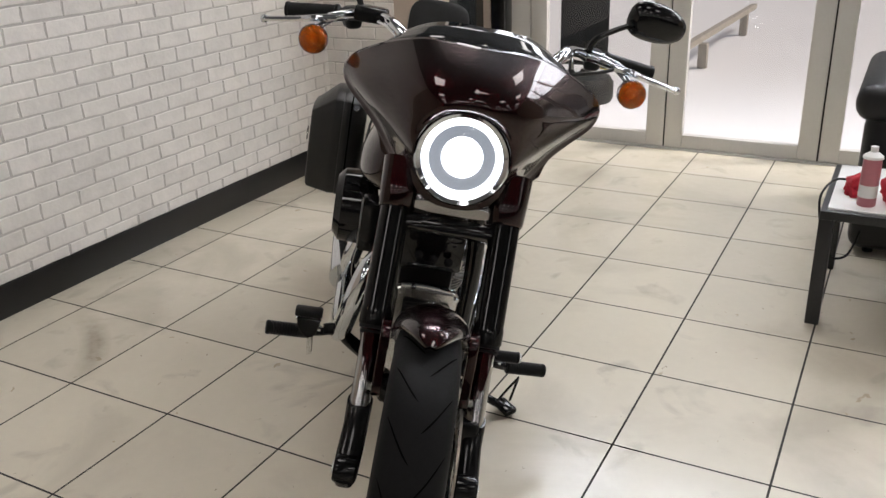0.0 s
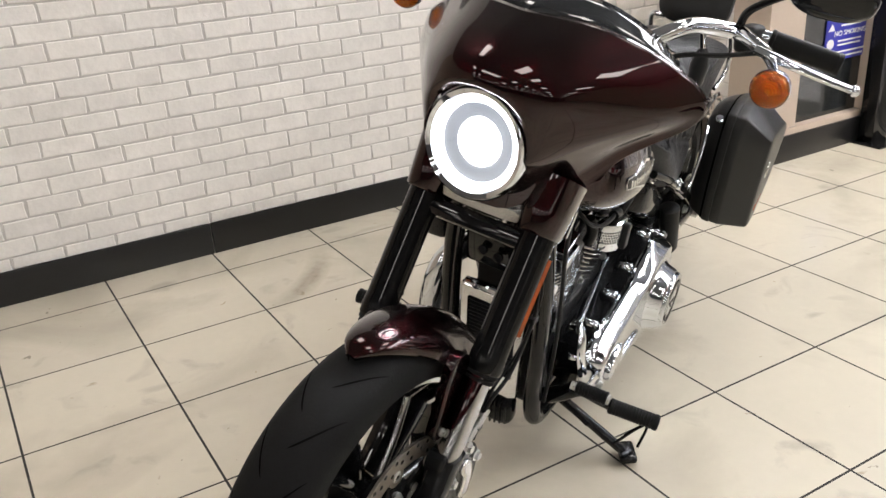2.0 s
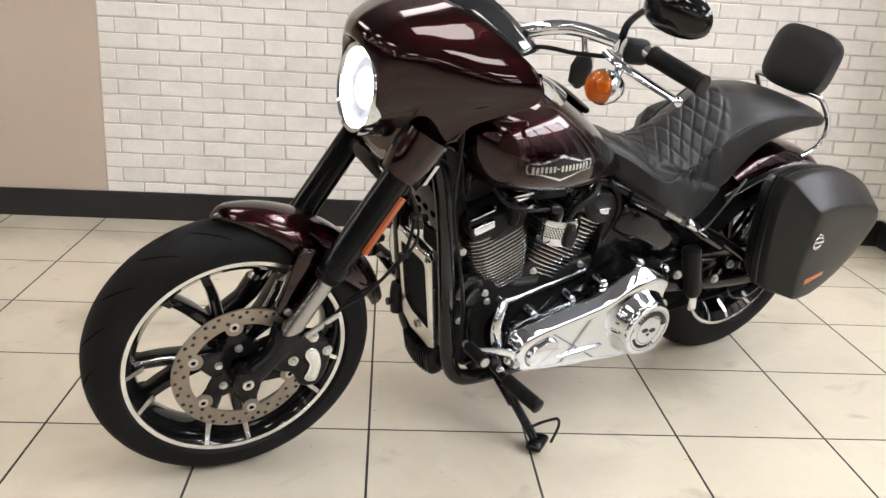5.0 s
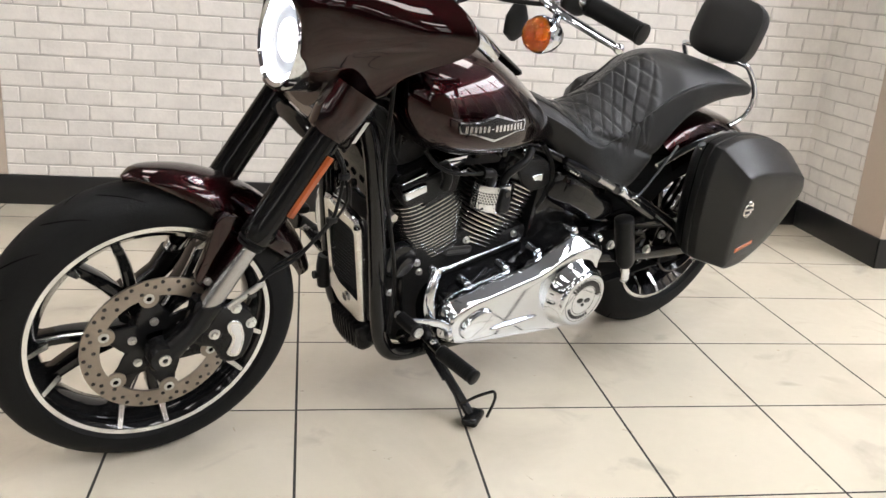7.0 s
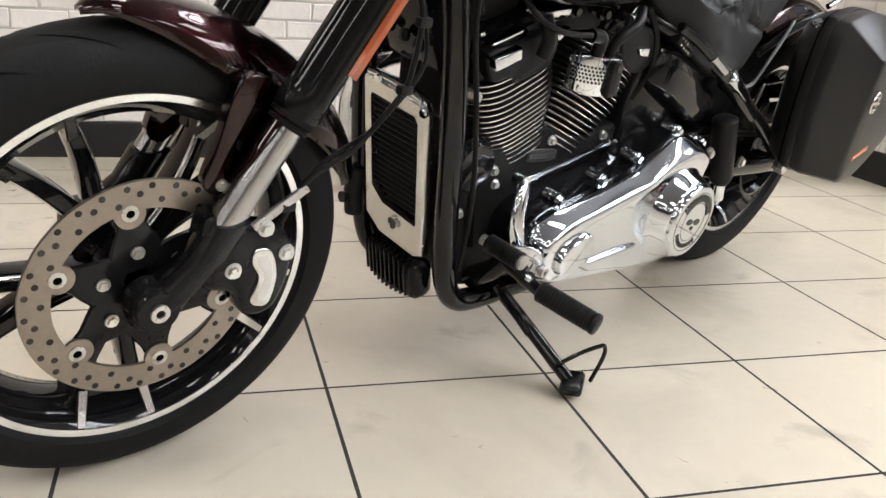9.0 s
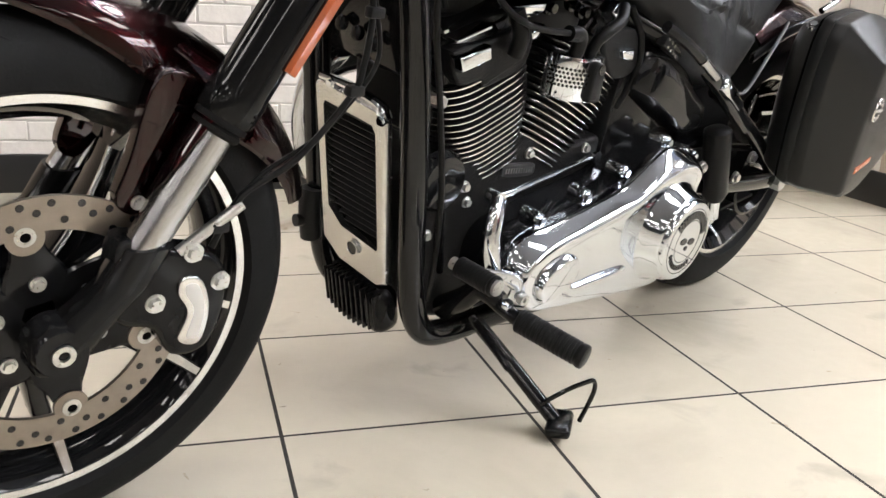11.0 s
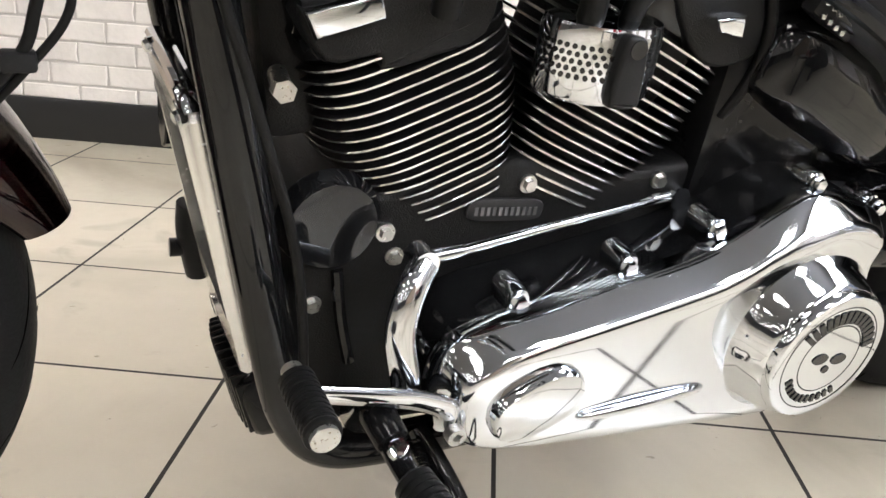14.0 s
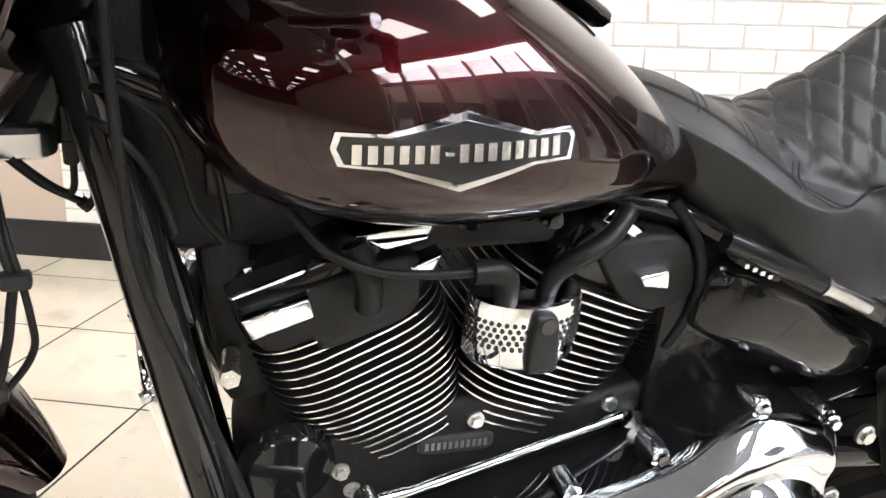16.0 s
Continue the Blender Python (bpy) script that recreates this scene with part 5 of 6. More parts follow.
turns = [math.atan2(0.36 * math.sin(2 * math.pi * i / 240), math.cos(2 * math.pi * i / 240)) for i in range(240)]
outer, inner = [reach(po, a) for a in turns], [reach(BELT, a) for a in turns]
steps = [(0.163, -0.012), (0.175, 0.0), (0.1795, 0.025), (0.1855, 0.09), (0.195, 0.22), (0.2035, 0.34), (0.2085, 0.42), (0.2115, 0.50), (0.213, 0.62), (0.213, 1.03)]
loft(bm, [[Vector((ccx + (o + (i - o) * w) * math.cos(a), y, ccz + (o + (i - o) * w) * math.sin(a))) for o, i, a in zip(outer, inner, turns)] for y, w in steps])
prim = part("primary_cover", bm, CHROME, bike, "mirror-bright chrome primary cover")
bm = bmesh.new()
tube(bm, [(-0.775, 0.214, 0.257), (-0.85, 0.216, 0.2605), (-0.928, 0.214, 0.2645)], lambda t: 0.0015 + 0.0055 * math.sin(math.pi * min(1, max(0.0, t))) ** 0.4, n=10, k=8)
part("primary_rib", bm, CHROME, prim)
bm = bmesh.new()
q = pose(-0.722, 0.216, 0.286) @ pose(0, 0, 0, 0, 24, 0)
loft(bm, [[q @ p for p in ringpts((0, y, 0), (1, 0, 0), (0, 0, 1), a, b, 32, 2.4)] for y, a, b in ((-0.008, 0.050, 0.033), (0.002, 0.049, 0.032), (0.007, 0.046, 0.029), (0.0085, 0.041, 0.025), (0.009, 0.005, 0.004))])
part("inspection_cover", bm, CHROME, prim, "oval chrome inspection cover")
DC = Vector((-1.040, 0, 0.313))
bm = bmesh.new()
lathe(bm, [(0.113, 0.17), (0.107, 0.195), (0.096, 0.212), (0.088, 0.222), (0.081, 0.244), (0.077, 0.248), (0.0, 0.248)], DC, n=72)
part("clutch_drum", bm, CHROME, prim)
bm = bmesh.new()
lathe(bm, [(0.077, 0.246), (0.076, 0.254), (0.073, 0.2575), (0.066, 0.2585), (0.0, 0.2590)], DC, n=72)
derby = part("derby_cover", bm, CHROME, prim, "round chrome derby cover with engraved ring")
bm = bmesh.new()
lathe(bm, [(0.0615, 0.2586), (0.0622, 0.2592), (0.0629, 0.2586)], DC, n=72)
lathe(bm, [(0.0395, 0.2586), (0.0405, 0.2592), (0.0415, 0.2586)], DC, n=72)
part("engraved_circle", bm, PRINT_HOLE_BLACK, derby)
for k in range(15):
    a = radians(155 - 130 * k / 14) - 0.18
    r = 0.0510
    bm = bmesh.new()
    box(bm, (DC.x - r * math.cos(a), 0.2594, DC.z + r * math.sin(a)), (0.0062, 0.0012, 0.0150), 0, pose(0, 0, 0, 0, math.degrees(a) - 90, 0))
    part("engraved_bar", bm, PRINT_HOLE_BLACK, derby, smooth=False)
for k in range(11):
    a = radians(205 + 95 * k / 10)
    bm = bmesh.new()
    box(bm, (DC.x - 0.0510 * math.cos(a), 0.2594, DC.z + 0.0510 * math.sin(a)), (0.0045, 0.0010, 0.009), 0, pose(0, 0, 0, 0, math.degrees(a) - 90, 0))
    part("engraved_bar", bm, PRINT_HOLE_BLACK, derby, smooth=False)
for dx, dz, a_, b_ in ((0.014, 0.002, 0.011, 0.0065), (-0.014, -0.002, 0.011, 0.0065), (0.0, -0.013, 0.005, 0.0045)):
    bm = bmesh.new()
    loft(bm, [ringpts((DC.x + dx, y, DC.z + dz), (1, 0, 0), (0, 0, 1), a_, b_, 16) for y in (0.2580, 0.2600)])
    part("engraved_patch", bm, PRINT_HOLE_BLACK, derby)
for x, z, y in ((-0.642, 0.312, 0.172), (-0.715, 0.364, 0.165), (-0.832, 0.388, 0.163), (-0.929, 0.420, 0.165), (-1.045, 0.464, 0.166), (-1.146, 0.432, 0.172)):
    bm = bmesh.new()
    loft(bm, [ringpts((x, yy, z), (1, 0, 0), (0, 0, 1), r, r * 1.15, 14, 2.6) for yy, r in ((0.13, 0.012), (0.158, 0.011), (0.162, 0.0095))])
    part("primary_boss", bm, CHROME, prim, "chrome bolt boss")
    bm = bmesh.new()
    bolt(bm, (x, y - 0.003, z), Y, 0.0075, 0.008)
    part("primary_bolt", bm, CHROME, prim)

# gear linkage
bm = bmesh.new()
cyl(bm, (-0.655, 0.137, 0.407), (-0.905, 0.097, 0.422), 0.0048, n=14)
rod = part("shift_rod", bm, CHROME, bike, "thin chrome gear linkage rod")
for p, q in (((-0.622, 0.139, 0.405), (-0.66, 0.136, 0.4075)), ((-0.93, 0.093, 0.4235), (-0.895, 0.098, 0.4215))):
    bm = bmesh.new()
    cyl(bm, p, q, 0.0075, 0.006, n=12)
    cyl(bm, Vector(p) - Y * 0.012, Vector(p) + Y * 0.010, 0.012, n=16)
    part("rod_end", bm, CHROME, rod)
bm = bmesh.new()
tube(bm, [(-0.622, 0.146, 0.405), (-0.605, 0.160, 0.388), (-0.596, 0.170, 0.350), (-0.604, 0.180, 0.305)], 0.0085, n=12, flat=1.6, side=(1, 0, 0))
part("shift_arm", bm, CHROME, rod)
bm = bmesh.new()
tube(bm, [(-0.640, 0.200, 0.268), (-0.634, 0.205, 0.290), (-0.605, 0.208, 0.308), (-0.57, 0.212, 0.322), (-0.505, 0.214, 0.340)], lambda t: 0.013 - 0.004 * t, n=12, flat=0.6, side=(0, 1, 0))
lev = part("shift_lever", bm, CHROME, bike, "polished gear shift lever")
bm = bmesh.new()
lathe(bm, [(0.004, 0.212), (0.004, 0.222), (0.009, 0.222), (0.009, 0.212)], (-0.640, 0, 0.270), n=18, closed=True)
part("lever_bolt", bm, ZINC, lev)


def peg(a, b, r, name, label):
    a, b = Vector(a), Vector(b)
    L = (b - a).length
    n = int(L / 0.0075)
    st = [(0, r * 0.8), (0.03, r)]
    for k in range(n):
        t0 = 0.05 + 0.85 * k / n
        t1 = 0.05 + 0.85 * (k + 1) / n
        st += [(t0, r), (t0 + (t1 - t0) * 0.55, r), (t0 + (t1 - t0) * 0.62, r * 0.93), (t0 + (t1 - t0) * 0.93, r * 0.93)]
    st += [(0.91, r), (0.95, r * 1.03), (0.985, r * 0.98), (1, r * 0.8)]
    bm = bmesh.new()
    cyl(bm, a, b, r, n=20, steps=st)
    return part(name, bm, GRIP, bike, label)


peg((-0.496, 0.200, 0.346), (-0.496, 0.268, 0.347), 0.0148, "shift_peg", "black ribbed rubber gear peg")
for a, b, r in (((-0.496, 0.266, 0.347), (-0.496, 0.272, 0.347), 0.0115), ((-0.496, 0.188, 0.346), (-0.496, 0.201, 0.346), 0.009)):
    bm = bmesh.new()
    cyl(bm, a, b, r, n=18)
    part("peg_cap", bm, ZINC, bike)
for s in (1, -1):
    M = (lambda x, y, z: (x, y, z)) if s > 0 else (lambda x, y, z: (x + 0.035 + 0.35 * (y - 0.258), -y, z + 0.046 + 0.15 * (y - 0.258)))
    fp = peg(M(-0.580, 0.258, 0.272), M(-0.602, 0.366, 0.262), 0.0178, "foot_peg", "black ribbed rubber foot peg")
    bm = bmesh.new()
    tube(bm, [M(-0.575, 0.20, 0.285), M(-0.577, 0.23, 0.277), M(-0.581, 0.262, 0.271)], 0.011, n=12)
    part("peg_arm", bm, GLOSS, fp)
    bm = bmesh.new()
    tube(bm, [M(-0.60, 0.105, 0.21), M(-0.585, 0.15, 0.25), M(-0.573, 0.19, 0.288), M(-0.576, 0.225, 0.284)], lambda t: 0.020 - 0.005 * t, n=12)
    part("peg_bracket", bm, SATIN, fp)
    bm = bmesh.new()
    bolt(bm, M(-0.576, 0.237, 0.287), (0, 0.3, 1), 0.007, 0.006)
    part("peg_pin", bm, CHROME, fp)
# brake pedal on the right: rubber bar on a plated casting, and its arm
bm = bmesh.new()
CAST = [(-0.232, 0.386), (-0.260, 0.390), (-0.290, 0.389), (-0.286, 0.366), (-0.274, 0.346), (-0.258, 0.336), (-0.240, 0.348)]
loft(bm, [[Vector((x, -0.260 + (y + 0.260) * k, 0.368 + (z - 0.368) * k)) for y, z in CAST] for x, k in ((-0.488, 0.92), (-0.486, 1), (-0.476, 1), (-0.474, 0.92))])
pedal = part("brake_pedal", bm, SATIN, bike, "flat black brake pedal shoe")
bm = bmesh.new()
tube(bm, [(-0.483, -0.231, 0.384), (-0.484, -0.26, 0.388), (-0.485, -0.291, 0.387)], 0.0035, n=8)
part("pedal_edge", bm, CHROME, pedal)
bm = bmesh.new()
loft(bm, [ringpts((-0.488, y, 0.402), (1, 0, 0), (0, 0, 1), 0.017 * k, 0.011 * k, 16, 3.5) for y, k in ((-0.230, 0.8), (-0.234, 1), (-0.290, 1), (-0.295, 0.8))])
part("pedal_rubber", bm, GRIP, pedal)
bm = bmesh.new()
slab(bm, [(-0.500, 0.334), (-0.516, 0.345), (-0.560, 0.302), (-0.610, 0.235), (-0.598, 0.222), (-0.545, 0.278)], -0.262, -0.250, 0.003)
arm = part("brake_arm", bm, SILVER, bike, "silver brake pedal arm")
bm = bmesh.new()
slab(bm, [(-0.515, 0.330), (-0.522, 0.334), (-0.556, 0.299), (-0.600, 0.240), (-0.594, 0.234), (-0.547, 0.289)], -0.2515, -0.2485, 0.001)
part("arm_recess", bm, SATIN, arm)

# side stand
bm = bmesh.new()
tube(bm, [(-0.660, 0.115, 0.185), (-0.682, 0.165, 0.146), (-0.688, 0.225, 0.116), (-0.690, 0.298, 0.084)], 0.0120, n=14)
st = part("side_stand", bm, GLOSS, bike, "black side stand with wire loop, folded out")
bm = bmesh.new()
q = Matrix.Translation((-0.692, 0.306, 0.082)) @ pose(0, 0, 0, 11.5, 0, 30)
box(bm, (0, 0, 0), (0.066, 0.040, 0.020), 0.008, None, 3)
bmesh.ops.transform(bm, matrix=q, verts=bm.verts)
part("stand_foot", bm, GLOSS, st)
bm = bmesh.new()
tube(bm, [(-0.674, 0.275, 0.105), (-0.690, 0.302, 0.142), (-0.706, 0.325, 0.166), (-0.716, 0.330, 0.166), (-0.724, 0.330, 0.142), (-0.722, 0.322, 0.086)], 0.0038, n=8, k=4)
part("stand_loop", bm, GLOSS, st)
bm = bmesh.new()
ph = []
for k in range(220):
    t = k / 219
    c = Vector((-0.648, 0.135, 0.188)).lerp(Vector((-0.672, 0.205, 0.128)), t)
    a = k * 0.9
    ph.append(c + Vector((math.cos(a) * 0.006, math.sin(a) * 0.003, math.sin(a) * 0.005)))
tube(bm, ph, 0.0012, n=5, k=1)
part("stand_spring", bm, SATIN, st)

# seat: sections x, bottom, top, half width, roundness of the upper half, narrowing towards the top
SEAT = [(-0.872, 0.745, 0.778, 0.035, 2.0, 0), (-0.885, 0.722, 0.785, 0.062, 2.0, 0), (-0.92, 0.695, 0.785, 0.088, 2.0, 0), (-0.97, 0.655, 0.773, 0.125, 2.0, 0.03), (-1.03, 0.606, 0.748, 0.165, 1.9, 0.12), (-1.09, 0.575, 0.744, 0.19, 1.7, 0.34), (-1.15, 0.552, 0.78, 0.194, 1.5, 0.5), (-1.21, 0.545, 0.824, 0.192, 1.4, 0.56), (-1.25, 0.572, 0.85, 0.185, 1.43, 0.53), (-1.33, 0.665, 0.876, 0.17, 1.6, 0.36), (-1.4, 0.735, 0.882, 0.163, 1.9, 0.2), (-1.5, 0.77, 0.874, 0.15, 2.3, 0.1), (-1.6, 0.782, 0.858, 0.136, 2.5, 0), (-1.7, 0.782, 0.832, 0.115, 2.5, 0), (-1.76, 0.782, 0.808, 0.08, 2.3, 0)]
mid = catmull([Vector(a[:3]) for a in SEAT], 18)
wid = catmull([Vector(a[3:]) for a in SEAT], 18)
run = [0.0]
for a, b in zip(mid, mid[1:]):
    run.append(run[-1] + math.hypot(b.x - a.x, b.z - a.z))
QUILT = 0.048


def seat_skin(k, th):
    a, b, hw, p = mid[k].y, mid[k].z, wid[k].x, wid[k].y
    ca, sa = math.cos(th), math.sin(th)
    q = 4.0 if sa < 0 else 4.0 + (p - 4.0) * clamp(sa * 3)
    zz = (a + b) / 2 + (b - a) / 2 * math.copysign(abs(sa) ** (2 / q), sa)
    return Vector((mid[k].x, hw * math.copysign(abs(ca) ** (2 / q), ca) * (1 - wid[k].z * (zz - a) / (b - a)), zz))


def seat_point(k, th, lift=0.0):
    """The seat's skin at section k and angle th, with the quilted field puffed up between its seams."""
    ca, sa = math.cos(th), math.sin(th)
    pt = seat_skin(k, th)
    x = pt.x
    zb = 0.77 - 0.30 * clamp((-0.87 - x) / 0.2) * 0.2 - 0.24 * max(0.0, -1.07 - x)
    inside = clamp((pt.z - zb) / 0.012) * clamp((x + 1.345 - 0.07 * (1 - sa)) / 0.015) * clamp((-1.035 - x) / 0.015)
    n = Vector((0, ca, max(sa, 0.15))).normalized()
    if inside:
        top = seat_skin(k, math.pi / 2)
        across = 0.66 * math.hypot(pt.y - top.y, pt.z - top.z)
        d = []
        for g in (run[k] + across, run[k] - across):
            f = g / QUILT % 1
            d.append(min(f, 1 - f) * QUILT)
        puff = min(1, d[0] / 0.0085) ** 0.7 * min(1, d[1] / 0.0085) ** 0.7
        pt += n * inside * (0.0055 * puff - 0.001)
    if -1.33 < x < -1.035:
        pt -= n * 0.008 * max(0, 1 - abs(pt.z - zb + 0.004) / 0.013)
    return pt + n * lift


bm = bmesh.new()
loft(bm, [[seat_point(k, 2 * math.pi * i / 240) for i in range(240)] for k in range(len(mid))])
seat = part("seat", bm, LEATHER, bike, "black vinyl two-up seat with diamond stitching")
for s in (1, -1):
    bm = bmesh.new()
    tube(bm, [(-1.195, s * 0.192, 0.556), (-1.225, s * 0.194, 0.562), (-1.275, s * 0.190, 0.615), (-1.32, s * 0.184, 0.662), (-1.345, s * 0.178, 0.684)], 0.0038, n=8)
    part("seat_trim", bm, CHROME, bike, "thin chrome seat trim")

# double seams along the flank of the rider's seat and three short cross seams
near_k = lambda x: min(range(len(mid)), key=lambda k: abs(mid[k].x - x))
for s in (1, -1):
    for off in (0.0, 0.06):
        pts = []
        for j in range(24):
            t = j / 23
            a = radians(62 - 54 * t) + off
            pts.append(seat_point(near_k(-0.90 - 0.235 * t), a if s > 0 else math.pi - a, 0.0001))
        bm = bmesh.new()
        tube(bm, pts, 0.0007, n=5, k=1)
        part("seat_seam", bm, THREAD, seat)
    for x, a0 in ((-0.945, 54), (-0.99, 46), (-1.04, 36)):
        for dx in (0.0, -0.011):
            pts = []
            for j in range(8):
                a = radians(a0 - 9 + 4.5 * j)
                pts.append(seat_point(near_k(x + dx - 0.003 * j), a if s > 0 else math.pi - a, 0.0001))
            bm = bmesh.new()
            tube(bm, pts, 0.0006, n=5, k=1)
            part("seat_seam", bm, THREAD, seat)

# backrest and its chrome bar
BP = pose(-1.668, 0.0, 0.952) @ pose(0, 0, 0, 0, -14, 0)
bm = bmesh.new()
loft(bm, [[BP @ p for p in ringpts((x, 0, 0), (0, 1, 0), (0, 0, 1), a, b, 40, 3.6)] for x, a, b in ((-0.03, 0.090, 0.078), (-0.026, 0.102, 0.088), (0.0, 0.106, 0.092), (0.018, 0.104, 0.090), (0.028, 0.092, 0.078), (0.032, 0.06, 0.05))])
part("backrest_pad", bm, LEATHER, bike, "black vinyl passenger backrest")
bm = bmesh.new()
tube(bm, [(-1.655, -0.115, 0.70), (-1.705, -0.125, 0.735), (-1.712, -0.125, 0.80), (-1.655, -0.118, 0.868), (-1.640, -0.09, 0.880), (-1.638, 0.0, 0.882), (-1.640, 0.09, 0.880), (-1.655, 0.118, 0.868), (-1.712, 0.125, 0.80), (-1.705, 0.125, 0.735), (-1.655, 0.115, 0.70)], 0.0075, n=12)
part("backrest_bar", bm, CHROME, bike, "bent chrome backrest bar")

# rear mudguard
bm = bmesh.new()
rings = []
for i in range(25):
    t = i / 24
    a = radians(58 + 112 * t)
    d = Vector((-math.cos(a) * -1, 0, math.sin(a)))
    R0 = 0.392
    pts = []
    for j in range(15):
        u = -1 + 2 * j / 14
        pts.append(REAR + d * (R0 - 0.10 * abs(u) ** 3) + Y * 0.112 * math.sin(u * math.pi / 2))
    for j in range(14, -1, -1):
        u = -1 + 2 * j / 14
        pts.append(REAR + d * (R0 - 0.005 - 0.10 * abs(u) ** 3) + Y * 0.107 * math.sin(u * math.pi / 2))
    rings.append(pts)
loft(bm, rings)
part("rear_fender", bm, BURGUNDY, bike, "burgundy rear mudguard")
for s in (1, -1):
    bm = bmesh.new()
    tube(bm, [(-1.36, s * 0.125, 0.60), (-1.5, s * 0.13, 0.66), (-1.66, s * 0.128, 0.68), (-1.78, s * 0.122, 0.64)], 0.012, n=10, flat=0.5, side=(0, 1, 0))
    part("fender_support", bm, CHROME, bike, "chrome mudguard rail")

# side cover, battery box, swing arm, shock and belt
bm = bmesh.new()
COVER = smoothed([(-0.965, 0.560), (-0.98, 0.535), (-1.07, 0.490), (-1.17, 0.450), (-1.235, 0.465), (-1.225, 0.51), (-1.16, 0.545), (-1.08, 0.60), (-0.99, 0.62)])
loft(bm, [[Vector((-1.09 + (x + 1.09) * k, y, 0.535 + (z - 0.535) * k)) for x, z in COVER] for k, y in ((0.97, 0.08), (1, 0.098), (0.99, 0.110), (0.95, 0.122), (0.87, 0.132), (0.74, 0.139), (0.55, 0.1435), (0.3, 0.146), (0.05, 0.1465))])
part("side_cover", bm, GLOSS, bike, "gloss black side cover")
bm = bmesh.new()
box(bm, (-1.08, 0, 0.52), (0.28, 0.20, 0.24), 0.02)
part("battery_box", bm, SATIN, bike)
bm = bmesh.new()
box(bm, (-1.02, 0.128, 0.628), (0.07, 0.02, 0.03), 0.005, pose(0, 0, 0, 0, -25))
part("wiring_block", bm, MATT, bike)
for k in range(8):
    bm = bmesh.new()
    box(bm, (-0.995 - 0.011 * (k % 4), 0.139, 0.640 - 0.013 * (k // 4) - 0.005 * (k % 4)), (0.006, 0.004, 0.006), 0.001)
    part("wiring_pin", bm, SILVER, bike, smooth=False)
for s in (1, -1):
    bm = bmesh.new()
    tube(bm, [(-1.12, s * 0.13, 0.36), (-1.30, s * 0.145, 0.345), (-1.50, s * 0.15, 0.33), (-1.66, s * 0.15, 0.325)], 0.021, n=12, flat=0.7, side=(0, 1, 0))
    part("swing_arm", bm, GLOSS, bike, "black tubular swing arm")
    bm = bmesh.new()
    tube(bm, [(-1.62, s * 0.15, 0.335), (-1.48, s * 0.148, 0.42), (-1.33, s * 0.14, 0.50), (-1.24, s * 0.13, 0.54)], 0.016, n=12)
    part("swing_arm_brace", bm, GLOSS, bike)
    bm = bmesh.new()
    cyl(bm, (-1.62, s * 0.14, 0.325), (-1.62, s * 0.178, 0.325), 0.022, n=6)
    part("axle_nut", bm, ZINC, bike)
bm = bmesh.new()
cyl(bm, (-1.245, 0.155, 0.475), (-1.295, 0.172, 0.325), 0.027, n=20, steps=((0, 0.018), (0.04, 0.027), (0.9, 0.026), (1, 0.018)))
sh_ = part("passenger_peg", bm, GRIP, bike, "folded black rubber passenger peg")
bm = bmesh.new()
cyl(bm, (-1.295, 0.172, 0.325), (-1.305, 0.175, 0.285), 0.013, n=12)
part("peg_clevis", bm, CHROME, sh_)
for x, z in ((-1.21, 0.40), (-1.245, 0.44), (-1.32, 0.275), (-1.19, 0.31), (-1.38, 0.36), (-1.43, 0.40)):
    bm = bmesh.new()
    bolt(bm, (x, 0.165, z), Y, 0.0095, 0.008)
    part("chassis_bolt", bm, ZINC, bike)
bm = bmesh.new()
lathe(bm, [(0.098, 0.088), (0.105, 0.09), (0.105, 0.118), (0.098, 0.12), (0.09, 0.105)], REAR, n=48, closed=True)
part("belt_pulley", bm, SATIN, bike)
for dz in (-0.104, 0.104):
    bm = bmesh.new()
    box(bm, (-1.37, 0.104, 0.325 + dz * 0.78), (0.52, 0.026, 0.006), 0, pose(0, 0, 0, 0, 5.5 * (1 if dz < 0 else -1)))
    part("drive_belt", bm, RUBBER, bike, smooth=False)
bm = bmesh.new()
slab(bm, smoothed([(-1.17, 0.43), (-1.30, 0.455), (-1.48, 0.445), (-1.56, 0.43), (-1.50, 0.41), (-1.30, 0.425)]), 0.10, 0.135, 0.006)
part("belt_guard", bm, GLOSS, bike)

# saddlebags
BAG_MID = [(-1.475, 0.380), (-1.44, 0.50), (-1.421, 0.64), (-1.430, 0.690), (-1.448, 0.708), (-1.54, 0.726), (-1.69, 0.706), (-1.785, 0.664), (-1.812, 0.640), (-1.818, 0.59), (-1.775, 0.49), (-1.70, 0.415), (-1.60, 0.366), (-1.52, 0.354), (-1.49, 0.360)]
BAG_OUT = [(-1.508, 0.385), (-1.486, 0.50), (-1.480, 0.60), (-1.482, 0.638), (-1.492, 0.649), (-1.56, 0.657), (-1.69, 0.646), (-1.758, 0.628), (-1.776, 0.612), (-1.785, 0.575), (-1.74, 0.49), (-1.68, 0.424), (-1.60, 0.374), (-1.54, 0.363), (-1.518, 0.368)]
bag_mid, bag_out = smoothed(BAG_MID, 5), smoothed(BAG_OUT, 5)


def shrink(k, outline=None, cx=-1.62, cz=0.54):
    return [(cx + (x - cx) * k, cz + (z - cz) * k) for x, z in outline or bag_mid]


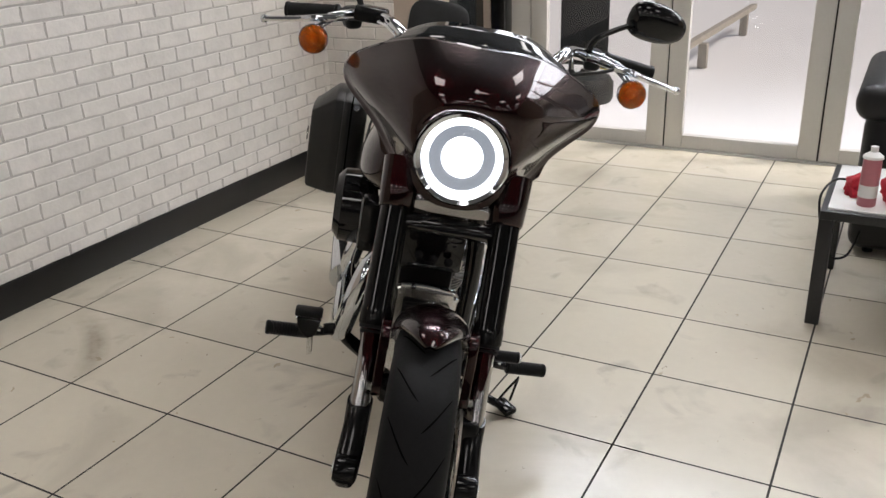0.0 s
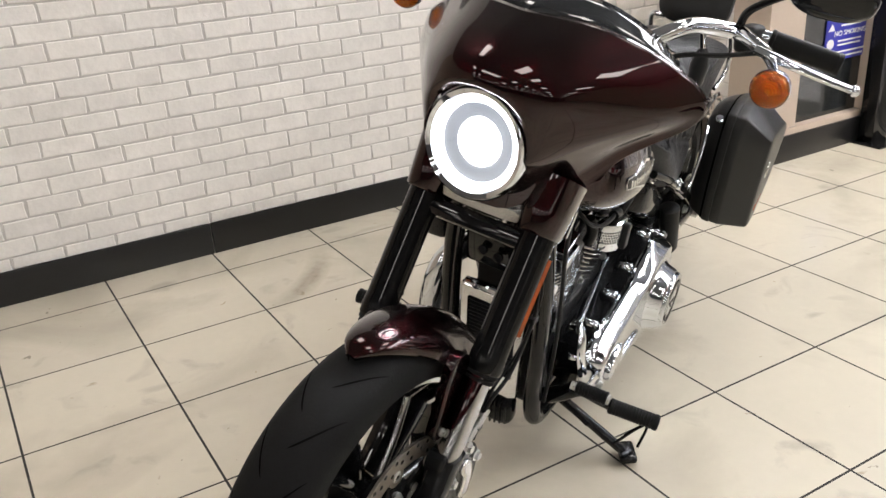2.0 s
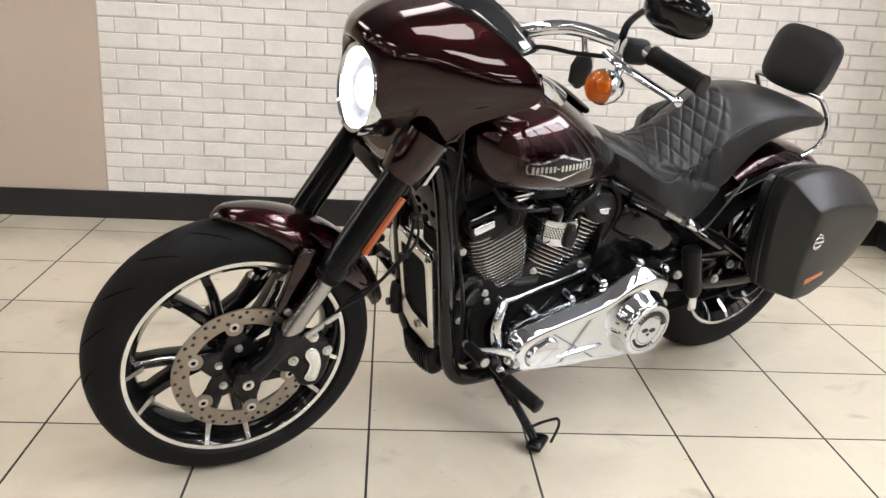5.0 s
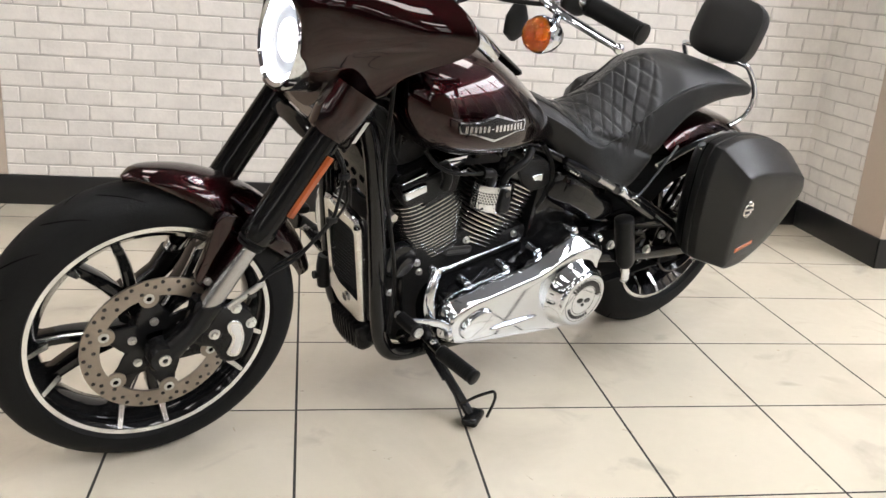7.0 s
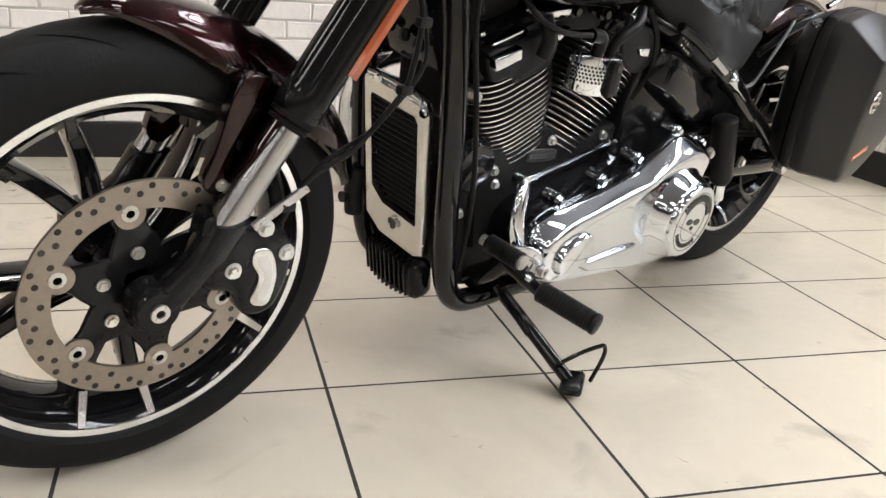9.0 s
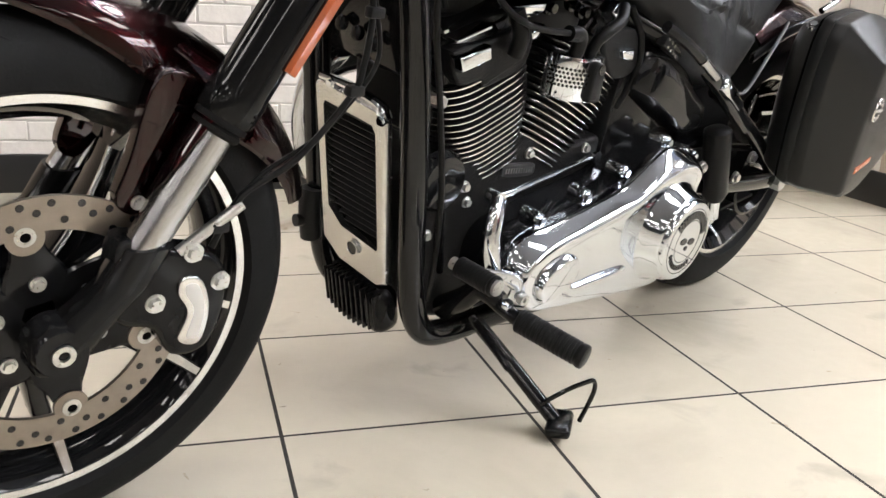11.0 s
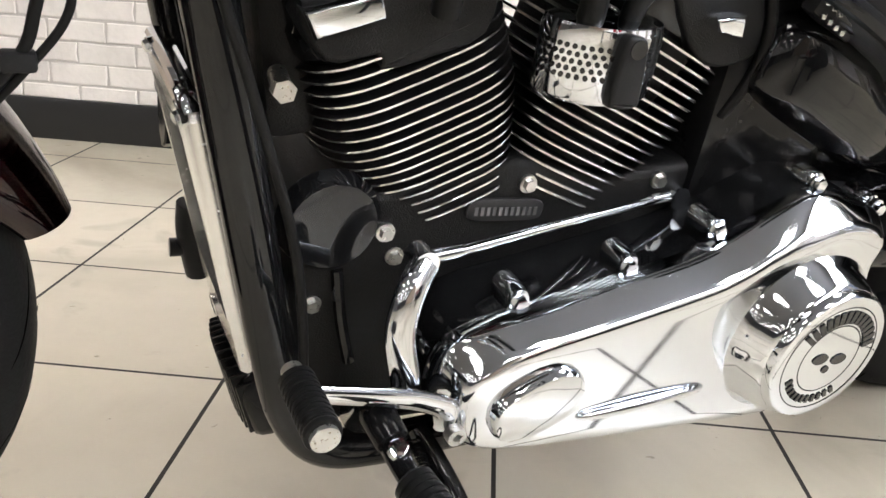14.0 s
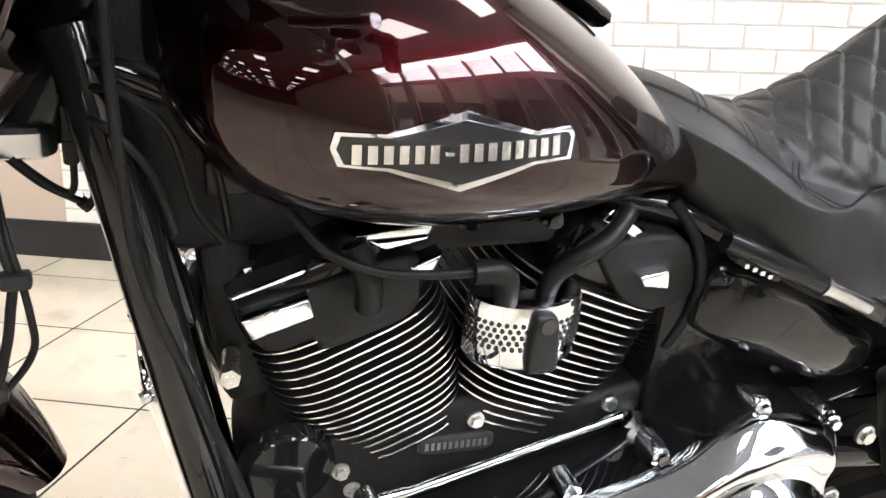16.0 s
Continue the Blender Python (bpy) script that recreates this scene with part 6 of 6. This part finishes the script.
for s in (1, -1):
    bm = bmesh.new()
    secs = ((0.155, 0.80, bag_mid), (0.163, 0.86, bag_mid), (0.18, 0.92, bag_mid), (0.205, 0.97, bag_mid), (0.235, 0.995, bag_mid), (0.256, 1.0, bag_mid), (0.262, 0.993, bag_mid), (0.3285, 1.012, bag_out), (0.3325, 0.998, bag_out), (0.3355, 0.975, bag_out), (0.3375, 0.93, bag_out), (0.339, 0.70, bag_out), (0.341, 0.3, bag_out))
    out_ = 0.0 if s > 0 else 0.045
    loft(bm, [[Vector((x, s * (y + out_), z)) for x, z in shrink(k, o)] for y, k, o in secs])
    bag = part("saddlebag", bm, BAG, bike, "matt black hard plastic saddlebag")
    # raised lid band, and a black ring painting the shade of its seam
    bm = bmesh.new()
    loft(bm, [[Vector((x, s * (y + out_), z)) for x, z in shrink(k)] for y, k in ((0.2085, 0.95), (0.2085, 0.992), (0.211, 0.999), (0.226, 1.006), (0.231, 1.003), (0.234, 0.97))], caps=False)
    part("lid_band", bm, BAG, bag)
    bm = bmesh.new()
    loft(bm, [[Vector((x, s * (y + out_), z)) for x, z in shrink(k)] for y, k in ((0.2025, 0.94), (0.2025, 0.974), (0.2075, 0.978), (0.2075, 0.94))], caps=False)
    part("lid_seam", bm, GAP_SHADE, bag)
    bm = bmesh.new()
    bolt(bm, (-1.440, s * (0.19 + out_), 0.684), (0.55, s * 0.1, 0.8), 0.009, 0.006)
    part("bag_bolt", bm, CHROME, bag)
    # reflector
    bm = bmesh.new()
    box(bm, (0, 0, 0), (0.078, 0.012, 0.018), 0.003)
    bmesh.ops.transform(bm, matrix=Matrix.Translation((-1.570, s * (0.334 + out_), 0.432)) @ pose(0, 0, 0, -4 * s, 16, 0), verts=bm.verts)
    part("bag_reflector", bm, RED, bag, "small orange-red reflector", smooth=False)
    # small outline emblem: plain bar across a shield
    bm = bmesh.new()
    lathe(bm, [(0.0185, 0.342), (0.0195, 0.3445), (0.0215, 0.3445), (0.0225, 0.342)], (0, 0, 0), n=32)
    bmesh.ops.transform(bm, matrix=Matrix.Translation((-1.515, 0 if s > 0 else -0.689 - out_, 0.555)) @ Matrix.Diagonal((0.8, 1, 1.1, 1)), verts=bm.verts)
    part("bag_emblem", bm, SILVER, bag)
    for dx, dz, a_, b_ in ((0, 0, 0.020, 0.0055), (0, 0.014, 0.011, 0.004), (0, -0.014, 0.011, 0.004)):
        bm = bmesh.new()
        box(bm, (-1.515 + dx, s * (0.3445 + out_), 0.555 + dz), (a_ * 2, 0.003, b_ * 1.2), 0.001)
        part("bag_emblem", bm, SILVER, bag, smooth=False)

# exhaust on the right
for pts, r in (([(-0.57, -0.10, 0.56), (-0.50, -0.14, 0.52), (-0.515, -0.17, 0.40), (-0.60, -0.185, 0.30), (-0.80, -0.19, 0.255), (-1.05, -0.19, 0.245)], 0.026), ([(-0.90, -0.10, 0.54), (-0.96, -0.15, 0.48), (-0.98, -0.18, 0.36), (-1.05, -0.19, 0.27)], 0.026), ([(-1.05, -0.195, 0.248), (-1.25, -0.205, 0.26), (-1.6, -0.215, 0.28), (-1.95, -0.22, 0.30)], 0.047)):
    bm = bmesh.new()
    tube(bm, pts, r, n=20)
    part("exhaust_pipe", bm, CHROME, bike, "chrome exhaust pipe")
bm = bmesh.new()
lathe(bm, [(0.0, -0.245), (0.075, -0.242), (0.095, -0.225), (0.098, -0.16), (0.07, -0.14), (0.0, -0.13)], (-0.735, 0, 0.60), n=40)
part("air_cleaner", bm, GLOSS, bike, "round black air cleaner")
bm = bmesh.new()
box(bm, (-0.465, -0.150, 0.66), (0.06, 0.05, 0.13), 0.012, pose(0, 0, 0, 0, 13))
part("coil_cover", bm, SATIN, bike)

# cables and hoses
for pts, r, mt, nm in (([(-0.42, 0.13, 0.90), (-0.422, 0.135, 0.80), (-0.432, 0.135, 0.67), (-0.470, 0.135, 0.55), (-0.508, 0.132, 0.43), (-0.525, 0.13, 0.33), (-0.53, 0.128, 0.25)], 0.0045, GRIP, "wiring_loom"),
                   ([(-0.326, 0.055, 0.730), (-0.332, 0.09, 0.712), (-0.339, 0.115, 0.690), (-0.344, 0.120, 0.664), (-0.341, 0.125, 0.642), (-0.334, 0.130, 0.608), (-0.318, 0.135, 0.572), (-0.25, 0.135, 0.50), (-0.19, 0.125, 0.46), (-0.16, 0.12, 0.40)], 0.004, GRIP, "brake_hose"),
                   ([(-0.332, 0.05, 0.730), (-0.338, 0.088, 0.712), (-0.344, 0.114, 0.690), (-0.3495, 0.120, 0.664), (-0.354, 0.128, 0.633), (-0.353, 0.130, 0.607), (-0.333, 0.133, 0.578), (-0.28, 0.13, 0.522), (-0.21, 0.12, 0.475), (-0.165, 0.12, 0.415)], 0.003, GRIP, "sensor_cable"),
                   ([(-0.338, 0.035, 0.730), (-0.362, 0.033, 0.704), (-0.384, 0.032, 0.689), (-0.395, 0.031, 0.683)], 0.0032, GRIP, "lamp_cable"),
                   ([(-0.346, 0.044, 0.730), (-0.366, 0.040, 0.708), (-0.382, 0.034, 0.694), (-0.388, 0.035, 0.700), (-0.389, 0.037, 0.722)], 0.003, GRIP, "lamp_cable"),
                   ([(-0.395, 0.031, 0.682), (-0.402, 0.038, 0.690), (-0.402, 0.044, 0.708), (-0.400, 0.046, 0.728)], 0.003, GRIP, "lamp_cable")):
    bm = bmesh.new()
    tube(bm, pts, r, n=10)
    part(nm, bm, mt, bike)
for x, y, z in ((-0.388, 0.037, 0.738), (-0.401, 0.046, 0.741)):
    bm = bmesh.new()
    loft(bm, [ringpts((x, y, z + h), (1, 0, 0), (0, 1, 0), r, r, 12, 4) for h, r in ((-0.018, 0.0045), (-0.016, 0.0062), (0.002, 0.0062), (0.003, 0.005), (0.03, 0.005))])
    part("cable_connector", bm, MATT, bike, "black plug on the lamp cable")
bm = bmesh.new()
cyl(bm, (-0.392, 0.032, 0.685), (-0.398, 0.031, 0.678), 0.0052, n=12)
part("cable_tie", bm, MATT, bike)
bm = bmesh.new()
loft(bm, [ringpts((-0.345, 0.004, z), (1, 0, 0), (0, 1, 0), 0.034 * k, 0.042 * k, 24, 5) for z, k in ((0.726, 0.9), (0.729, 1), (0.748, 1), (0.752, 0.92))])
for x in (-0.352, -0.362):
    box(bm, (x, 0.004, 0.7265), (0.003, 0.066, 0.005), 0.001)
part("lamp_bracket", bm, SLIDER, bike, "cast aluminium bracket under the headlight")
for p in ((-0.3465, 0.121, 0.663), (-0.322, 0.134, 0.576), (-0.165, 0.122, 0.425)):
    bm = bmesh.new()
    box(bm, p, (0.022, 0.014, 0.013), 0.003)
    part("cable_clip", bm, MATT, bike)
bm = bmesh.new()
tube(bm, [(-0.12, 0.118, 0.40), (-0.155, 0.122, 0.425), (-0.19, 0.126, 0.45)], 0.0065, n=10)
part("banjo_fitting", bm, ZINC, bike)

# ---- loose things by the door ----
TX, TY, TZ = 0.765, 0.53, 0.385
table = thing("coffee_table", "low black table with a white top", "table", Matrix.Translation((TX, TY, 0)))
bm = bmesh.new(); box(bm, (0.45, 0.27, TZ), (0.9, 0.54, 0.03), 0.004); part("apron", bm, TABLEBLACK, table)
bm = bmesh.new(); box(bm, (0.45, 0.27, TZ + 0.018), (0.86, 0.50, 0.008), 0.002); part("tabletop", bm, WHITE, table, "white table top")
for lx in (0.022, 0.878):
    for ly in (0.022, 0.518):
        bm = bmesh.new(); box(bm, (lx, ly, (TZ - 0.014) / 2), (0.044, 0.044, TZ - 0.014), 0.003); part("leg", bm, TABLEBLACK, table)
TOP = TZ + 0.022
can = thing("spray_can", "pink and white aerosol can with a white cap", "spray can", Matrix.Translation((TX + 0.125, TY + 0.09, TOP)))
bm = bmesh.new(); lathe(bm, [(0, 0), (0.026, 0), (0.028, 0.004), (0.028, 0.145), (0.025, 0.155)], axis=(0, 0, 1), n=28); part("can_body", bm, PINK, can)
bm = bmesh.new(); lathe(bm, [(0.0285, 0.03), (0.0288, 0.07)], axis=(0, 0, 1), n=28); part("paper_band", bm, WHITE, can)
bm = bmesh.new(); lathe(bm, [(0.031, 0.155), (0.029, 0.163), (0.016, 0.173), (0.011, 0.175), (0.011, 0.192), (0, 0.194)], axis=(0, 0, 1), n=24); part("cap", bm, WHITE, can)


def crumple(name, label, c, r, seed):
    """A heap of cloth: a lumpy flattened ball with folds."""
    bm = bmesh.new()
    bmesh.ops.create_icosphere(bm, subdivisions=4, radius=1.0)
    for v in bm.verts:
        n = noise.noise(v.co * 1.7 + Vector((seed, 0, 0))) * 0.32 + noise.noise(v.co * 5 + Vector((0, seed, 0))) * 0.16
        v.co *= 1 + n
        v.co.z = max(v.co.z, -0.55)
        v.co = Vector((v.co.x * r[0], v.co.y * r[1], (v.co.z + 0.55) * r[2]))
    ob = part(name, bm, REDCLOTH)
    ob.location = c
    return tagged(ob, label, "cloth")


crumple("red_cloth", "crumpled dark red cloth on the low table", (TX + 0.085, TY + 0.20, TOP), (0.038, 0.055, 0.04), 3)
crumple("red_cloth", "crumpled bright red cloth beside the spray can", (TX + 0.25, TY + 0.15, TOP), (0.085, 0.09, 0.09), 8)
cable = thing("black_cable", "thin black cable hanging from the low table", "cable")
bm = bmesh.new()
tube(bm, [(TX + 0.09, TY + 0.28, TOP + 0.01), (TX + 0.03, TY + 0.24, TOP + 0.03), (TX - 0.004, TY + 0.15, TOP + 0.02), (TX - 0.01, TY + 0.10, TOP - 0.03), (TX + 0.03, TY + 0.06, 0.24), (TX + 0.09, TY + 0.10, 0.22), (TX + 0.12, TY + 0.14, 0.30)], 0.004, n=8)
part("lead", bm, GRIP, cable)
sofa = thing("armchair", "black leather armchair behind the low table", "armchair", Matrix.Translation((0.83, 1.25, 0)))
bm = bmesh.new(); box(bm, (0.09, 0.35, 0.29), (0.18, 0.78, 0.54), 0.05, None, 3); part("arm", bm, LEATHER, sofa)
bm = bmesh.new(); box(bm, (0.08, 0.35, 0.60), (0.24, 0.84, 0.14), 0.06, None, 4); part("arm_pad", bm, LEATHER, sofa)
bm = bmesh.new(); box(bm, (0.46, 0.30, 0.24), (0.58, 0.70, 0.40), 0.05, None, 3); part("seat", bm, LEATHER, sofa)
bm = bmesh.new(); box(bm, (0.50, 0.66, 0.55), (0.58, 0.20, 0.62), 0.07, None, 3); part("backrest", bm, LEATHER, sofa)
bm = bmesh.new(); box(bm, (0.83, 0.35, 0.29), (0.18, 0.78, 0.54), 0.05, None, 3); part("arm", bm, LEATHER, sofa)
bm = bmesh.new(); box(bm, (0.84, 0.35, 0.60), (0.24, 0.84, 0.14), 0.06, None, 4); part("arm_pad", bm, LEATHER, sofa)
for lx in (0.08, 0.84):
    for ly in (0.03, 0.67):
        bm = bmesh.new(); cyl(bm, (lx, ly, 0.0), (lx, ly, 0.04), 0.02); part("leg", bm, SATIN, sofa)

# no-smoking sign on the dark glass
sign = thing("no_smoking_sign", "blue no-smoking notice stuck on the dark glass", "sign", Matrix.Translation((XR - 0.04, 2.10, 0.50)) @ pose(0, 0, 0, 90, 0, 90) @ Matrix.Diagonal((1.38, 1.26, 1, 1)))
bm = bmesh.new(); box(bm, (0, 0, 0), (0.21, 0.15, 0.003)); part("sign_plate", bm, SIGN, sign, smooth=False)
text("lettering", "NO SMOKING", 0.026, Matrix.Translation((0.02, 0.022, 0.0022)), WHITE, sign)
for yy, w in ((0.05, 0.10), (-0.005, 0.12), (-0.02, 0.12), (-0.045, 0.17), (-0.062, 0.15)):
    bm = bmesh.new(); box(bm, (0.02, yy, 0.002), (w, 0.006, 0.001)); part("text_bar", bm, WHITE, sign, smooth=False)
bm = bmesh.new(); cyl(bm, (-0.078, -0.012, 0.0015), (-0.078, -0.012, 0.003), 0.018, n=20); part("sign_disc", bm, WHITE, sign)
bm = bmesh.new()
f = [bm.verts.new(p) for p in ((-0.095, 0.035, 0.0022), (-0.06, 0.035, 0.0022), (-0.0775, 0.062, 0.0022))]
bm.faces.new(f); part("sign_triangle", bm, WHITE, sign, smooth=False)

# outside: dark panel, planter tub, timber rail
panel = thing("banner_stand", "dark banner on a round black base outside the glass", "banner stand", Matrix.Translation((-1.02, 3.46, -0.02)))
bm = bmesh.new(); box(bm, (-0.015, 0, 1.32), (0.34, 0.012, 2.15), 0.003); part("banner", bm, MATT, panel, "dark grey banner cloth")
bm = bmesh.new(); lathe(bm, [(0, 0), (0.18, 0), (0.195, 0.03), (0.195, 0.13), (0.17, 0.17), (0.05, 0.18), (0.03, 0.22), (0, 0.22)], axis=(0, 0, 1), n=36); part("base", bm, MATT, panel, "round black ballast base")
bm = bmesh.new(); cyl(bm, (0, 0.012, 0.15), (0, 0.012, 2.42), 0.012, n=12); part("mast", bm, SATIN, panel)
bm = bmesh.new(); box(bm, (0.13, -0.004, 0.235), (0.05, 0.02, 0.02), 0.004); part("banner_toggle", bm, YELLOW, panel, "small yellow toggle")
rail = thing("timber_rail", "weathered timber rail on a short post", "rail", Matrix.Translation((-0.52, 4.83, -0.02)))
bm = bmesh.new(); tube(bm, [(-0.062, -0.30, 0.22), (0.02, 2.2, 0.22)], 0.035, n=4, k=1); part("beam", bm, TIMBER, rail)
bm = bmesh.new(); box(bm, (0.0, 0.03, 0.10), (0.07, 0.07, 0.20), 0.006); part("post", bm, TIMBER, rail)
bm = bmesh.new(); box(bm, (0.01, 1.75, 0.10), (0.07, 0.07, 0.20), 0.006); part("post", bm, TIMBER, rail)
for x0, x1, y0, h in ((-40, -6, 26, 7), (-5, 14, 34, 9), (15, 50, 30, 6.5)):
    b = thing("far_building", "pale rendered building across the yard", "building")
    solid("wall", (x0, y0, -0.02), (x1, y0 + 8, h), RENDERED, parent=b)
    solid("roof", (x0 - 0.3, y0 - 0.3, h), (x1 + 0.3, y0 + 8.3, h + 0.3), GREYPLASTIC, parent=b)

# ---- floor tiles ----
T, G = 0.40, 0.0056


def tile_mesh(w, d):
    bm = bmesh.new()
    e = 0.0002
    loft(bm, [[(0, 0, -0.008), (w, 0, -0.008), (w, d, -0.008), (0, d, -0.008)], [(0, 0, -e), (w, 0, -e), (w, d, -e), (0, d, -e)], [(e, e, 0), (w - e, e, 0), (w - e, d - e, 0), (e, d - e, 0)]])
    bmesh.ops.recalc_face_normals(bm, faces=bm.faces)
    me = bpy.data.meshes.new("floor_tile")
    bm.to_mesh(me)
    bm.free()
    me.materials.append(TILE)
    return me


meshes = {}
far = bmesh.new()
for i in range(-5, 60):
    for j in range(-40, 7):
        x0, x1, y0, y1 = max(i * T, XW) + G / 2, min((i + 1) * T, XE) - G / 2, j * T + G / 2, min((j + 1) * T, YD) - G / 2
        if x1 - x0 < 0.02 or y1 - y0 < 0.02:
            continue
        near = i <= 5 and -8 <= j
        if near:
            key = (round(x1 - x0, 3), round(y1 - y0, 3))
            if key not in meshes:
                meshes[key] = tile_mesh(*key)
            ob = new("tile", meshes[key])
            ob.parent = floor
            ob.location = (x0, y0, 0)
        else:
            lo = [far.verts.new((x, y, -0.004)) for x, y in ((x0, y0), (x1, y0), (x1, y1), (x0, y1))]
            hi = [far.verts.new((v.co.x, v.co.y, 0.0)) for v in lo]
            far.faces.new(hi)
            for k in range(4):
                far.faces.new((lo[k], lo[(k + 1) % 4], hi[(k + 1) % 4], hi[k]))
ob = part("tile_field", far, TILE, floor, smooth=False)
ob["kind"] = "stuff"

# ---- painted bricks ----
BW, BH, J = 0.1745, 0.0632, 0.0055


def brick_mesh(w, h, seed):
    rnd = random.Random(seed)
    bm = bmesh.new()
    e = 0.003
    j = lambda k=0.0026: rnd.uniform(-k, k)
    base = [(0, 0), (w, 0), (w, h), (0, h)]
    ring = []
    for (a, b), (c, d) in zip(base, base[1:] + base[:1]):
        for t in (0, 0.5):
            ring.append((a + (c - a) * t, b + (d - b) * t))
    ring = [(a + j(), b + j()) for a, b in ring]
    loft(bm, [[(a, b, -0.006) for a, b in ring], [(a, b, 0.0012) for a, b in ring], [(w / 2 + (a - w / 2) * (1 - 2 * e / w), h / 2 + (b - h / 2) * (1 - 2 * e / h), 0.004 + j(0.0006)) for a, b in ring]])
    bmesh.ops.recalc_face_normals(bm, faces=bm.faces)
    me = bpy.data.meshes.new("brick")
    bm.to_mesh(me)
    bm.free()
    me.materials.append(BRICK)
    return me


variants = [brick_mesh(BW - J, BH - J, k) for k in range(8)]


def course(wall, origin, ux, length, height, phase, z0, near, mirror=False):
    """Lays courses on a wall whose face starts at origin and runs along ux; pieces near the camera are parts, the rest one mesh."""
    up = Vector((0, 0, 1))
    nrm = Vector(ux).cross(up)
    m = Matrix((Vector(ux), up, nrm)).transposed().to_4x4()
    rest = bmesh.new()
    cut = {}
    count = 0
    row = 0
    z = z0
    while z < height:
        s = phase - (BW / 2 if row % 2 else 0) - BW
        while s < length:
            a, b = max(s + J / 2, 0), min(s + BW - J / 2, length)
            za, zb = max(z + J / 2, 0.122), min(z + BH - J / 2, height)
            if b - a > 0.015 and zb - za > 0.01:
                whole = abs(b - a - BW + J) < 1e-4 and abs(zb - za - BH + J) < 1e-4
                pos = Vector(origin) + Vector(ux) * a + up * za
                if near(a, za) and count < 300:
                    if whole:
                        me = variants[random.randrange(8)]
                    else:
                        key = (round(b - a, 3), round(zb - za, 3))
                        me = cut.setdefault(key, None) or brick_mesh(*key, 3)
                        cut[key] = me
                    ob = new("brick", me)
                    ob.parent = wall
                    ob.matrix_basis = Matrix.Translation(pos) @ m
                    count += 1
                else:
                    vs = []
                    for zz, e in ((-0.006, 0), (0.0012, 0), (0.004, 0.003)):
                        for p in ((a + e, za + e), (b - e, za + e), (b - e, zb - e), (a + e, zb - e)):
                            vs.append(rest.verts.new(Vector(origin) + Vector(ux) * p[0] + up * p[1] + nrm * zz))
                    for q in (0, 4):
                        for k in range(4):
                            rest.faces.new((vs[q + k], vs[q + (k + 1) % 4], vs[q + 4 + (k + 1) % 4], vs[q + 4 + k]))
                    rest.faces.new(vs[8:12])
            s += BW
        z += BH
        row += 1
    if rest.faces:
        ob = part("brick_field", rest, BRICK, wall, smooth=False)
        ob["kind"] = "stuff"
    else:
        rest.free()


YB = -1.985
solid("mortar_bed", (XW - 0.002, YB, 0.12), (XW + 0.0015, YN, HT), MORTAR, parent=wall_west)
solid("mortar_bed", (XW, YN - 0.0015, 0.12), (XR - 0.2, YN + 0.002, HT), MORTAR, parent=wall_north)
course(wall_west, (XW + 0.0015, YB, 0), (0, 1, 0), YN - YB, HT, 0.155, 0.1038, lambda a, z: z < 1.1 and 0.0 < a < 3.5)
course(wall_north, (XW, YN - 0.0015, 0), (1, 0, 0), XR - 0.2 - XW, HT, 0.05, 0.1038, lambda a, z: z < 1.5)
